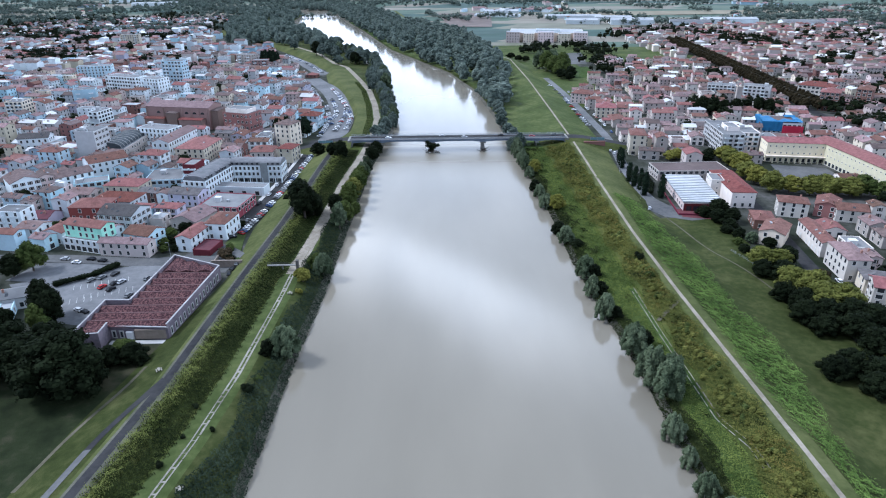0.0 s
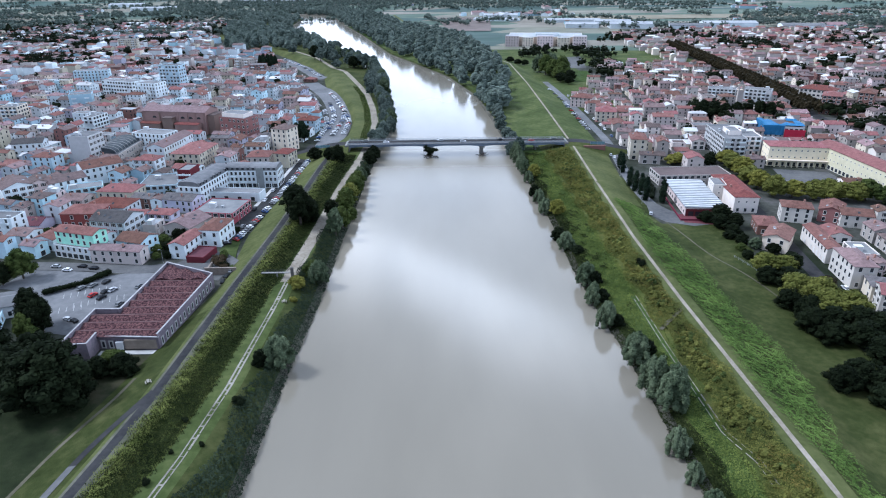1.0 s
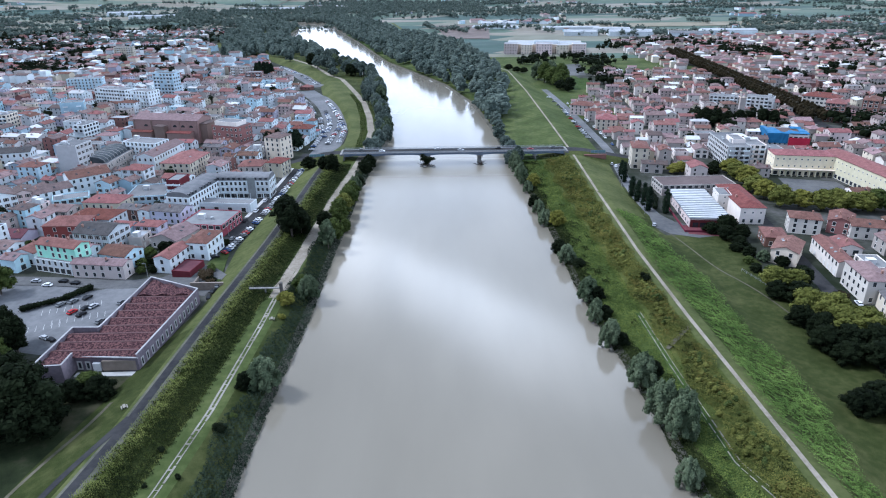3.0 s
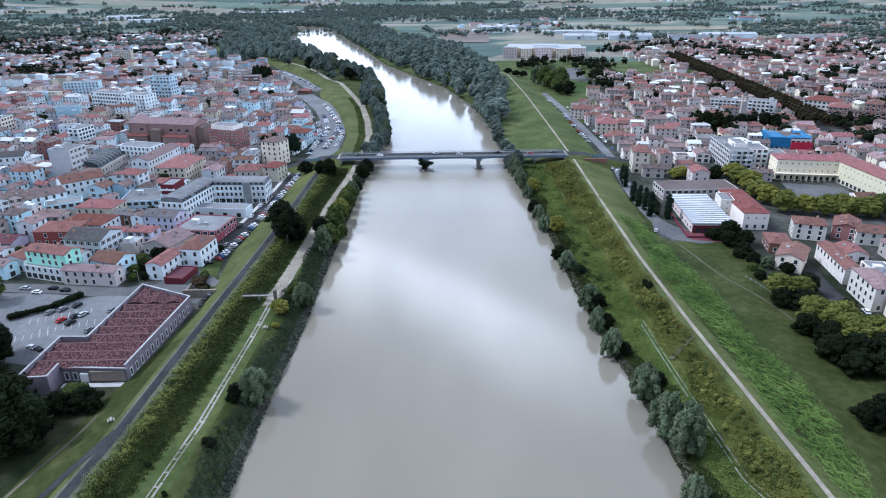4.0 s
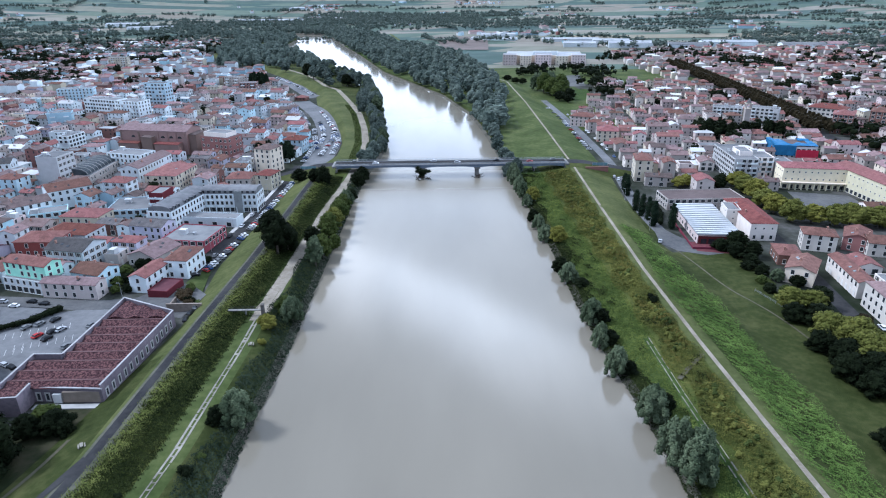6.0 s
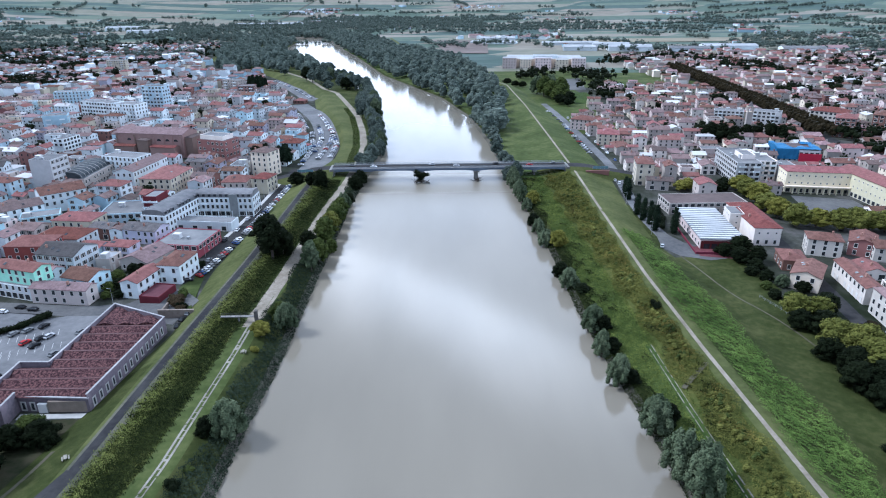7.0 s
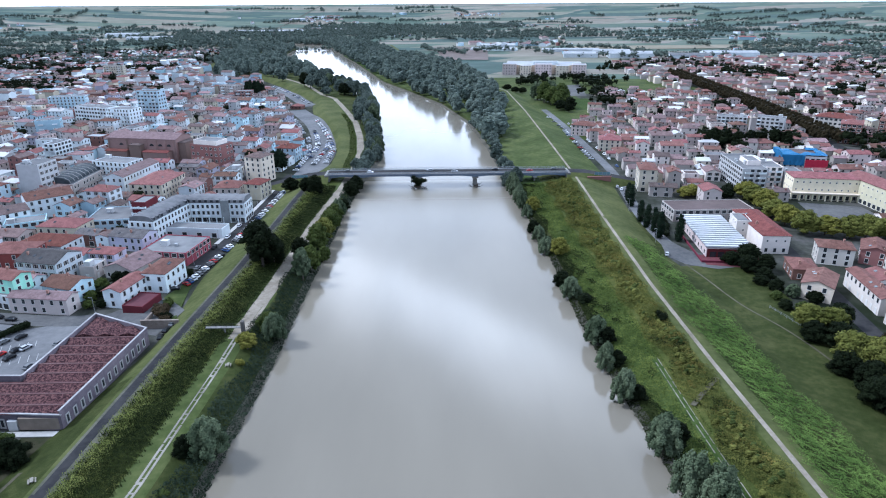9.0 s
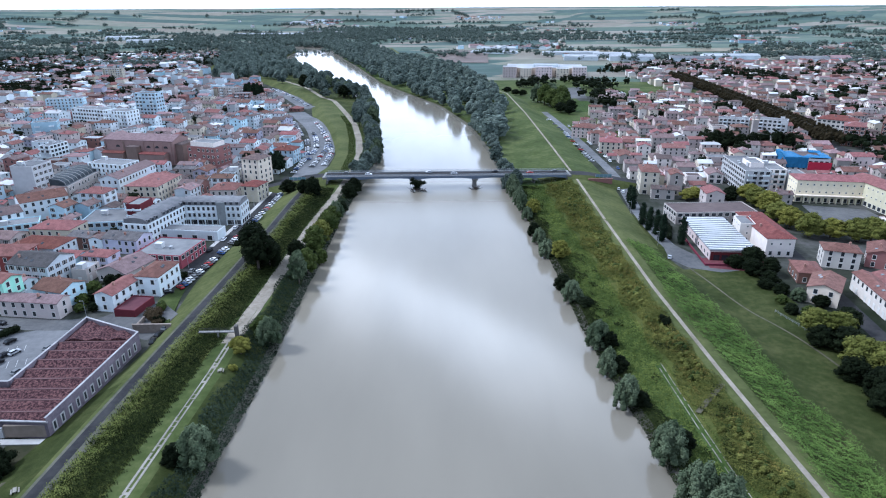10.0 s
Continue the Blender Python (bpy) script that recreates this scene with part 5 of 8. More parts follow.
# ---- the road bridge ----
def bridge():
    root = base("road_bridge", 0, 440.0, 0.0)
    steel = surface("blue_grey_painted_steel", (0.10, 0.125, 0.165), (0.18, 0.21, 0.26), 0.6, rough=0.6)
    x0, x1 = -57.0, 96.0
    bm = bmesh.new()
    box(bm, x0, -6.2, 8.2, x1, 6.2, 8.75)
    part("deck", bm, steel, root, "blue-grey bridge deck")
    bm = bmesh.new()
    box(bm, x0, -4.0, 8.75, x1, 4.0, 8.80)
    part("carriageway", bm, M_ASPHALT, root)
    for y in (-5.4, -1.8, 1.8, 5.4):
        bm = bmesh.new()
        n = 48
        prev = None
        piers = (-57, -37, 0.9, 37, 75, 96)
        for i in range(n + 1):
            x = x0 + (x1 - x0) * i / n
            near = min(abs(x - p) for p in piers)
            depth = 0.85 + 0.75 * max(0.0, 1 - near / 9.0)
            row = [bm.verts.new((x, y + s * 0.35, z)) for s, z in ((-1, 8.2), (-1, 8.2 - depth), (1, 8.2 - depth), (1, 8.2))]
            if prev:
                for k in range(3):
                    bm.faces.new((prev[k], prev[k + 1], row[k + 1], row[k]))
            prev = row
        part("girder", bm, steel, root, "blue-grey steel girder")
    for s in (-1, 1):
        bm = bmesh.new()
        box(bm, x0, s * 5.1 - 1.0, 8.75, x1, s * 5.1 + 1.0, 8.95)
        part("footway", bm, M_LOT, root)
        bm = bmesh.new()
        for z in (9.35, 9.7, 10.05):
            box(bm, x0, s * 6.1 - 0.04, z - 0.04, x1, s * 6.1 + 0.04, z + 0.04)
        rail = part("railing", bm, M_STEEL, root, "pale grey metal railing")
        post = None
        for i in range(62):
            x = x0 + 1 + 2.48 * i
            if post is None:
                bm = bmesh.new()
                box(bm, -0.06, -0.06, 8.75, 0.06, 0.06, 10.1)
                ob = part("post", bm, steel, rail)
                post = ob.data
            else:
                ob = part("post", post, None, rail)
            ob.location = (x, s * 6.1, 0)
        bm = bmesh.new()
        box(bm, x0, s * 3.9 - 0.08, 9.2, x1, s * 3.9 + 0.08, 9.5)
        part("guard_rail", bm, M_STEEL, root)
    for px, w in ((-37.0, 0.8), (0.9, 2.2), (37.0, 2.2), (75.0, 1.4)):
        bm = bmesh.new()
        n = 14
        ring = [(math.cos(2 * math.pi * i / n) * w * 0.6, math.sin(2 * math.pi * i / n) * 3.4) for i in range(n)]
        lo = [bm.verts.new((px + a * 1.15, b * 1.1, -2.6 if abs(px) < 40 and px > -30 else 0.5)) for a, b in ring]
        hi = [bm.verts.new((px + a, b, 5.6)) for a, b in ring]
        for i in range(n):
            bm.faces.new((lo[i], lo[(i + 1) % n], hi[(i + 1) % n], hi[i]))
        box(bm, px - w * 0.9, -5.9, 5.6, px + w * 0.9, 5.9, 6.4)
        part("pier", bm, M_CONC, root, "stained concrete pier")
    for x, s in ((x0, -1), (x1, 1)):
        bm = bmesh.new()
        box(bm, x - 1.5, -6.6, 0.0, x + 1.5, 6.6, 8.7)
        part("abutment", bm, M_CONC, root, "grey concrete abutment")
    tagged(root, "low steel girder road bridge on concrete piers", "bridge")
    return root


bridge()


def ramp_bank(name, xs, z_of, half, label):
    """The approach road's embankment beside the bridge, with sloping sides."""
    verts, faces = [], []
    for x in xs:
        z = z_of(x)
        for dy, zz in ((-half - 1.6 * max(z - 0.2, 0.2), -0.3), (-half, z), (half, z), (half + 1.6 * max(z - 0.2, 0.2), -0.3)):
            verts.append((x, 440 + dy, zz))
    idx = []
    for i in range(len(xs) - 1):
        for k in range(3):
            a = i * 4 + k
            faces.append((a, a + 4, a + 5, a + 1))
            idx.append(1 if k == 1 else 0)
    return tagged(new(name, mesh_of(name, verts, faces, [M_MOWN, M_ASPHALT], idx)), label, "road", kind="structure")


ramp_bank("road_ramp_east", [95 + 5 * i for i in range(12)], lambda x: np.interp(x, [95, 108, 150], [8.72, 8.2, 0.5]), 5.0, "sloping approach road of the bridge on a bank")
ramp_bank("road_ramp_west", [-56 - 5 * i for i in range(10)], lambda x: np.interp(-x, [56, 70, 100], [8.72, 7.6, 0.4]), 5.0, "sloping approach road of the bridge on a bank")
take(122, 440, 58, 16, 0)
take(-78, 440, 48, 16, 0)


def brick_retaining_wall():
    bm = bmesh.new()
    box(bm, 108, 431.5, -0.5, 123, 432.2, 6.4)
    box(bm, 107.8, 431.3, 6.4, 123.2, 432.4, 6.6)
    tagged(part("wall_ramp", bm, WALL["brick"], None), "red brick retaining wall of the bridge approach", "wall", kind="structure")


brick_retaining_wall()


# ---- river gauge: a gangway from the levee to a post by the path ----
def river_gauge():
    root = base("river_gauge", -57.0, 238.0, Z_PATH)
    bm = bmesh.new()
    box(bm, -12.5, -0.6, 2.2, 0.3, 0.6, 2.45)
    part("gangway", bm, M_CONC, root, "pale concrete gangway")
    for s in (-0.55, 0.55):
        bm = bmesh.new()
        box(bm, -12.5, s - 0.03, 3.3, 0.3, s + 0.03, 3.38)
        for i in range(8):
            box(bm, -12.3 + i * 1.75, s - 0.03, 2.45, -12.24 + i * 1.75, s + 0.03, 3.3)
        part("railing", bm, plain("dark_railing", (0.06, 0.06, 0.06), 0.5, 0.5), root)
    bm = bmesh.new()
    box(bm, -0.3, -0.8, -0.5, 0.7, 0.8, 4.6)
    part("tower", bm, surface("dark_stained_concrete", (0.07, 0.065, 0.06), (0.15, 0.14, 0.13), 0.8), root, "dark concrete gauge tower")
    bm = bmesh.new()
    box(bm, -6.4, -0.25, -0.5, -5.9, 0.25, 2.2)
    part("support", bm, M_CONC, root)
    tagged(root, "river gauge with a raised gangway over the path", "river gauge")


river_gauge()


def green_base():
    """The white shop floors that step out below the mint green house."""
    root = base("shop_building", -160.6, 273.4, 0.0, -18)
    mass(root, 0, 0, 23.5, 10.2, 6.2, 0, "flat", "white", "flat grey", 2, "fr", "plain", "shop", gap=2.9, rng=random.Random(2), skip=0)
    tagged(root, "white two-storey shop front stepping out below a green house", "shop")


green_base()


take(207, 317, 64, 14, 0)
take(273, 474, 34, 46, -14)
take(-206, 503, 62, 14, -12)
take(-118, 486, 15, 13, 0)


# ---- the rest of the two towns: blocks of party-wall houses round courts, nearest ones as things, the rest joined ----
STREET_W = [(-230, 262), (-174, 262.5), (-128, 255.5), (-118, 258)]
STREET_L = [(-98.5, 280), (-97, 292), (-94, 335), (-91, 390), (-88, 432), (-86, 470)]
STREET_R = [(151, 150), (158, 190), (164, 237), (172, 290), (178, 330), (181, 372), (186, 430)]
LANE_R = [(133, 740), (136, 640), (135, 516), (134, 462), (129, 420), (124, 380), (122, 340), (124, 312)]
AVENUE_R = [(330, 500), (347, 607), (372, 840), (396, 1072)]
LOT_L = [(-76, 466), (-75, 490), (-74.5, 540), (-86, 600), (-101, 660), (-121, 712), (-138, 752)]


def keep_clear(points, width):
    for (ax, ay), (bx, by) in zip(points, points[1:]):
        take((ax + bx) / 2, (ay + by) / 2, math.hypot(bx - ax, by - ay) + 2, width, math.degrees(math.atan2(by - ay, bx - ax)))


for street, width in ((STREET_W, 11), (STREET_L, 11), (STREET_R, 9), (LANE_R, 12), (AVENUE_R, 20), (LOT_L, 26)):
    keep_clear(street, width)
take(-112, 354, 36, 52, -3)            # court of the white block
take(-146, 236, 52, 44, -12)           # car park
take(-150, 160, 130, 60, 0)            # dark trees in the park
take(138, 270, 50, 60, 0)              # meadow trees
take(232, 372, 50, 40, 0)              # school yard
take(224, 333, 84, 20, -8)             # row of yellowing trees
take(195, 370, 16, 76, 0)              # row of yellowing trees
take(-123, 279, 13, 30, -10)           # dark garden
take(128, 350, 18, 90, -5)             # cypresses
take(182, 800, 52, 130, -8)            # far sports ground
take(140, 880, 60, 420, 0)             # green foreland
take(-300, 1130, 130, 130, 0)          # woods at the bend
LOT_FAR = [(-129, 778), (-146, 822), (-172, 884), (-216, 968)]
keep_clear(LOT_FAR, 30)
take(-208, 852, 30, 16, 0)             # tall dark trees
STUFF = {}


def joined(key, w, d, h, roof, wall, tiles, at, pitch, floors, rng, windows=True):
    """Adds one far house to a joined mesh."""
    verts, faces, mats = STUFF.setdefault(key, ([], [], []))
    wv, wf, rv, rf = walls_of(w, d, h, roof, "x" if w >= d else "y", pitch)
    for vs, fs, m in ((wv, wf, wall), (rv, rf, tiles)):
        n = len(verts)
        verts.extend(tuple(at @ Vector(p)) for p in vs)
        faces.extend(tuple(i + n for i in f) for f in fs)
        mats.extend([m] * len(fs))
    if roof != "flat" and windows:
        for _ in range(rng.choice((0, 1, 1, 2))):
            u, v = rng.uniform(-0.35, 0.35) * w, rng.uniform(-0.35, 0.35) * d
            across, half = (abs(v), d / 2) if w >= d else (abs(u), w / 2)
            z, a = h + (half - across) * pitch, rng.uniform(0.3, 0.55)
            n = len(verts)
            verts.extend(tuple(at @ Vector((u + sx * a, v + sy * a, zz))) for zz in (z - 0.4, z + 1.3) for sx, sy in ((-1, -1), (1, -1), (1, 1), (-1, 1)))
            for f in ((4, 5, 6, 7), (0, 1, 5, 4), (1, 2, 6, 5), (2, 3, 7, 6), (3, 0, 4, 7)):
                faces.append(tuple(n + k for k in f))
                mats.append("stone" if a > 0.42 else "brick")
    if windows:
        for span, turn, off in ((w, 0, d), (d, 90 if at.translation.x < 0 else -90, w)):
            k = max(1, int(span / 3.6))
            side = at @ Matrix.Rotation(radians(turn), 4, "Z")
            for fl in range(floors):
                for i in range(k):
                    if rng.random() < 0.2:
                        continue
                    u, z = -span / 2 + span * (i + 0.5) / k, h / floors * (fl + 0.55)
                    n = len(verts)
                    a, b = 0.55, 0.8
                    verts.extend(tuple(side @ Vector(p)) for p in ((u - a, -off / 2 - 0.04, z - b), (u + a, -off / 2 - 0.04, z - b), (u + a, -off / 2 - 0.04, z + b), (u - a, -off / 2 - 0.04, z + b)))
                    faces.append((n, n + 1, n + 2, n + 3))
                    mats.append("glass")


WALL_MIX = ["white"] * 10 + ["cream"] * 3 + ["pink"] * 3 + ["pale blue"] * 5 + ["stone"] * 4 + ["grey"] * 3 + ["sky blue"] + ["brick", "lilac grey"]
ROOF_MIX = ["terracotta"] * 5 + ["old pink"] * 6 + ["brown"] * 8 + ["grey"] * 3 + ["orange"]
NEAR = {"L": 0, "R": 0}


def fill_house(side, x, y, w, d, rot, rng, tall, reach, limit):
    if not is_free(x, y, w, d, rot):
        return False
    floors = rng.choice((1, 1, 2, 2, 2, 3) if not tall else (2, 2, 3, 3, 3, 4))
    h = 0.5 + floors * rng.uniform(2.6, 3.1)
    if x > 0 and math.hypot(x - 5, y - 20) > 480:
        floors = min(floors, 3)
        h = 0.6 + floors * rng.uniform(2.5, 2.9)
    flat = rng.random() < (0.12 if tall else 0.05)
    roof = "flat" if flat else rng.choice(("gable", "gable", "gable", "hip"))
    wall = rng.choice(WALL_MIX)
    if wall in ("white", "pale blue", "sky blue", "grey", "lilac grey") and x > 0:
        wall = rng.choice(("warm white", "warm white", "warm white", "cream", "pink", "stone"))
    tiles = rng.choice(("flat grey", "flat grey", "flat white" if x < 0 else "dull brown")) if flat else rng.choice(ROOF_MIX if x < 0 else ROOF_MIX + ["terracotta"] * 5 + ["orange"] * 3)
    z = LEVEL["left"] if x < 0 else LEVEL["right"]
    far = math.hypot(x - 5, y - 20)
    if far < reach and NEAR[side] < limit:
        NEAR[side] += 1
        house(x, y, w, d, h, rot, roof, wall, tiles, floors, "fr" if x < 0 else "fl", rng.choice(("plain", "shutters")), rng.choice(("plain", "plain", "door", "shop")), rng=rng,
              group="houses of the left bank" if x < 0 else "houses of the right bank", pitch=rng.uniform(0.28, 0.42), gap=rng.uniform(3.2, 4.2))
    else:
        take(x, y, w, d, rot, 0.2)
        band = "near" if far < 750 else "far"
        joined((side, band), w, d, h, roof, wall, tiles, pose(x, y, z, 0, 0, rot), rng.uniform(0.28, 0.42), floors, rng, windows=far < 900)
    return True


TREE_SPOTS = []      # courts and gardens that hold a tree: x, y, size


def blocks(side, origin, turn, sign, nu, nv, inside, seed, reach, limit, detached):
    """Blocks on a loosely bent grid; each block is ringed with houses."""
    rng = random.Random(seed)
    v = 0.0
    for j in range(nv):
        depth = rng.uniform(36, 54)
        u = 0.0
        for i in range(nu):
            length = rng.uniform(44, 78)
            bend = turn + 6 * noise.noise((u * 0.004, v * 0.004, seed)) + rng.uniform(-2, 2)
            a = radians(turn)
            cu, cv = u + length / 2, v + depth / 2
            bx, by = origin[0] + sign * math.cos(a) * cu - math.sin(a) * cv, origin[1] + sign * math.sin(a) * cu + math.cos(a) * cv
            u += length + rng.uniform(6, 10)
            if not inside(bx, by, 0):
                continue
            far = math.hypot(bx, by)
            loose = detached(bx, by)
            tall = rng.random() < (0.66 if side == "L" else 0.42 if far < 620 else 0.10) and not loose
            c, s = math.cos(radians(bend)), math.sin(radians(bend))

            def put(lx, ly, w, d, extra=0.0):
                x, y = bx + c * lx - s * ly, by + s * lx + c * ly
                if inside(x, y, max(w, d) / 2):
                    return fill_house(side, x, y, w, d, bend + extra, rng, tall, reach, limit)
                return False
            for edge in (-1, 1):
                p = -length / 2
                while p < length / 2 - 6:
                    w, d = rng.uniform(8, 17), rng.uniform(9, 12.5)
                    if loose:
                        w = rng.uniform(9, 14)
                    put(p + w / 2, edge * (depth / 2 - d / 2 - (rng.uniform(1, 4) if loose else 0)), w - (0.05 if not loose else 0), d)
                    p += w + (rng.uniform(4, 9) if loose else rng.choice((0, 0, 0, 0, 3.5)))
            for edge in (-1, 1):
                p = -depth / 2 + 13
                while p < depth / 2 - 18:
                    d = rng.uniform(8, 14)
                    put(edge * (length / 2 - 5.2), p + d / 2, rng.uniform(9, 10.5), d - 0.05)
                    p += d + (rng.uniform(4, 8) if loose else rng.choice((0, 0, 4)))
            for _ in range(3 if loose else 2):
                lx, ly = rng.uniform(-0.3, 0.3) * length, rng.uniform(-0.12, 0.12) * depth
                if rng.random() < 0.55 or loose:
                    x, y = bx + c * lx - s * ly, by + s * lx + c * ly
                    if inside(x, y, 3) and is_free(x, y, 4, 4, 0):
                        TREE_SPOTS.append((x, y, rng.uniform(4.5, 9)))
                else:
                    put(lx, ly, rng.uniform(7, 14), rng.uniform(6, 9))
            if loose:
                for edge in (-1, 1):
                    lx, ly = rng.uniform(-0.5, 0.5) * length, edge * depth * 0.5
                    x, y = bx + c * lx - s * ly, by + s * lx + c * ly
                    if inside(x, y, 3) and is_free(x, y, 4, 4, 0):
                        TREE_SPOTS.append((x, y, rng.uniform(4, 7)))
        v += depth + rng.uniform(6, 9)


def inside_left(x, y, m):
    return x + m < FOOT_L(y) - (8 if y > 445 else 16) and y - m > 262 - max(0, (-185 - x)) * 0.6 and y < 1950 + 0.45 * x and x > -1200


def inside_right(x, y, m):
    return x - m > FOOT_R(y) + (12 if y > 430 else 18 if y > 320 else 36) and y - m > 120 and y < 1230 + 0.2 * x and x < 1050 and not (x < 330 and y > 860)


blocks("L", (-84, 262), -10, -1, 15, 32, inside_left, 11, 500, 94, lambda x, y: y > 1150 or x < -560)
blocks("R", (128, 130), -8, 1, 13, 24, inside_right, 23, 520, 80, lambda x, y: noise.noise((x * 0.004, y * 0.004, 7)) > 0.22 or y < 330)

def infill(side, box_, n, seed, turn, inside, reach, limit):
    """Smaller houses and sheds squeezed into the gaps that the blocks leave."""
    rng = random.Random(seed)
    for _ in range(n):
        x, y = rng.uniform(box_[0], box_[2]), rng.uniform(box_[1], box_[3])
        w, d = rng.uniform(6.5, 14), rng.uniform(6, 10.5)
        rot = turn + rng.uniform(-5, 5) + rng.choice((0, 0, 90))
        if inside(x, y, max(w, d) / 2):
            fill_house(side, x, y, w, d, rot, rng, False, reach, limit)


infill("L", (-300, 255, -90, 620), 3200, 51, -12, lambda x, y, m: inside_left(x, y, m) and y - m > 268, 480, NEAR["L"] + 60)
infill("R", (135, 190, 340, 660), 2200, 52, -9, lambda x, y, m: inside_right(x, y, m) and (x > 168 or y > 405), 480, NEAR["R"] + 40)
infill("L", (-700, 300, -90, 1000), 4600, 53, -12, inside_left, 0, 0)
infill("R", (150, 420, 700, 1100), 2200, 54, -9, inside_right, 0, 0)

def villages():
    """Small far villages and farms on the plain."""
    rng = random.Random(66)
    for _ in range(70):
        a, r = rng.uniform(-0.72, 0.72), 1500 + 2500 * rng.random()
        gx, gy = r * math.sin(a), r * math.cos(a)
        if -700 < gx < 120 and gy < 2300:
            continue
        big = rng.random() < 0.3
        for _ in range(rng.randint(14, 30) if big else rng.randint(1, 5)):
            x, y = gx + rng.gauss(0, 60 if big else 22), gy + rng.gauss(0, 40 if big else 15)
            w, d, h = rng.uniform(9, 16), rng.uniform(8, 11), rng.uniform(5, 8.5)
            if rng.random() < 0.12:
                w, d = rng.uniform(30, 80), rng.uniform(15, 25)
            joined(("F", "plain"), w, d, h, rng.choice(("gable", "hip")), rng.choice(WALL_MIX), rng.choice(ROOF_MIX + ["flat white"] * 4), pose(x, y, height(x, y), 0, 0, rng.uniform(0, 180)), 0.35, 2, rng, False)


villages()

for (side, band), (verts, faces, mats) in STUFF.items():
    names = sorted(set(mats))
    look_up = [M_GLASS if k == "glass" else WALL[k] if k in WALL else ROOF[k] for k in names]
    ob = new("town_houses", mesh_of("town_houses", verts, faces, look_up, [names.index(k) for k in mats]))
    tagged(ob, "dense small town houses with terracotta and brown roofs", "houses", kind="stuff")

ribbon("road_west", STREET_W, 8.5, 0.05, M_OLDROAD, "grey asphalt town street", "road")
ribbon("road_street", STREET_L, 9.0, 0.05, M_ASPHALT, "asphalt street below the levee with parked cars", "road")
ribbon("pavement_street", [(-97.2, 336), (-94.9, 360), (-92.9, 385), (-91.6, 412), (-90.4, 450)], 2.2, 0.15, M_PAVING, "pale paved footway along the house fronts", "pavement")
ribbon("road_east", STREET_R, 6.5, 0.05, M_ASPHALT, "asphalt side street between houses", "road")
ribbon("road_lane", LANE_R, 6.5, 0.06, M_LOT, "grey asphalt lane at the levee foot", "road")
ribbon("path_track", [(-107, 119), (-105.6, 126.5), (-104, 137), (-101, 148), (-96.6, 160), (-94.5, 172)], 1.5, 0.06, M_EARTH, "worn dirt track over the grass below the levee", "path", step=2.0)
ribbon("road_avenue", AVENUE_R, 9.0, 0.05, M_ASPHALT, "straight tree-lined avenue", "road")
ribbon("pavement_market", LOT_FAR, 17.0, 0.30, M_LOT, "grey car park beside the levee", "car park")
ribbon("pavement_lot", LOT_L, 19.0, 0.30, M_LOT, "large grey riverside car park", "car park")


# ---- trees and bushes: crowns of many small leaf sprays on clumps, over tapered trunks and limbs ----
def sprays(rng, clumps, per, size, squash=0.8):
    """Leaf sprays over a set of clumps (centre, radius): arrays of quad corners."""
    quads = []
    for (cx, cy, cz), r in clumps:
        k = max(6, int(per * r * r))
        d = rng.normal(size=(k, 3))
        d /= np.linalg.norm(d, axis=1)[:, None]
        d[:, 2] = np.where(d[:, 2] < -0.5, -d[:, 2], d[:, 2])
        rad = r * rng.uniform(0.72, 1.10, k)[:, None]
        c = np.array([cx, cy, cz]) + d * rad * np.array([1, 1, squash])
        n = d + rng.normal(scale=0.27, size=(k, 3))
        n /= np.linalg.norm(n, axis=1)[:, None]
        t = np.cross(n, rng.normal(size=(k, 3)))
        t /= np.linalg.norm(t, axis=1)[:, None]
        b = np.cross(n, t)
        s = size * rng.uniform(0.6, 1.3, k)[:, None]
        f = rng.uniform(0.45, 0.8, k)[:, None]
        quads.append(np.stack([c - t * s, c - b * s * f, c + t * s, c + b * s * f], 1))
    return np.concatenate(quads)


def core(clumps, k=0.88, squash=0.8):
    """Dark low-sided inner bodies of the clumps, so that no light falls straight through."""
    tri = []
    for (cx, cy, cz), r in clumps:
        ring = []
        for lat in (-0.5, 0.15, 0.75):
            ring.append([(cx + r * k * math.cos(lat) * math.cos(a), cy + r * k * math.cos(lat) * math.sin(a), cz + r * k * squash * math.sin(lat)) for a in np.arange(6) * math.pi / 3 + lat])
        for a, b in zip(ring, ring[1:]):
            for i in range(6):
                j = (i + 1) % 6
                tri.append([a[i], a[j], b[j], b[i]])
        tri.append([ring[2][0], ring[2][1], ring[2][2], ring[2][3]])
        tri.append([ring[2][3], ring[2][4], ring[2][5], ring[2][0]])
    return np.array(tri)


def quad_mesh(name, quads, mats, index=None):
    n = len(quads)
    me = bpy.data.meshes.new(name)
    me.vertices.add(n * 4)
    me.vertices.foreach_set("co", np.ascontiguousarray(quads, np.float32).ravel())
    me.loops.add(n * 4)
    me.loops.foreach_set("vertex_index", np.arange(n * 4, dtype=np.int32))
    me.polygons.add(n)
    me.polygons.foreach_set("loop_start", np.arange(n, dtype=np.int32) * 4)
    for m in mats:
        me.materials.append(m)
    if index is not None:
        me.polygons.foreach_set("material_index", np.asarray(index, np.int32))
    me.update(calc_edges=True)
    return me


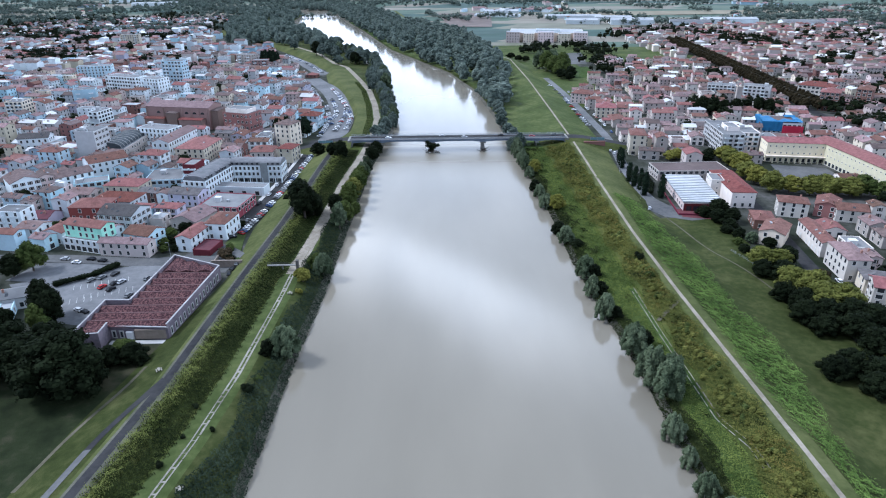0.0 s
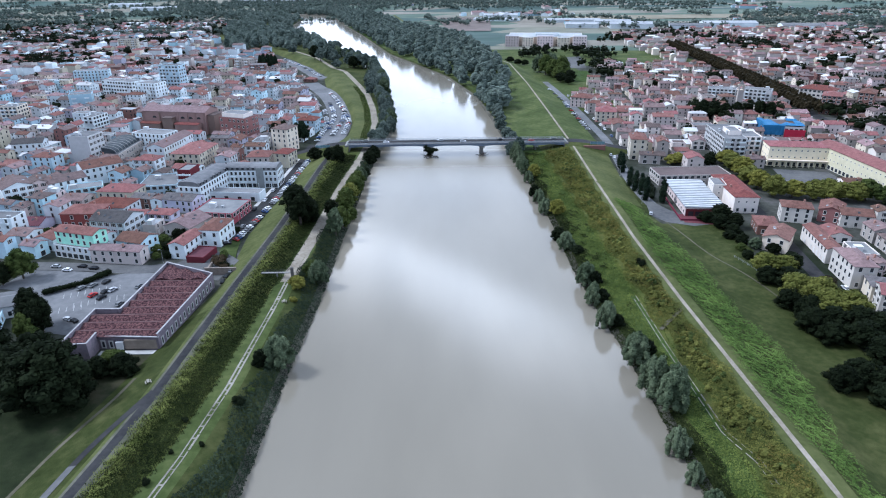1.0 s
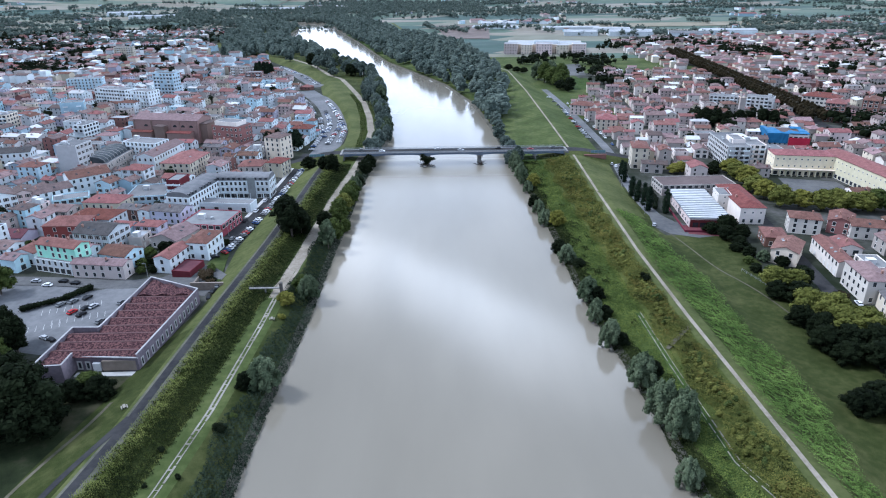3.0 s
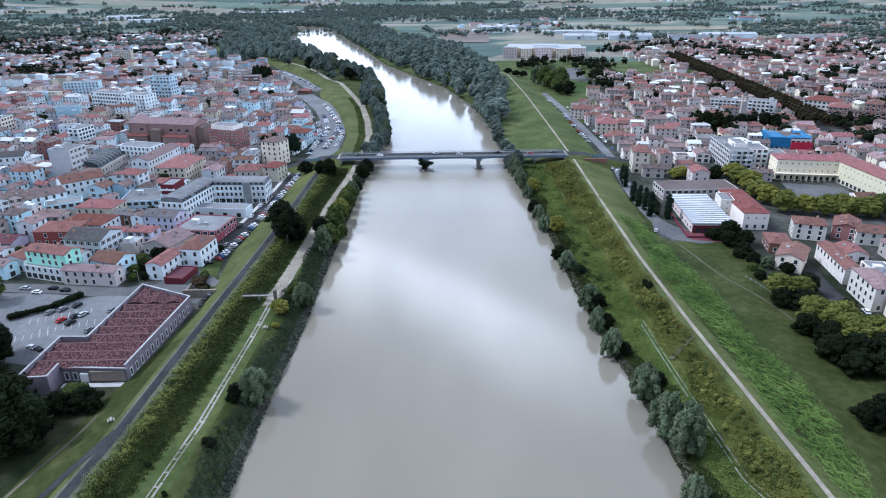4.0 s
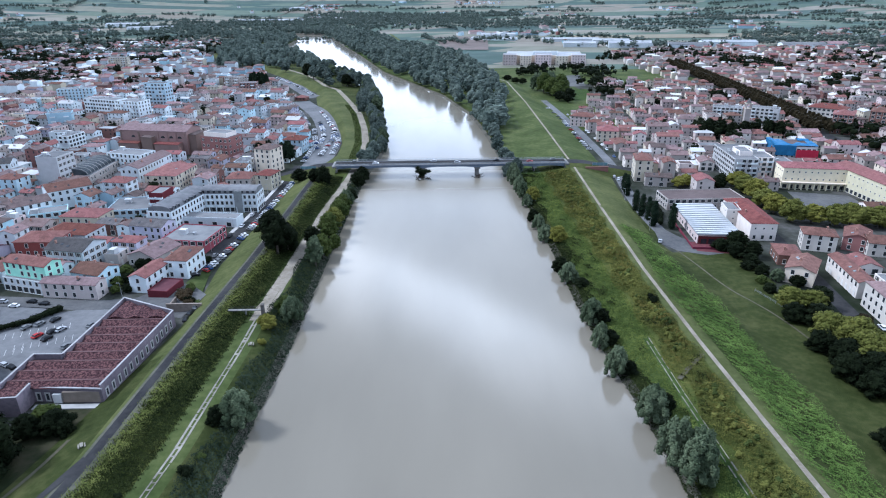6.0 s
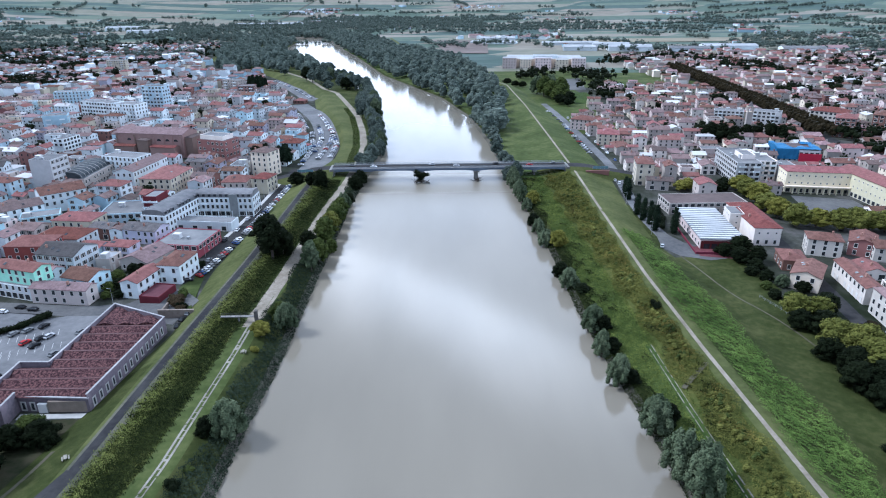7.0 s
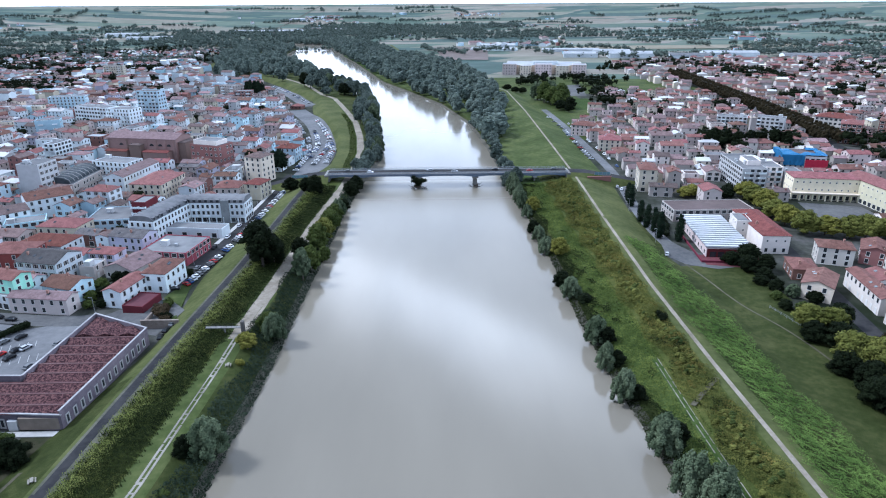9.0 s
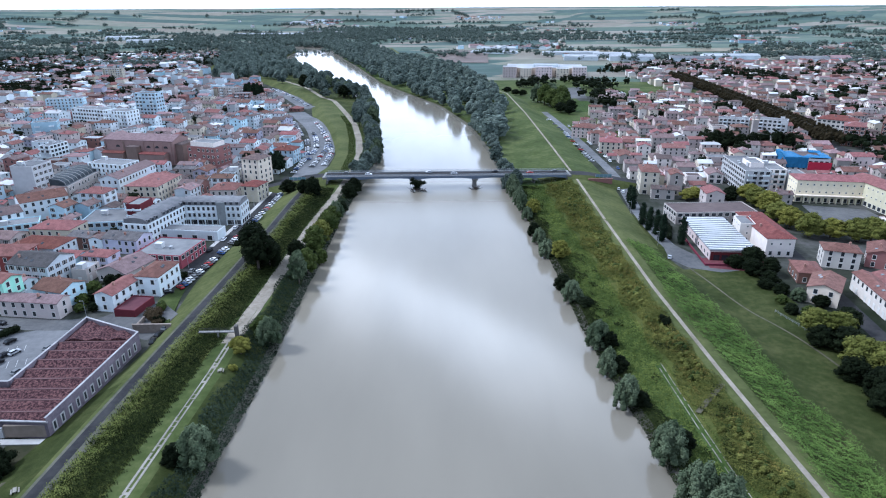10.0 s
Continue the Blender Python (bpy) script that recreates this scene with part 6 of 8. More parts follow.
def clumps_of(rng, kind, h, r):
    """Clumps of a crown of height h and half width r standing on z = 0."""
    out = []
    if kind == "column":
        for i in range(9):
            f = i / 8
            out.append(((rng.normal() * 0.12 * r, rng.normal() * 0.12 * r, h * (0.10 + 0.84 * f)), r * (0.62 + 0.5 * math.sin(math.pi * (0.18 + 0.72 * f)) - 0.25 * f)))
        return out
    if kind == "bush":
        for i in range(7):
            a, q = rng.uniform(0, 6.28), r * math.sqrt(rng.uniform(0, 1)) * 0.7
            out.append(((q * math.cos(a), q * math.sin(a), h * rng.uniform(0.25, 0.55)), r * rng.uniform(0.38, 0.58)))
        return out
    if kind == "willow":
        # upright lobes crowded into a dome
        for i in range(34):
            f = (i + 0.5) / 34
            wide = math.sin(math.pi * min(1, 0.30 + 0.66 * f)) ** 0.7
            a, q = i * 2.4 + rng.uniform(-0.4, 0.4), r * 0.82 * wide * rng.uniform(0.72, 1.05)
            z = h * (0.12 + 0.72 * f)
            out.append(((q * math.cos(a), q * math.sin(a), z), r * rng.uniform(0.17, 0.27)))
            out.append(((q * 0.9 * math.cos(a), q * 0.9 * math.sin(a), z + 0.22 * r), r * rng.uniform(0.13, 0.20)))
        return out + [((0, 0, h * 0.55), r * 0.60), ((0, 0, h * 0.33), r * 0.64)]
    trunk = 0.10 if kind == "low" else 0.22
    n = 46
    for i in range(n):
        f = (i + 0.5) / n
        z = h * (trunk + (0.93 - trunk) * f)
        wide = math.sin(math.pi * min(1, 0.22 + 0.74 * f)) ** 0.8
        a, q = i * 2.4 + rng.uniform(-0.5, 0.5), r * 0.80 * wide * rng.uniform(0.55, 1.08)
        out.append(((q * math.cos(a), q * math.sin(a), z), r * rng.uniform(0.19, 0.31) * (0.74 + 0.38 * wide)))
    out += [((0, 0, h * 0.58), r * 0.68), ((0, 0, h * 0.38), r * 0.66)]
    return out


def trunk_mesh(name, rng, h, r0):
    bm = bmesh.new()

    def limb(p, q, a, b):
        axis = Vector(q) - Vector(p)
        turn = axis.to_track_quat("Z", "Y").to_matrix().to_4x4()
        bmesh.ops.create_cone(bm, cap_ends=False, segments=6, radius1=a, radius2=b, depth=axis.length, matrix=Matrix.Translation((Vector(p) + Vector(q)) / 2) @ turn)
    limb((0, 0, -0.8), (0.1, 0.05, h * 0.45), r0, r0 * 0.6)
    limb((0.1, 0.05, h * 0.45), (0, 0, h * 0.8), r0 * 0.6, r0 * 0.15)
    for i in range(5):
        a = i * 1.3 + rng.uniform(0, 0.6)
        z = h * (0.25 + 0.07 * i)
        limb((0, 0, z), (math.cos(a) * h * 0.22, math.sin(a) * h * 0.22, z + h * 0.22), r0 * 0.4, r0 * 0.1)
    me = bpy.data.meshes.new(name)
    bm.to_mesh(me)
    bm.free()
    me.materials.append(M_BARK)
    return me


TREE_MESH = {}


def tree_meshes(kind, leaf, v):
    """Crown and trunk of unit form: 10 m high, 4 m half width (columns 1.6 m, bushes 2.6 m by 3 m high)."""
    key = (kind, leaf, v)
    if key not in TREE_MESH:
        rng = np.random.default_rng(hash_of(key))
        h, r, per, size = {"column": (10, 1.5, 110, 0.22), "bush": (3.0, 2.6, 50, 0.26), "tall": (10, 3.2, 66, 0.26), "low": (10, 4.6, 48, 0.28), "willow": (10, 4.0, 90, 0.21)}.get(kind, (10, 4.0, 56, 0.27))
        cl = clumps_of(rng, kind, h, r)
        crown = np.concatenate([sprays(rng, cl, per * (1.6 if kind in ("bush", "column") else 1.15), size, 1.45 if kind == "willow" else 1.05), core(cl, 0.78, 1.0)])
        TREE_MESH[key] = (quad_mesh("crown", crown, [LEAF[leaf]]), trunk_mesh("trunk", rng, h, 0.28 if kind != "bush" else 0.10))
    return TREE_MESH[key]


def hash_of(key):
    return sum(ord(c) * (i + 7) for i, c in enumerate("".join(map(str, key)))) % 100000


LEAF_WORD = {"olive": "olive green", "dark": "dark green", "green": "green", "willow": "grey-green", "yellow": "yellowing", "rust": "rusty brown", "brown": "brownish", "cypress": "very dark green", "wood": "dull green"}


def tree(x, y, h, r, kind="round", leaf="green", v=0, rot=None, z=None, label="", group="", name=None):
    if leaf == "willow" and kind == "round":
        kind = "willow"
    if "bank" in group:
        h, r = h * 1.18, r * (1.0 if x > 0 and leaf == "willow" else 1.12)
        if x > 0 and y < 440:
            x -= 2.2
    crown, trunk = tree_meshes(kind, leaf, v)
    base_h, base_r = (3.0, 2.6) if kind == "bush" else (10.0, 1.5 if kind == "column" else 3.2 if kind == "tall" else 4.6 if kind == "low" else 4.0)
    name = name or {"bush": "bush", "column": "cypress"}.get(kind, "tree")
    root = new(name)
    gz = height(x, y) if z is None else z
    root.matrix_world = pose(x, y, gz - 0.1, 0, 0, (x * 37 + y * 91) % 360 if rot is None else rot) @ Matrix.Diagonal((r / base_r, r / base_r, h / base_h, 1))
    part("crown", crown, None, root)
    part("trunk", trunk, None, root)
    words = {"bush": "%s bush on the grassy bank", "column": "slender %s cypress tree"}.get(kind, "%s leafy tree with an uneven full crown")
    tagged(root, label or words % LEAF_WORD[leaf], "bush" if kind == "bush" else "tree", group)
    take(x, y, r * 1.3, r * 1.3, 0)
    return root


# trees along the right bank's water
# low dark trees right of the willows are added in place of their cast shadows
for i, (x, y, h, r, kind, leaf) in enumerate((
        (66.5, 233, 9.0, 5.0, "round", "willow"), (69.5, 231, 5.2, 3.1, "low", "dark"), (65.6, 217, 9.0, 3.6, "round", "willow"), (69.0, 217, 4.9, 3.0, "low", "dark"),
        (66.5, 200, 10.0, 4.2, "round", "willow"), (70.5, 199, 3.8, 2.8, "low", "dark"), (70.0, 176, 10.5, 5.4, "round", "willow"), (74.0, 178, 5.2, 3.4, "low", "dark"),
        (70.5, 159, 12.5, 5.4, "round", "willow"), (73.0, 151, 11.5, 5.6, "round", "willow"), (75.5, 156, 10.0, 4.6, "round", "willow"), (69.0, 134, 8.5, 3.7, "round", "willow"),
        (69.5, 123.5, 6.5, 2.7, "round", "willow"), (70.0, 113, 7.0, 3.5, "round", "willow"), (72.0, 103, 8.0, 4.5, "round", "willow"), (71.5, 90, 9.0, 4.5, "round", "willow"),
        (65.5, 269, 8.0, 4.6, "round", "willow"), (69.5, 262, 3.1, 3.1, "low", "dark"), (64.5, 282, 6.0, 3.5, "low", "dark"), (64.0, 318, 8.0, 4.6, "round", "willow"), (69.5, 312, 7.0, 4.2, "low", "yellow"),
        (63.5, 335, 7.5, 4.0, "round", "willow"), (63.0, 348, 6.0, 3.5, "low", "dark"), (67.0, 376, 7.5, 4.0, "round", "yellow"), (63.0, 371, 7.0, 3.6, "round", "willow"), (62.5, 386, 9.0, 4.2, "round", "willow"),
        (62.0, 397, 10.0, 4.4, "round", "willow"), (61.5, 410, 11.0, 4.6, "round", "willow"), (61.0, 420, 11.5, 4.6, "round", "willow"), (64.5, 428, 11.0, 4.4, "round", "wood"), (59.5, 430, 10, 4.2, "round", "wood"),
        (60.5, 452, 9.5, 4.4, "round", "wood"), (58.5, 472, 9, 4.2, "round", "wood"), (57.0, 500, 9.5, 4.4, "round", "wood"), (58.5, 520, 10, 4.8, "round", "wood"), (58.0, 541, 12, 5.2, "round", "wood"))):
    tree(x, y, h, r, kind, leaf, i % 3, group="trees along the right bank")

# trees along the left bank's water
for i, (x, y, h, r, kind, leaf) in enumerate((
        (-49.5, 177, 10.0, 5.2, "round", "willow"), (-54.5, 176, 5.0, 3.2, "low", "dark"), (-46.0, 237, 9.5, 4.2, "round", "willow"), (-49.5, 243, 6.0, 3.6, "low", "green"), (-53.0, 228.5, 5.5, 3.2, "round", "yellow"),
        (-45.5, 287, 13.0, 3.9, "tall", "willow"), (-44.0, 298, 10.5, 4.4, "round", "green"), (-49.5, 305, 9.5, 4.2, "round", "dark"), (-44.5, 322, 11.5, 5.4, "round", "green"), (-43.5, 335, 10.5, 5.0, "round", "olive"),
        (-43.0, 350, 10, 5.0, "round", "green"), (-42.5, 362, 9.5, 4.6, "round", "green"), (-42.0, 374, 9.0, 4.4, "round", "willow"), (-40.5, 386, 6.0, 3.2, "low", "dark"), (-40.5, 312, 7, 3, "round", "green"),
        (-64.0, 296, 16.5, 7.4, "tall", "dark"), (-67.0, 304, 15.5, 7.6, "round", "dark"), (-60.5, 301, 11.5, 5.2, "low", "dark"), (-67, 309, 10.0, 5.2, "round", "green"), (-60.0, 408, 9.5, 5.0, "low", "dark"), (-66.0, 413, 7.0, 4.5, "low", "dark"), (-78.0, 424, 7.0, 5.0, "low", "dark"),
        (-40.0, 415, 7.5, 5.0, "low", "dark"), (-38.0, 428, 8.0, 5.2, "low", "dark"), (-37.5, 456, 9.0, 5.0, "round", "wood"), (-36.5, 468, 9.5, 5.0, "round", "wood"))):
    tree(x, y, h, r, kind, leaf, i % 3, group="trees along the left bank")
rng_b = random.Random(8)
for i in range(78):
    y = 462 + i * 7.8 + rng_b.uniform(-3, 3)
    x = float(SHORE_L(y)) - rng_b.choice((1.5, 3.5, 6, 8 if y < 640 else 15))
    if y > 640 and rng_b.random() < 0.22:
        continue
    tall_by = rng_b.uniform(8, 13) if y < 640 else rng_b.uniform(10, 17)
    tree(x, y, tall_by, tall_by * rng_b.uniform(0.36, 0.46), rng_b.choice(("round", "round", "low")), rng_b.choice(("wood", "wood", "willow")), i % 3, group="trees along the left bank")

for i, (x, y, h, r, leaf) in enumerate(((-218, 853, 21, 4.6, "cypress"), (-213, 851, 23, 4.8, "cypress"), (-208, 853, 22, 4.6, "cypress"), (-203, 851, 22, 4.6, "cypress"), (-199, 853, 20, 4.4, "cypress"), (-281, 1008, 9, 6, "dark"), (-271, 1006, 9, 6, "dark"),
                                        (-232, 1055, 17, 9, "wood"), (-204, 992, 14, 8, "wood"), (-118, 840, 12, 7, "wood"), (-160, 925, 20, 9, "dark"), (-150, 912, 19, 8, "wood"), (-136, 903, 22, 9, "wood"), (-128, 896, 18, 8, "wood"), (-105, 862, 19, 8, "wood"), (-98, 850, 16, 8, "dark"))):
    tree(x, y, h, r, "tall" if leaf == "cypress" else "round", leaf, i % 3, group="big trees by the river bend")

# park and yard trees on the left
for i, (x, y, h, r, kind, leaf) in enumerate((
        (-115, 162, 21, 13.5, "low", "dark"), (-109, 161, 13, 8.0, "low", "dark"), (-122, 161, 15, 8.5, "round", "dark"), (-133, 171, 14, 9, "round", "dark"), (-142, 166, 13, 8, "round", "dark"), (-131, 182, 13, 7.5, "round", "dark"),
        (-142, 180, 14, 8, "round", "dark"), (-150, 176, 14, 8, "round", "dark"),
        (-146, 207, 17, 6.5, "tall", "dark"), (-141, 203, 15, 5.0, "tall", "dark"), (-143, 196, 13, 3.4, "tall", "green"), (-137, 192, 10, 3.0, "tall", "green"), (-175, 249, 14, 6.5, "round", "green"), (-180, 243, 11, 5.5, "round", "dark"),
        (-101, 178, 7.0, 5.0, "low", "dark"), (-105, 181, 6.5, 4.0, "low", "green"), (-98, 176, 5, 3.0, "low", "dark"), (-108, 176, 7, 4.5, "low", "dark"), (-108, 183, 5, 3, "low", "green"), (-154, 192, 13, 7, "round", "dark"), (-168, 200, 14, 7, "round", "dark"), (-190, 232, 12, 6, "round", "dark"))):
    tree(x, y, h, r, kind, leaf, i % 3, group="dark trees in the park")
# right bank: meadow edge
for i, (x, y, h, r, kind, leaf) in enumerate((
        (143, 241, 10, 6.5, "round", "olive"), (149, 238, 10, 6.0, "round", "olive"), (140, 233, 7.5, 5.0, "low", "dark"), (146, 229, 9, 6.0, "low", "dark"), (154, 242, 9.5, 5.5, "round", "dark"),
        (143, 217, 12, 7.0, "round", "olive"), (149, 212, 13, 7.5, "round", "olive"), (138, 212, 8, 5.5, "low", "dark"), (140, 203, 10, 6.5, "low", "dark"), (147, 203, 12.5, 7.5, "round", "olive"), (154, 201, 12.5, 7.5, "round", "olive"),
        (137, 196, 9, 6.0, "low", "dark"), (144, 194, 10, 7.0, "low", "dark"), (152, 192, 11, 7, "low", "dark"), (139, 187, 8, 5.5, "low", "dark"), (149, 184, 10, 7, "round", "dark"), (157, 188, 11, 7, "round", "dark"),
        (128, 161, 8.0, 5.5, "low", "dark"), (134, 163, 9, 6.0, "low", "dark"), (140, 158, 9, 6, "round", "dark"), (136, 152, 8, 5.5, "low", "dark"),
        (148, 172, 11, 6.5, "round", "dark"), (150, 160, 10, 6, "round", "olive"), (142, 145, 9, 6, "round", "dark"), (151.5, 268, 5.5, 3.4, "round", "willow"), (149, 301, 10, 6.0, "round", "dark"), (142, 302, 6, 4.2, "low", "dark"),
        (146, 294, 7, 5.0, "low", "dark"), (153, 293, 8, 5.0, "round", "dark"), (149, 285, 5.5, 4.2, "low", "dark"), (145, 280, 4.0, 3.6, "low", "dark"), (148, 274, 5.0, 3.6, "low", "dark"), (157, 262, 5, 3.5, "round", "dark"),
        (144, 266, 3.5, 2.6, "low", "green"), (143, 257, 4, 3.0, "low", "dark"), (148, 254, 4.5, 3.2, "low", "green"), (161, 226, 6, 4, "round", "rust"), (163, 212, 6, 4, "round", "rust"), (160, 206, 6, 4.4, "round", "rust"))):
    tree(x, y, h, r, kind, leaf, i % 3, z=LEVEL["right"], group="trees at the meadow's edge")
for i, (x, y, h) in enumerate(((122.8, 388, 13), (119.8, 361, 12), (120.4, 352, 12.5), (121.8, 345, 13), (121.4, 335.5, 14), (129.5, 331, 14), (124.5, 399, 11))):
    tree(x, y, h, 2.1, "column", "cypress", i % 2, z=LEVEL["right"], group="cypress row by the sports hall")
for i, (x, y) in enumerate(((196, 402), (194.5, 390), (195, 378), (194, 365), (193.8, 353), (196, 339), (205.5, 337), (215.5, 333), (222, 331), (229, 331), (236, 329), (243, 330), (251, 324), (259, 320))):
    tree(x, y, 10.5 + (i % 3), 7.6, "round", ("yellow", "olive")[i % 2] if i < 8 else "olive" if i < 11 else "green", i % 3, z=LEVEL["right"], group="row of yellowing trees by the school")
for i, (x, y) in enumerate(((160, 404), (165, 407), (183, 400), (188, 408), (176, 410), (170, 398))):
    tree(x, y, 7.5, 4.8, "round", "yellow" if i in (0, 1) else "dark", i % 3, z=LEVEL["right"], group="garden trees by the sports hall")
for i, (x, y) in enumerate(((232, 540), (238, 548), (245, 540), (250, 532), (256, 528), (262, 536), (284, 540), (290, 534), (-95, 478), (-98, 486), (-101, 480), (-112, 488), (-118, 482))):
    tree(x, y, 15 if x > 0 else 15, 6.0 if x > 0 else 4.5, "tall" if x < 0 else "round", "cypress" if x < 0 and i < 11 else "dark", i % 3, z=LEVEL["right"], group="dark town trees")

for i, (x, y, h, r) in enumerate(((-127, 283, 6, 3.4), (-122, 287, 7, 3.6), (-119, 281, 5, 3.0), (-127, 274, 4.5, 3.0), (-123.5, 276, 5, 3.0), (-120, 268, 3.5, 2.6), (-125, 267, 3.5, 2.4), (-121, 293, 5, 3), (-204, 338, 6, 4), (-214, 341, 6, 4.2), (-231, 340, 7, 4.6),
                                  (-184, 290, 6, 3.5), (-190, 296, 5, 3.2), (-107, 296, 4, 2.2), (-97, 298.5, 3, 2.2))):
    tree(x, y, h, r, "round", "dark" if i % 3 else "green", i % 3, z=0.0, group="garden trees among the houses")

for i, (x, y, h, r, leaf) in enumerate(((138, 815, 22, 11, "willow"), (151, 800, 25, 12, "willow"), (147, 774, 21, 11, "green"), (158, 764, 19, 10, "green"), (142, 792, 24, 11, "green"), (160, 785, 22, 11, "green"), (150, 752, 16, 9, "green"), (162, 742, 13, 8, "dark"), (166, 812, 20, 10, "green"), (150, 735, 11, 7.5, "dark"), (157, 722, 9, 6, "dark"), (120, 880, 8, 6, "dark"), (112, 905, 8, 7, "dark"), (128, 872, 8, 6, "dark"))):
    tree(x, y, h, r, "round", leaf, i % 3, z=LEVEL["right"], group="big trees on the green foreland")

# small bushes on the berm
for i, (x, y, r, leaf) in enumerate(((-56.5, 155, 2.3, "dark"), (-69.4, 146.5, 1.2, "dark"), (-61.6, 137, 1.0, "dark"), (-71, 123, 1.3, "dark"), (-68.5, 134, 0.9, "dark"), (-55, 162, 1.6, "green"), (-92.5, 258, 3.4, "brown"), (-95.5, 262, 3.2, "brown"), (-90, 254, 2.6, "brown"),
                                     (-93.5, 268, 3.0, "green"), (-90.5, 256, 2.6, "dark"), (88.5, 240, 2.6, "dark"), (-53, 219, 1.6, "yellow"))):
    tree(x, y, r * 1.3, r, "bush", leaf, i % 2)


# ---- woods, joined: too many to count ----
def small_crown(rng, kind):
    h, r = (10.0, 4.4)
    cl = [((0, 0, 5.6), 3.3), ((0, 0, 3.0), 3.0)]
    for i in range(9):
        a, f = i * 2.4 + rng.uniform(-0.5, 0.5), (i + 0.5) / 9
        q = r * (0.62 - 0.45 * f * f) * rng.uniform(0.8, 1.15)
        cl.append(((q * math.cos(a), q * math.sin(a), h * (0.28 + 0.58 * f)), r * rng.uniform(0.34, 0.48)))
    return np.concatenate([sprays(rng, cl, 3.6, 0.42, 1.0), core(cl, 0.97, 1.0)])


RNG_W = np.random.default_rng(17)
FAR_CROWNS = []
for i in range(6):
    far_clumps = clumps_of(RNG_W, "round", 10.0, 4.4)[::6] + [((0, 0, 5.2), 3.2)]
    FAR_CROWNS.append(np.concatenate([sprays(RNG_W, far_clumps, 0.8, 0.8), core(far_clumps[1::3] + far_clumps[-1:], 1.02, 0.95)]))
CROWNS = [small_crown(RNG_W, "round" if i % 2 else "low") for i in range(6)]


def wood(name, spots, leaf, label, thin=None):
    """Joined trees at spots of x, y, height, half width."""
    parts = []
    for i, (x, y, h, r) in enumerate(spots):
        q = (FAR_CROWNS if thin else CROWNS)[i % 6]
        a = RNG_W.uniform(0, 6.28)
        c, s = math.cos(a), math.sin(a)
        m = np.array([[c * r / 4.4, -s * r / 4.4, 0], [s * r / 4.4, c * r / 4.4, 0], [0, 0, h / 10]])
        parts.append(q @ m.T + np.array([x, y, height(x, y)]))
    return tagged(new(name, quad_mesh(name, np.concatenate(parts), [LEAF[leaf]])), label, "woods", kind="stuff")


def strewn(n, seed, inside, box_, h0, h1, gap=0.0):
    rng = np.random.default_rng(seed)
    out, cells = [], {}
    for _ in range(n * 12):
        if len(out) >= n:
            break
        x, y = rng.uniform(box_[0], box_[2]), rng.uniform(box_[1], box_[3])
        if not inside(x, y):
            continue
        key = (int(x / max(gap, 1)), int(y / max(gap, 1)))
        if gap and key in cells:
            continue
        cells[key] = 1
        h = rng.uniform(h0, h1)
        out.append((x, y, h, h * rng.uniform(0.36, 0.5)))
    return out


INNER_R = line((548, 66), (570, 74), (620, 78), (700, 88), (760, 92), (850, 88), (940, 78), (1218, 60), (1320, 30), (1400, -20), (1600, -90), (1850, -150), (2100, -290))
INNER_L = line((1000, -190), (1060, -250), (1085, -335), (1200, -362), (1300, -400), (1500, -440), (1690, -450), (1900, -600), (2000, -760))
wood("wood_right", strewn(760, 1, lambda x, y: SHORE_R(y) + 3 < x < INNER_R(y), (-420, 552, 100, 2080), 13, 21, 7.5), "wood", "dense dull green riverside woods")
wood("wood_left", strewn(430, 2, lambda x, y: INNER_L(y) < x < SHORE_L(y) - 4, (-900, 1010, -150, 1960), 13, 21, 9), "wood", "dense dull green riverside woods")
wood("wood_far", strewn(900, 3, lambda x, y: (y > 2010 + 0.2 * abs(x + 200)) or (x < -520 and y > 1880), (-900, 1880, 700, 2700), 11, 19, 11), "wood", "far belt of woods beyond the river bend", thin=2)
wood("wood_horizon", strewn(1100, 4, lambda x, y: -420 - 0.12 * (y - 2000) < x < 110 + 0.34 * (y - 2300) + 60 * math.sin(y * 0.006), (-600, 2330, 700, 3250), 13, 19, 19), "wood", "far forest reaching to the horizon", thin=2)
wood("avenue_trees", [(x, y, 11.5, 4.4) for f in np.linspace(0.1, 1, 62) for s in (-1, 1)
                      for x, y in [(np.interp(f, [0, 0.2, 0.6, 1], [330, 347, 372, 396]) + s * 6, np.interp(f, [0, 0.2, 0.6, 1], [500, 607, 840, 1072]))]],
     "rust", "dark brownish trees lining a straight avenue")


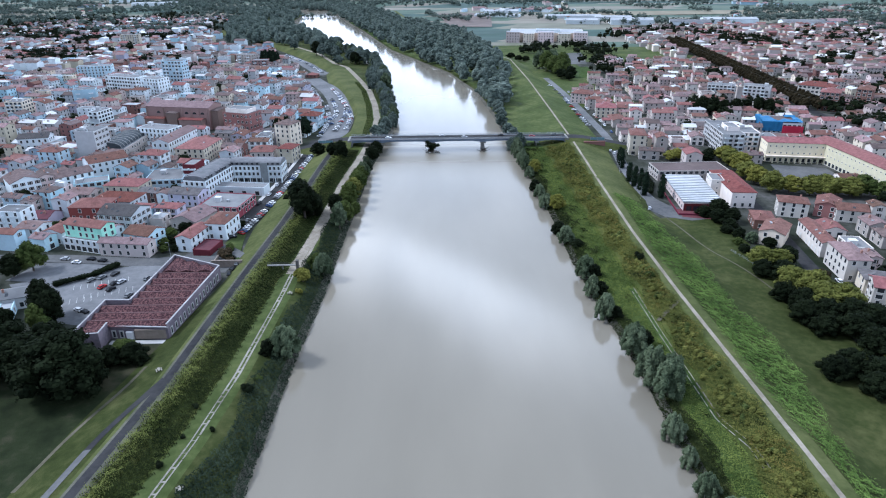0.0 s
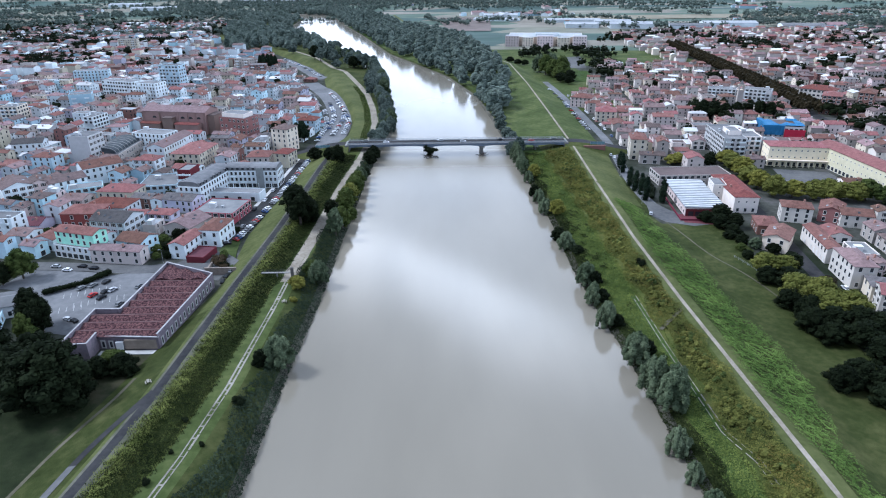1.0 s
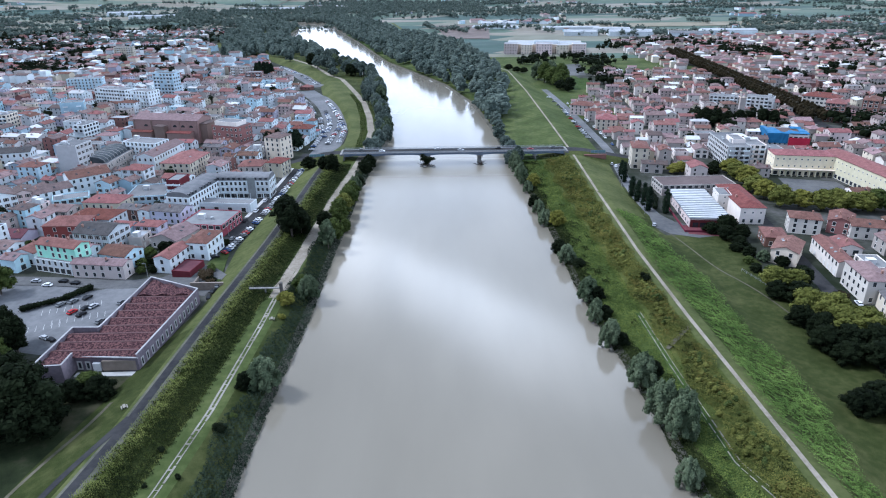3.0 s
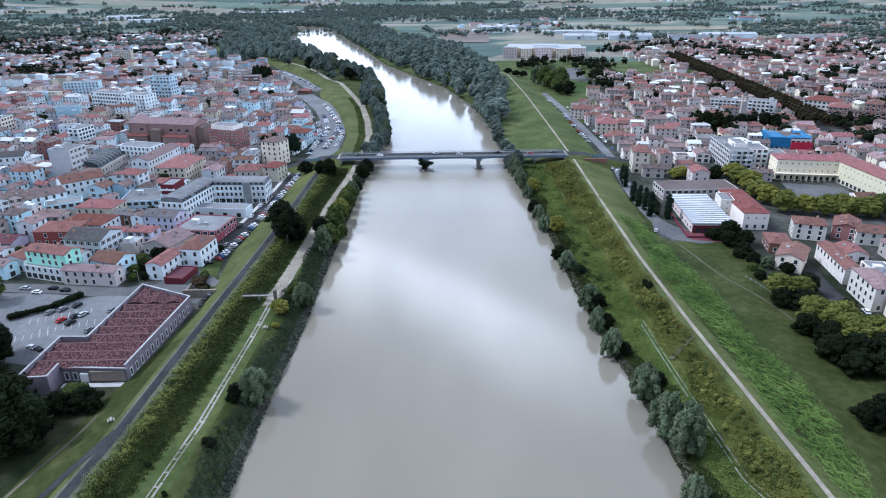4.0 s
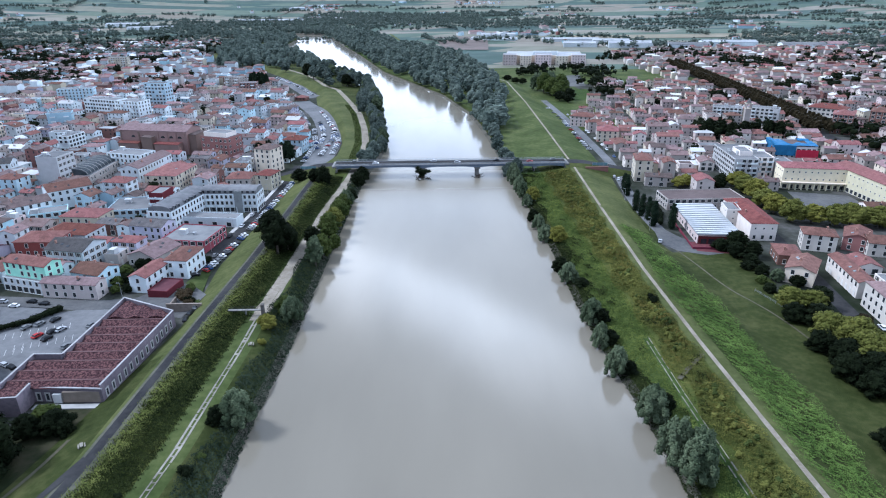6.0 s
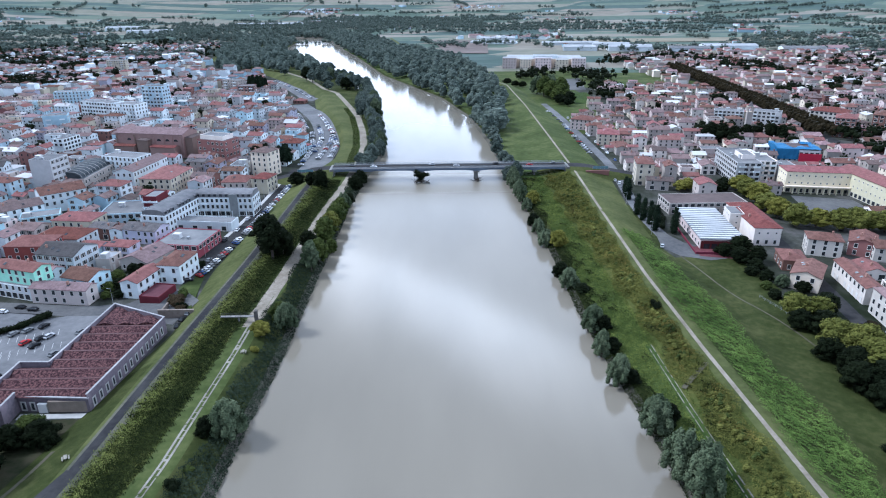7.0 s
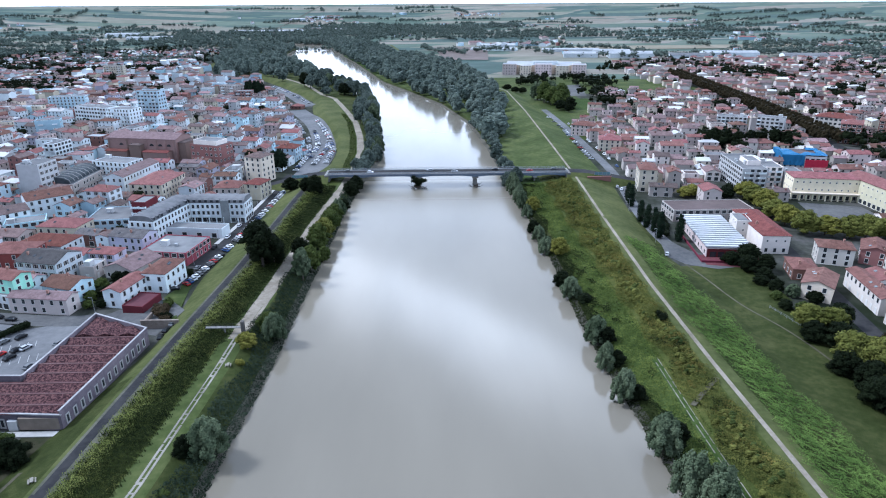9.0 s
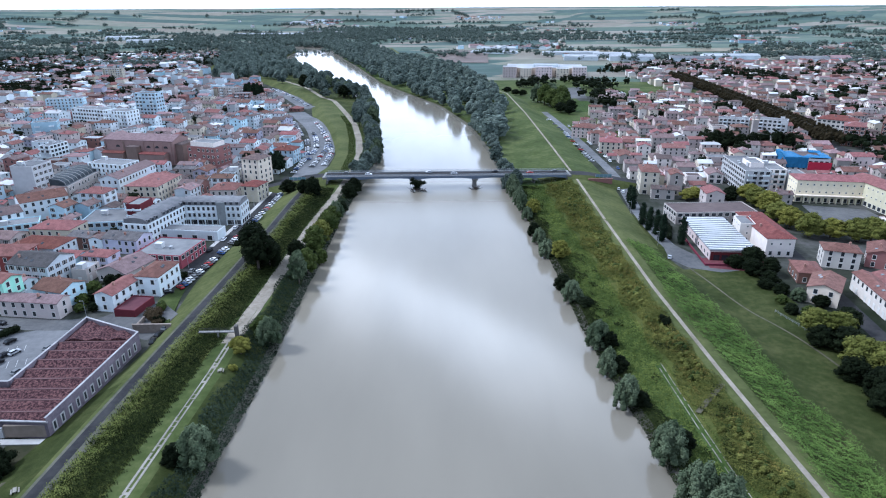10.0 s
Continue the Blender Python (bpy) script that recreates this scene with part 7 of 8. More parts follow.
def town_tree_spots():
    out = [(x, y, s * 1.35, s * 0.62) for x, y, s in TREE_SPOTS]
    rng = random.Random(31)
    # dark groves among the houses
    for gx, gy, n, spread in ((-571, 975, 34, 20), (-545, 920, 22, 16), (-498, 921, 18, 12), (-572, 1183, 40, 26), (-590, 1148, 20, 20), (-376, 900, 24, 14), (-345, 915, 14, 10), (-756, 1280, 50, 45), (-718, 1331, 30, 40),
                              (-459, 1034, 10, 10), (-715, 1600, 40, 50), (-829, 1480, 40, 50), (-493, 1002, 10, 8), (-581, 1067, 16, 12), (-295, 808, 8, 6), (-289, 856, 10, 7), (-474, 1490, 20, 20), (-900, 1250, 50, 60),
                              (-563, 959, 40, 14), (-535, 940, 24, 10), (-518, 990, 26, 12), (-722, 1275, 60, 40), (-680, 1240, 40, 30), (-505, 1203, 40, 14), (-470, 1215, 30, 12), (-652, 1747, 40, 40), (-895, 1492, 60, 60), (-851, 1663, 50, 60), (-401, 1019, 22, 5), (-480, 1382, 30, 16), (-400, 1330, 20, 14),
                              (236, 560, 8, 5), (248, 556, 10, 6), (247, 526, 10, 7), (293, 556, 8, 6), (514, 1045, 34, 22), (525, 990, 26, 20), (531, 1103, 30, 24), (722, 1150, 40, 40), (696, 1044, 46, 40), (448, 800, 22, 12), (507, 815, 14, 9),
                              (358, 606, 12, 8), (355, 545, 10, 7), (376, 540, 12, 8), (485, 1155, 30, 30), (484, 1260, 34, 40), (243, 939, 24, 14), (225, 850, 26, 14), (218, 770, 22, 10), (242, 1008, 22, 16), (349, 1168, 24, 24), (384, 1216, 26, 26),
                              (445, 631, 10, 8), (335, 488, 10, 7), (357, 487, 14, 9), (321, 737, 10, 8), (649, 1091, 20, 18), (150, 960, 18, 10), (165, 1010, 18, 12), (420, 560, 12, 10), (470, 700, 12, 12), (560, 860, 14, 16), (620, 760, 14, 16)):
        for _ in range(n):
            h = rng.uniform(8, 14)
            out.append((gx + rng.gauss(0, spread), gy + rng.gauss(0, spread), h, h * 0.45))
    return out


def bank_shrub_spots(n, seed, near, far):
    """Low shrubs in loose clumps between the berm and the crest path."""
    rng = np.random.default_rng(seed)
    out = []
    while len(out) < n:
        y = rng.uniform(95, 432)
        for _ in range(rng.integers(2, 7)):
            yy = y + rng.normal() * 4
            lo, hi = float(BERM_R(yy)) + near, float(CREST_R(yy)) - far
            h = rng.uniform(0.8, 2.0)
            out.append((lo + (hi - lo) * rng.beta(2, 2), yy, h, h * rng.uniform(0.45, 0.7)))
    return [p for p in out if not (186 < p[1] < 206 and p[0] > 79)]


wood("bank_shrubs", bank_shrub_spots(520, 61, 2.0, 4.2), "weed", "olive shrubs in clumps on the levee slope")
wood("bank_shrubs", bank_shrub_spots(200, 62, 4.0, 4.0), "green", "dark shrubs in clumps on the levee slope")
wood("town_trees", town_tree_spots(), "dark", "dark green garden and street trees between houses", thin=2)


def field_tree_spots():
    rng = random.Random(12)
    out = []
    for _ in range(330):
        a, r = rng.uniform(-0.75, 0.75), 1450 + 2750 * rng.random() ** 1.1
        x, y = r * math.sin(a), r * math.cos(a)
        if abs(x + 250) < 260 and y < 2100:
            continue
        d = rng.choice((0.25, 0.25, 1.8, -0.1))
        for k in range(rng.choice((3, 6, 9, 14, 22, 34))):
            h = rng.uniform(6, 14) * (1 + r / 6000)
            out.append((x + math.cos(d) * k * 11 + rng.gauss(0, 3), y + math.sin(d) * k * 11 + rng.gauss(0, 3), h, h * 0.5))
    for _ in range(110):
        x, y = rng.uniform(-1900, -420), rng.uniform(1350, 2700)
        for k in range(rng.randint(4, 14)):
            h = rng.uniform(9, 16)
            out.append((x + rng.gauss(0, 34), y + rng.gauss(0, 14), h, h * 0.55))
    return [p for p in out if math.hypot(p[0], p[1]) < 4250]


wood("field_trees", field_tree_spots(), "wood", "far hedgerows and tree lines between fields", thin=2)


# ---- low growth on the banks, joined ----
def lumps(x, y, seed):
    """Smooth uneven heaps, about 0 to 1."""
    s = np.sin(x * 1.13 + 1.7 * np.sin(y * 0.41 + seed) + seed) * np.sin(y * 0.93 + 1.9 * np.sin(x * 0.53 - seed))
    return 0.55 + 0.30 * s + 0.25 * np.sin(x * 0.31 + seed * 2 + 2 * np.sin(y * 0.117)) * np.sin(y * 0.23 + seed) + 0.12 * np.sin(x * 2.9 + y * 2.3 + seed)


def growth(name, inside, box_, density, size, lift, leaf, label, seed, upright=1.3, slim=0.7):
    """Sprays over uneven low clumps standing on the ground. inside(x, y) gives the share of the full height, nought outside."""
    rng = np.random.default_rng(seed)
    x0, y0, x1, y1 = box_
    n = int((x1 - x0) * (y1 - y0) * density)
    x, y = rng.uniform(x0, x1, n), rng.uniform(y0, y1, n)
    k = np.asarray(inside(x, y), float)
    x, y, k = x[k > 0], y[k > 0], k[k > 0]
    n = len(x)
    c = np.stack([x, y, heights(x, y) + lift * k * np.maximum(0.06, lumps(x, y, seed)) * rng.uniform(0.5, 1.0, n)], 1)
    d = rng.normal(size=(n, 3)) * np.array([0.8, 0.8, 0.5]) + np.array([0, 0, upright])
    d /= np.linalg.norm(d, axis=1)[:, None]
    t = np.cross(d, rng.normal(size=(n, 3)))
    t /= np.linalg.norm(t, axis=1)[:, None]
    b = np.cross(d, t)
    s = size * rng.uniform(0.6, 1.3, n)[:, None]
    return tagged(new(name, quad_mesh(name, np.stack([c - t * s, c - b * s * slim, c + t * s, c + b * s * slim], 1), [LEAF[leaf]])), label, "vegetation", kind="stuff")


def between(x, a, b):
    return (x > a) & (x < b)


def hedge_share(x, y):
    a = ROAD_L(y) + 3.2
    b = PATH_L(y) - np.where(y > 232, 3.2, 4.6)
    return (x - a) / (b - a)


def hedge_at(x, y):
    """Tall along the road, falling steeply to the grass by the path."""
    f = hedge_share(x, y) + 0.05 * np.sin(y * 2.3 + 2 * np.sin(y * 0.61)) + 0.06 * np.sin(x * 9.1 + y * 6.7)
    return np.where((f > 0) & (f < 1), np.interp(f, [0, 0.08, 0.40, 0.60, 1.0], [0.3, 0.72, 0.80, 0.40, 0.10]), 0)


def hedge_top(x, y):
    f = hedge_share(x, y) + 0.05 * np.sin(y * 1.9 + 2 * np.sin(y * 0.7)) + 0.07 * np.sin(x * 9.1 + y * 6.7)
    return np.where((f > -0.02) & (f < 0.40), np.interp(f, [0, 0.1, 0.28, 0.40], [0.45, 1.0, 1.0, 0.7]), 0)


# dark leaf colour paints the shade on the hedge's river side
growth("hedge_left", hedge_at, (-100, 60, -50, 425), 28.0, 0.20, 2.9, "hedge", "dense scrub on the levee slope, coloured as its shaded side", 41)
growth("reeds_left", lambda x, y: between(x, PATH_L(y) + np.where(y < 232, 6.5, 3.2) + 1.5 * np.sin(y * 0.15), SHORE_L(y) + 0.6), (-64, 60, -34, 425), 18.0, 0.24, 2.2, "reed",
       "dark reeds and scrub along the water", 42)
growth("reeds_right", lambda x, y: between(x, SHORE_R(y) - 0.4, SHORE_R(y) + 5 + 2.5 * np.sin(y * 0.11)), (55, 60, 76, 430), 18.0, 0.23, 1.9, "hedge", "dark green scrub along the water", 43)
growth("weeds_right", lambda x, y: between(x, BERM_R(y) + 1.0 + 1.5 * np.sin(y * 0.21), CREST_R(y) - 3.2 - np.sin(y * 0.3)) * (0.45 + 0.9 * lumps(x * 0.7, y * 0.5, 3.0)), (76, 60, 100, 430), 28.0, 0.21, 1.9, "weed",
       "tall dry yellowish weeds on the levee slope", 44, slim=0.45)
growth("dark_scrub", lambda x, y: between(x, SHORE_R(y) + 3, CREST_R(y) - 4) & (np.abs(x - TRACK_R(y)) > 1.6) & (lumps(x * 0.6, y * 0.4, 6.0) > 0.80), (58, 60, 100, 430), 11.0, 0.24, 1.9, "hedge", "dark scrub in patches on the bank", 50)
growth("berm_grass_right", lambda x, y: 0.6 * (between(x, SHORE_R(y) + 5, BERM_R(y) + 1.2) & (np.abs(x - TRACK_R(y)) > np.where(y < 218, 1.5, 0))), (58, 60, 90, 430), 18.0, 0.20, 0.9, "berm", "rough green grass on the low bank", 45)


def tufts(x, y):
    """Uneven wind-laid swathes of tall grass, with gaps."""
    u, v = x * 0.80 + y * 0.30, y * 0.62 - x * 0.40
    broad = np.sin(u * 0.61 + 1.9 * np.sin(v * 0.23)) * np.sin(v * 0.53 + 1.7 * np.sin(u * 0.31))
    small = np.sin(u * 1.9 + 2.1 * np.sin(v * 0.7 + 1)) * np.sin(v * 1.5 + 1.6 * np.sin(u * 0.9))
    return np.clip(0.55 + 0.45 * broad + 0.45 * small + 0.2 * np.sin(u * 4.1 + v * 3.3), 0, 1.3)


def levee_grass(x, y):
    ragged = np.sin(x * 7.3 + y * 5.1)
    a = CREST_R(y) + 3.8 + 1.5 * np.sin(y * 0.07) + 1.2 * ragged
    b = FOOT_R(y) - 7.5 + 1.6 * np.sin(y * 0.083) + 0.9 * np.sin(y * 0.31 + 2 * np.sin(y * 0.05)) + 2.2 * ragged
    return between(x, a, b) * (tufts(x, y) > 0.12) * (0.25 + tufts(x, y))


growth("levee_grass", levee_grass, (96, 60, 128, 322), 40.0, 0.19, 2.0, "grass", "tall lush grass on the land side of the levee", 46, upright=2.0, slim=0.4)
growth("rough_grass_far", lambda x, y: between(x, PATH_L(y) - 8.5, PATH_L(y) - 3.4) * 0.8, (-110, 452, -40, 700), 5.0, 0.35, 0.6, "green", "rough green grass beside the gravel track", 52)
growth("gold_weeds", lambda x, y: between(x, BERM_R(y) + 3.0, CREST_R(y) - 3.6) & (lumps(x * 0.35, y * 0.22, 9.0) > 0.62), (76, 60, 100, 430), 9.0, 0.21, 1.9, "gold", "golden weeds in patches on the levee slope", 47)
growth("brown_weeds", lambda x, y: between(x, BERM_R(y) + 4.0, CREST_R(y) - 3.0) & (lumps(x * 0.4, y * 0.25, 4.0) > 0.74), (76, 60, 100, 430), 9.0, 0.22, 1.8, "olive", "olive seeding weeds in patches on the levee slope", 48)
# second layer in lighter leaves paints the sunlit top of the same hedge
growth("hedge_crest", hedge_top, (-100, 60, -50, 425), 32.0, 0.15, 3.8, "bright", "tufted scrub along the levee's edge, coloured as its sunlit top", 41, upright=1.8, slim=0.5)


# ---- cars ----
CAR_PAINT = {k: plain("car_paint_" + k.replace(" ", "_"), c, 0.3) for k, c in {
    "white": (0.72, 0.73, 0.74), "silver": (0.42, 0.43, 0.45), "grey": (0.16, 0.165, 0.17), "black": (0.02, 0.02, 0.022), "blue": (0.04, 0.08, 0.20), "red": (0.32, 0.03, 0.03)}.items()}
M_TYRE = plain("tyre_rubber", (0.02, 0.02, 0.02), 0.8)


def car_meshes():
    side = [(-2.1, 0.35), (-2.15, 0.75), (-1.9, 0.95), (-1.0, 1.0), (1.0, 1.0), (1.95, 0.82), (2.1, 0.6), (2.1, 0.35)]
    bm = bmesh.new()
    rows = [[bm.verts.new((x, y * (0.94 if z < 0.5 or abs(x) > 2 else 1.0), z)) for x, z in side] for y in (-0.87, 0.87)]
    n = len(side)
    for i in range(n):
        j = (i + 1) % n
        bm.faces.new((rows[0][i], rows[0][j], rows[1][j], rows[1][i]))
    bm.faces.new(rows[0][::-1])
    bm.faces.new(rows[1])
    bmesh.ops.bevel(bm, geom=list(bm.edges), offset=0.06, segments=1, affect="EDGES")
    body = bpy.data.meshes.new("body")
    bm.to_mesh(body)
    bm.free()
    bm = bmesh.new()
    lo = [bm.verts.new(p) for p in ((-1.75, -0.78, 0.99), (1.05, -0.78, 0.99), (1.05, 0.78, 0.99), (-1.75, 0.78, 0.99))]
    hi = [bm.verts.new(p) for p in ((-1.35, -0.62, 1.42), (0.35, -0.62, 1.42), (0.35, 0.62, 1.42), (-1.35, 0.62, 1.42))]
    for i in range(4):
        bm.faces.new((lo[i], lo[(i + 1) % 4], hi[(i + 1) % 4], hi[i]))
    glass = bpy.data.meshes.new("cabin_glass")
    bm.to_mesh(glass)
    bm.free()
    glass.materials.append(M_GLASS)
    bm = bmesh.new()
    box(bm, -1.38, -0.64, 1.41, 0.38, 0.64, 1.47)
    bmesh.ops.bevel(bm, geom=list(bm.edges), offset=0.025, segments=1, affect="EDGES")
    top = bpy.data.meshes.new("car_top")
    bm.to_mesh(top)
    bm.free()
    bm = bmesh.new()
    bmesh.ops.create_cone(bm, cap_ends=True, segments=10, radius1=0.32, radius2=0.32, depth=0.22, matrix=Matrix.Rotation(radians(90), 4, "X"))
    wheel = bpy.data.meshes.new("wheel")
    bm.to_mesh(wheel)
    bm.free()
    wheel.materials.append(M_TYRE)
    return body, glass, top, wheel


BODY, CAR_GLASS, CAR_TOP, WHEEL = car_meshes()
PAINTED = {}
for k, m in CAR_PAINT.items():
    PAINTED[k] = (BODY.copy(), CAR_TOP.copy())
    for me in PAINTED[k]:
        me.materials.append(m)
RC = random.Random(77)


def car(x, y, rot, colour=None, z=None, wheels=True, group="", where="parked on the asphalt"):
    colour = colour or RC.choice(("white", "white", "white", "silver", "silver", "grey", "grey", "black", "black", "blue", "white", "silver", "grey", "red"))
    root = new("car")
    root.matrix_world = pose(x, y, (height(x, y) if z is None else z) + 0.05, 0, 0, rot)
    part("body", PAINTED[colour][0], None, root)
    part("cabin_glass", CAR_GLASS, None, root)
    part("top", PAINTED[colour][1], None, root)
    if wheels:
        for px in (-1.3, 1.3):
            for py in (-0.78, 0.78):
                part("wheel", WHEEL, None, root).location = (px, py, 0.32)
    tagged(root, "%s car %s" % (colour, where), "car", group)
    return root


def along(points, step, offset, rot_off, group, where, skip=0.1, z=None, jitter=0.2, wheels=True, lift=0.05):
    pts = [Vector(p) for p in points]
    for a, b in zip(pts, pts[1:]):
        d = (b - a).normalized()
        n = int((b - a).length / step)
        for i in range(n):
            if RC.random() < skip:
                continue
            p = a + d * (i + 0.5) * step + Vector((d.y, -d.x)) * (offset + RC.uniform(-jitter, jitter))
            car(p.x, p.y, math.degrees(math.atan2(d.y, d.x)) + rot_off + RC.uniform(-2, 2), group=group, where=where, wheels=wheels, z=height(p.x, p.y) + lift if z is None else z)


# the angled row along the street below the levee
along([(-94.0, 286), (-91.8, 300), (-88.3, 335), (-85.6, 372), (-84.4, 391), (-82.6, 428)], 2.75, -0.6, 62, "cars parked along the levee street", "parked at an angle beside the grass slope", skip=0.06)
for x, y, r, c in ((-101.5, 268, 20, "black"), (-97.5, 283, 12, "black"), (-95.8, 305, 86, "grey"), (-94.0, 345, 87, "white"), (-96.2, 330, 265, "black"), (-93.0, 362, 87, "silver")):
    car(x, y, r, c, where="on the street below the levee", group="cars on the levee street")
for x, y, r, c in ((-144.8, 238.2, 70, "grey"), (-141.2, 240.7, 70, "grey"), (-137.1, 243.8, 70, "black"), (-137.0, 231.7, 68, "red"), (-132.5, 229.6, 68, "black"), (-133.2, 234.7, 68, "black"), (-131.0, 236.2, 68, "silver"),
                   (-121.2, 239.0, 76, "grey"), (-122.7, 223.9, 76, "grey"), (-137.3, 212.5, 150, "silver"), (-134.3, 211.2, 150, "black"), (-86.8, 246.2, 80, "black"), (-85.8, 250.0, 80, "grey"), (-87.5, 242.0, 100, "black"),
                   (-160, 256, 172, "white"), (-155, 259.5, 172, "black"), (-149, 257.5, 172, "black"), (-167, 260, 172, "silver")):
    car(x, y, r, c, where="parked in the marked car park", group="cars in the warehouse car park")
along([(-86, 478), (-86, 535), (-98, 598)], 3.1, 0, 90, "cars in the riverside car park", "parked in the riverside car park", skip=0.35, lift=0.3, wheels=False)
along([(-76.5, 495), (-75, 554), (-78.5, 592), (-88, 630), (-106, 688)], 2.9, 0, 80, "cars in the riverside car park", "parked in the riverside car park", skip=0.12, lift=0.3, wheels=False)
along([(-68.5, 500), (-68.8, 545), (-79.5, 596), (-90, 630)], 2.9, 0, 80, "cars in the riverside car park", "parked in the riverside car park", skip=0.2, lift=0.3, wheels=False)
along([(-82.5, 510), (-83.5, 560), (-89.5, 594), (-98, 630)], 2.9, 0, 80, "cars in the riverside car park", "parked in the riverside car park", skip=0.25, lift=0.3, wheels=False)
along([(-131, 792), (-150, 838), (-178, 900), (-212, 966)], 3.2, 0, 80, "cars in the riverside car park", "parked in the riverside car park", skip=0.3, lift=0.3, wheels=False)
along([(-105, 612), (-120, 665), (-128, 690)], 3.2, 0, 90, "cars in the riverside car park", "parked in the riverside car park", skip=0.4, lift=0.3, wheels=False)
along([(128.5, 690), (131, 620), (129, 560), (128, 500)], 6.5, 0, 70, "cars along the levee lane", "parked along the lane", skip=0.3, wheels=False)
along([(141, 660), (142, 560), (141, 470)], 7.5, 0, 0, "cars along the levee lane", "parked along the lane", skip=0.45, wheels=False)
for x, y, r, c in ((117.5, 313.3, 70, "silver"), (126.5, 428, 75, "silver"), (127.5, 422, 75, "white"), (128, 399, 80, "black")):
    car(x, y, r, c, where="parked on the lane below the levee", group="cars along the levee lane")
for x, y, r in ((-30, 438, 0), (8, 442, 180), (24, 438, 0), (50, 442, 180), (72, 438, 0), (88, 442, 180), (-45, 442, 180)):
    car(x, y, r, z=8.78, where="on the bridge", group="cars on the bridge", wheels=False)
for x, y, r, c in ((162.5, 231, 80, "black"), (168.5, 226, 82, "white"), (167.6, 219, 82, "white"), (170, 284, 78, "white"), (161, 216, 78, "grey"), (172.5, 300, 80, "silver")):
    car(x, y, r, c, where="parked on the side street", group="cars on the side street")


# ---- the car park: paving, painted bays, hedge ----
def quad_patch(name, corners, lift, material, label, category):
    verts = [(x, y, height(x, y) + lift) for x, y in corners]
    return tagged(new(name, mesh_of(name, verts, [tuple(range(len(corners)))], [material])), label, category, kind="structure")


quad_patch("pavement_car_park", [(-178, 236), (-150, 206), (-126, 200), (-116, 212), (-114, 252), (-132, 253)], 0.04, M_LOT, "grey asphalt car park beside the warehouse", "car park")
quad_patch("lawn_corner", [(-96.5, 250), (-86, 250), (-88, 262), (-91, 278), (-92, 287), (-96, 288), (-99, 277), (-98.5, 262)], 0.12, M_SWARD, "small lawn behind a retaining wall below the levee", "lawn")


def yard_wall():
    bm = bmesh.new()
    box(bm, -97.0, 249.0, -0.4, -83.5, 249.6, 3.5)
    box(bm, -97.2, 248.9, 3.5, -83.4, 249.7, 3.65)
    box(bm, -97.0, 249.6, -0.4, -96.4, 258.0, 2.4)
    tagged(part("wall_yard", bm, surface("buff_stone_wall", (0.15, 0.125, 0.105), (0.28, 0.235, 0.20), 0.9, bump=0.3), None), "buff stone retaining wall at the yard's end", "wall", kind="structure")


yard_wall()
M_BRICK_YARD = surface("red_brick_paving", (0.085, 0.028, 0.034), (0.15, 0.055, 0.06), 0.8, fine=10, bump=0.1)
quad_patch("pavement_red_yard", [(131, 301), (146, 297), (158, 300), (160, 311), (132, 313)], 0.13, M_BRICK_YARD, "dark red brick-paved yard before the hall", "yard")
quad_patch("pavement_back_lot", [(-182, 240), (-158, 236), (-140, 254), (-176, 258)], 0.05, M_LOT, "grey gravel yard behind a hedge", "yard")
quad_patch("pavement_yard", [(-118, 258), (-112, 252), (-90, 244), (-86, 262), (-98, 276), (-108, 270)], 0.045, M_OLDROAD, "worn grey asphalt yard", "yard")
quad_patch("pavement_hall", [(117, 312), (122, 302), (134, 296), (143, 298), (140, 310), (130, 318), (124, 335), (121, 335)], 0.07, M_OLDROAD, "asphalt turning place before the sports hall", "yard")
quad_patch("pavement_school", [(212, 345), (252, 340), (253, 382), (222, 392)], 0.05, M_OLDROAD, "grey school yard", "yard")
quad_patch("lawn_pitch", [(160, 735), (192, 741), (200, 822), (174, 820)], 0.06, M_LUSH, "bright green small playing field", "playing field")
M_SOIL = surface("ploughed_soil", (0.105, 0.086, 0.078), (0.175, 0.145, 0.130), 0.05, fine=4, bump=0.2)
M_STUBBLE = surface("pale_stubble", (0.16, 0.145, 0.105), (0.24, 0.215, 0.16), 0.04, fine=4, bump=0.2)
quad_patch("ground_ploughed", [(40, 1385), (128, 1370), (150, 1640), (141, 1762), (20, 1770)], 1.2, M_SOIL, "bare brown ploughed field beyond the river woods", "field")
quad_patch("ground_stubble", [(356, 1640), (925, 1665), (1000, 1800), (366, 1770)], 1.2, M_STUBBLE, "pale tan stubble field beyond the town", "field")
quad_patch("pavement_pitch", [(170, 845), (205, 845), (222, 960), (190, 950)], 0.06, M_OLDROAD, "pale car park behind the playing field", "car park")


def bay_lines():
    for row, (x0, y0, n) in enumerate(((-149, 232, 9), (-141, 224, 8), (-147, 219, 5))):
        root = base("bay_markings", x0, y0, 0.05, 22)
        for i in range(n):
            bm = bmesh.new()
            box(bm, i * 2.6 - 0.07, -2.3, 0.0, i * 2.6 + 0.07, 2.3, 0.012)
            part("line", bm, M_LINE, root)
        tagged(root, "white painted parking bay lines on asphalt", "road marking")


bay_lines()


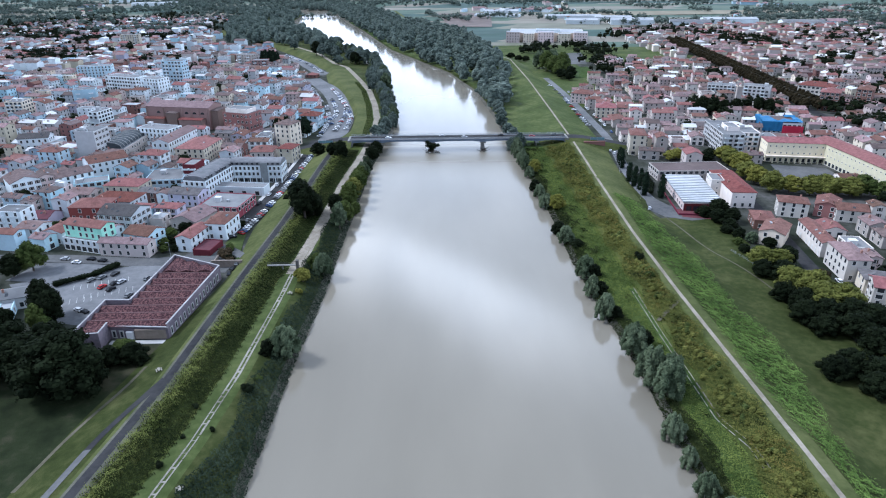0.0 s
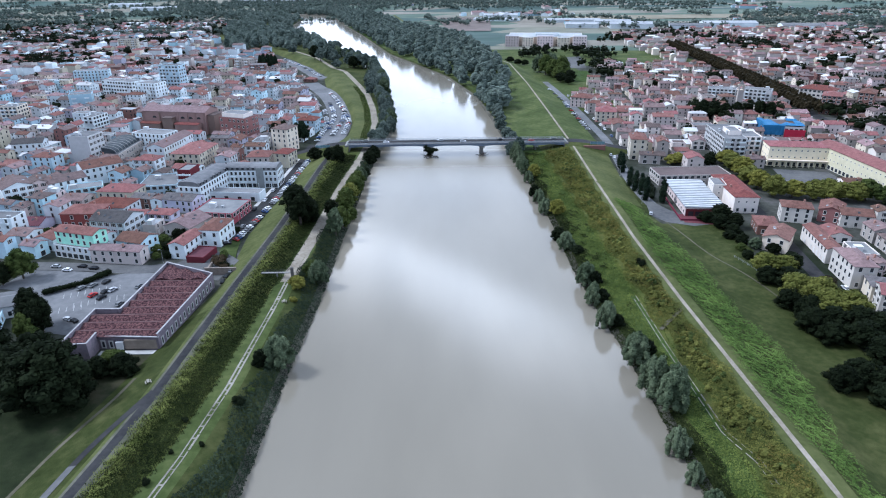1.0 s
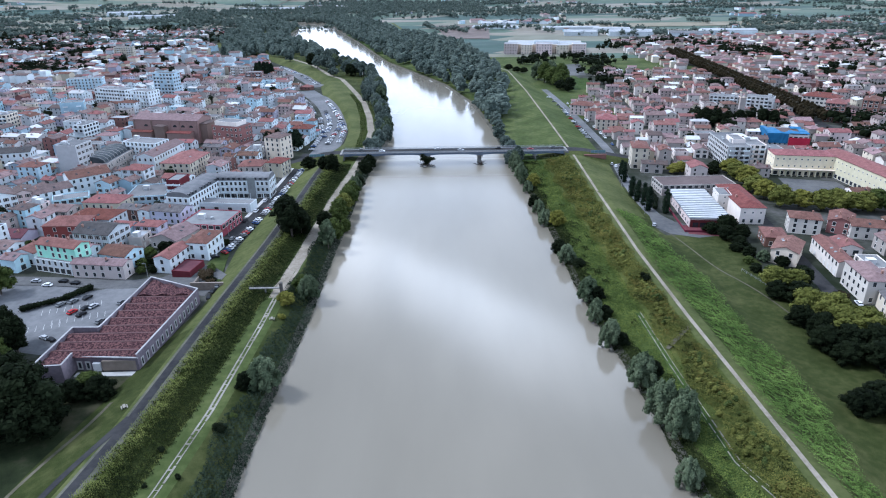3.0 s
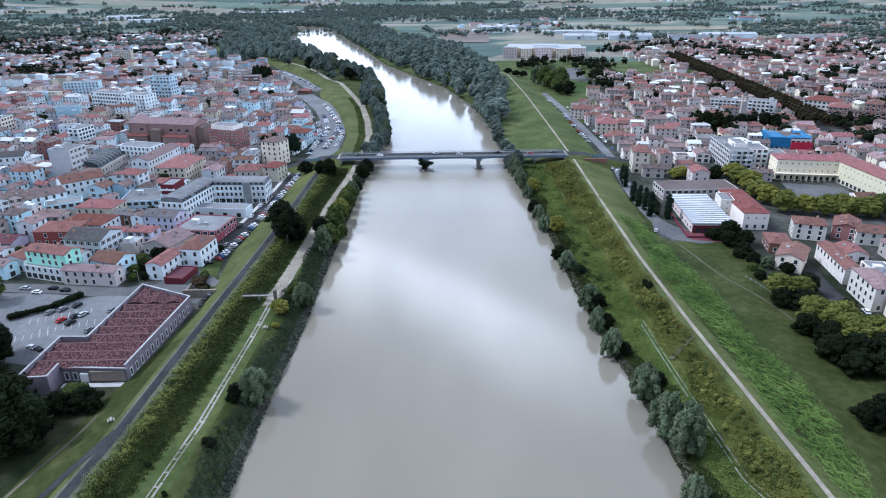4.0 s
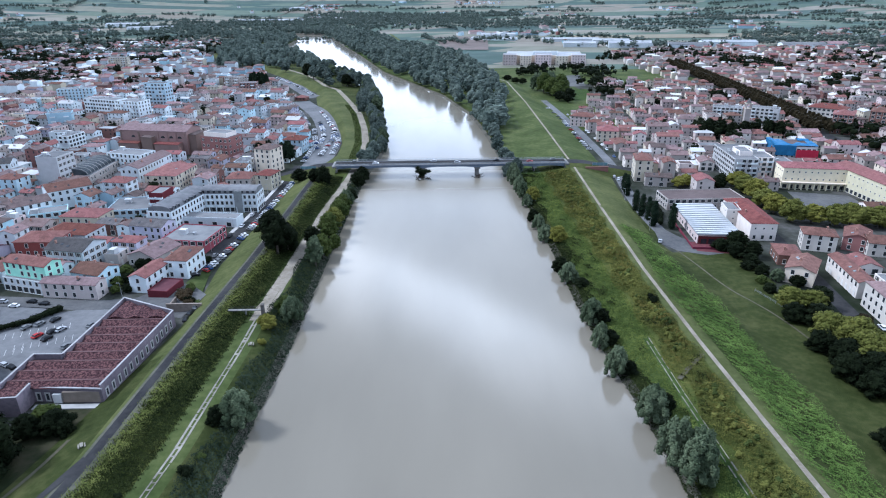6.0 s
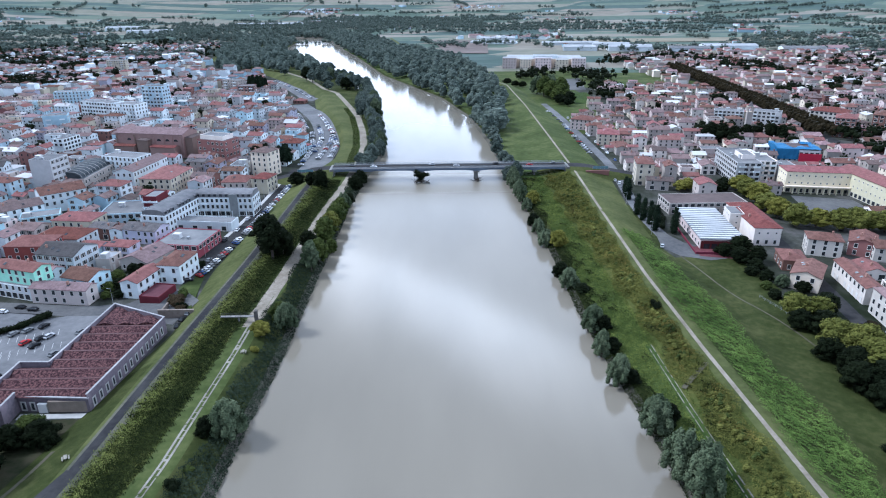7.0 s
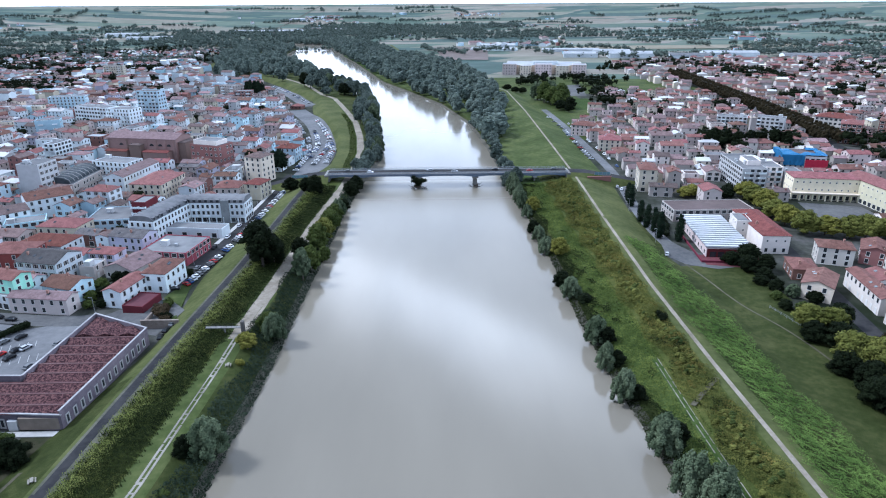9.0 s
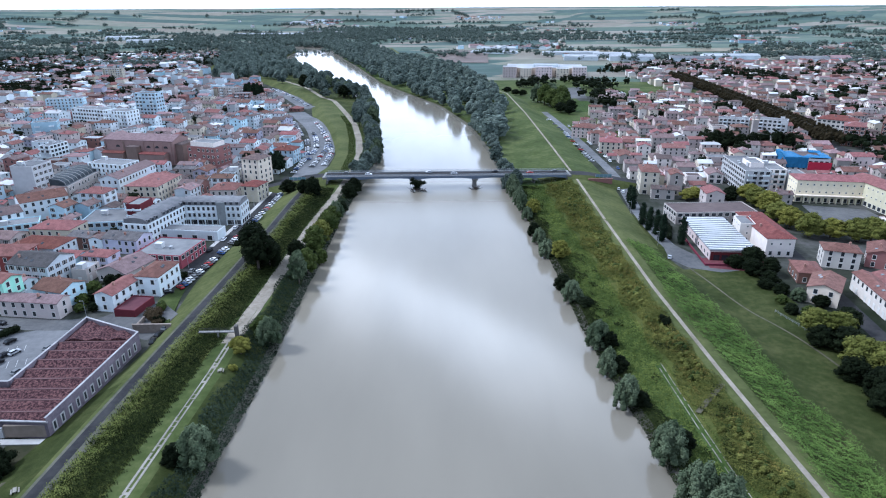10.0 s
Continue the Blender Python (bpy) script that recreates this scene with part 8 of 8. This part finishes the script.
def clipped_hedge(name, points, h, r, leaf, label):
    rng = np.random.default_rng(5)
    pts = [Vector(p) for p in points]
    cl = []
    for a, b in zip(pts, pts[1:]):
        n = max(2, int((b - a).length / (r * 0.9)))
        for i in range(n):
            p = a.lerp(b, i / n)
            cl.append(((p.x, p.y, h * 0.55 + height(p.x, p.y)), r * rng.uniform(0.85, 1.15)))
    q = np.concatenate([sprays(rng, cl, 22, 0.3), core(cl)])
    return tagged(new(name, quad_mesh(name, q, [LEAF[leaf]])), label, "hedge")


clipped_hedge("hedge", [(-157, 234), (-146, 242), (-139, 253)], 2.2, 1.7, "dark", "dark clipped hedge between two car parks")
clipped_hedge("hedge", [(126, 338), (131, 352), (133, 372)], 2.2, 1.6, "dark", "dark hedge before the school")


# ---- drift wood caught on the bridge piers ----
def drift(x, y, n, spread, seed, bushy):
    rng = random.Random(seed)
    root = base("driftwood", x, y, 0.0)
    for _ in range(n):
        bm = bmesh.new()
        a, b = rng.uniform(0, 6.28), rng.uniform(0.1, 0.9)
        p = Vector((rng.gauss(0, spread), rng.gauss(-2.5, spread * 0.6), rng.uniform(-0.2, 1.4)))
        d = Vector((math.cos(a), math.sin(a) * 0.5, math.sin(b) * 0.8)) * rng.uniform(2, 5)
        bmesh.ops.create_cone(bm, cap_ends=True, segments=5, radius1=0.22, radius2=0.06, depth=d.length,
                              matrix=Matrix.Translation(p + d / 2) @ d.to_track_quat("Z", "Y").to_matrix().to_4x4())
        part("branch", bm, M_BARK, root)
    if bushy:
        r2 = np.random.default_rng(seed)
        cl = [((r2.normal() * spread * 0.75, -3 + r2.normal() * 1.0, r2.uniform(0.6, 7.4)), r2.uniform(1.2, 2.2)) for _ in range(22)]
        cl += [((spread * (0.9 + 0.25 * k) * (-1) ** k, -3.2 + r2.normal() * 0.4, 0.3), r2.uniform(0.4, 0.7)) for k in range(5)]
        part("foliage", quad_mesh("foliage", np.concatenate([sprays(r2, cl, 26, 0.38), core(cl, 0.7)]), [LEAF["dark"]]), None, root)
    tagged(root, "tangled driftwood caught against a bridge pier", "driftwood")


drift(0.9, 433.5, 26, 2.6, 3, True)
drift(37.0, 435.5, 22, 1.4, 4, False)


# ---- far greenhouses and sheds on the plain ----
def long_shed(x, y, w, d, h, rot, tiles, label):
    house(x, y, w, d, h, rot, "gable", "white", tiles, 1, "", ridge="x" if w > d else "y", pitch=0.16, label=label, chimneys=0, name="shed", category="shed")


for x, y, w, d, h, r, tiles in ((190, 1790, 90, 40, 5, -4, "flat white"), (168, 1660, 110, 36, 4, -20, "flat white"), (340, 1590, 130, 30, 6, -6, "flat white"), (330, 1440, 70, 40, 8, -10, "flat white"),
                                (430, 1420, 90, 50, 9, -8, "flat white"), (540, 1380, 80, 40, 8, -12, "flat grey"), (640, 1420, 110, 40, 9, -6, "flat white"), (760, 1350, 80, 44, 8, -14, "flat grey"),
                                (-900, 2250, 150, 40, 9, 10, "flat white"), (-620, 2700, 260, 50, 9, 4, "flat white"), (-1100, 2500, 120, 50, 9, 8, "flat white"), (420, 1530, 80, 30, 7, -10, "flat white")):
    long_shed(x, y, w, d, h, r, tiles, "long low white-roofed shed on the plain")


# ---- small things along the banks ----
def bench_set(x, y, rot):
    root = base("picnic_table", x, y, height(x, y), rot)
    for bx, w, z in ((0, 0.8, 0.75), (-0.75, 0.35, 0.45), (0.75, 0.35, 0.45)):
        bm = bmesh.new()
        box(bm, bx - w / 2, -0.9, z - 0.06, bx + w / 2, 0.9, z)
        part("tabletop" if bx == 0 else "seat", bm, M_SLAB, root)
        bm = bmesh.new()
        box(bm, bx - 0.12, -0.5, -0.1, bx + 0.12, -0.3, z - 0.06)
        part("leg", bm, M_SLAB, root)
        bm = bmesh.new()
        box(bm, bx - 0.12, 0.3, -0.1, bx + 0.12, 0.5, z - 0.06)
        part("leg", bm, M_SLAB, root)
    tagged(root, "pale concrete picnic table with benches on grass", "picnic table")


bench_set(-63.0, 115.6, 20)
bench_set(-87.2, 165.5, 30)
bench_set(-56.0, 217.0, 10)


def lamp_post(x, y, h=7.0):
    root = base("street_lamp", x, y, height(x, y))
    bm = bmesh.new()
    bmesh.ops.create_cone(bm, cap_ends=True, segments=8, radius1=0.09, radius2=0.05, depth=h, matrix=Matrix.Translation((0, 0, h / 2)))
    part("pole", bm, M_STEEL, root)
    bm = bmesh.new()
    box(bm, -0.9, -0.05, h - 0.1, 0.1, 0.05, h)
    part("arm", bm, M_STEEL, root)
    bm = bmesh.new()
    box(bm, -1.4, -0.14, h - 0.14, -0.8, 0.14, h - 0.02)
    part("head", bm, M_STEEL, root)
    tagged(root, "grey steel street lamp at the roadside", "street lamp", "street lamps")


for x, y in ((-99.5, 280), (-99, 310), (-97, 340), (-95, 370), (-93, 400), (-91, 428), (-120, 262), (-150, 265.5), (117.8, 330), (119.5, 380), (138, 500), (139, 560), (139, 620)):
    lamp_post(x, y)


def barrier_panel(x, y, z, rot):
    root = base("barrier_panel", x, y, z, rot)
    for i in range(5):
        bm = bmesh.new()
        box(bm, -5 + i * 2.5 - 0.06, -0.06, 0, -5 + i * 2.5 + 0.06, 0.06, 2.0)
        part("post", bm, M_STEEL, root)
    bm = bmesh.new()
    box(bm, -5, -0.03, 0.3, 5, 0.03, 1.9)
    part("panel", bm, plain("dull_teal_panel", (0.13, 0.22, 0.25), 0.6), root, "dull teal sheet")
    tagged(root, "dull teal railing panel at the bridge end", "barrier")


barrier_panel(-74, 434.0, 7.0, 0)
barrier_panel(118, 434.2, 6.8, 0)


def levee_fence(points, label):
    root = base("fence", points[0][0], points[0][1], height(*points[0]))
    pts = [Vector(p) for p in points]
    rail = bmesh.new()
    post = None
    for a, b in zip(pts, pts[1:]):
        n = max(1, int((b - a).length / 2.5))
        for i in range(n):
            p, q = a.lerp(b, i / n), a.lerp(b, (i + 1) / n)
            zp, zq = height(p.x, p.y), height(q.x, q.y)
            o = Vector((points[0][0], points[0][1], height(*points[0])))
            if post is None:
                bm = bmesh.new()
                box(bm, -0.06, -0.06, -0.2, 0.06, 0.06, 1.1)
                ob = part("post", bm, M_STEEL, root)
                post = ob.data
            else:
                ob = part("post", post, None, root)
            ob.location = Vector((p.x, p.y, zp)) - o
            for h in (0.5, 1.0):
                v = [rail.verts.new(Vector(c) - o) for c in ((p.x, p.y, zp + h), (q.x, q.y, zq + h), (q.x, q.y, zq + h + 0.09), (p.x, p.y, zp + h + 0.09))]
                rail.faces.new(v)
    part("rail", rail, M_STEEL, root)
    tagged(root, label, "fence")


levee_fence([(137.5, 258), (141, 244), (144, 232), (146, 220)], "low grey garden fence at the meadow's edge")
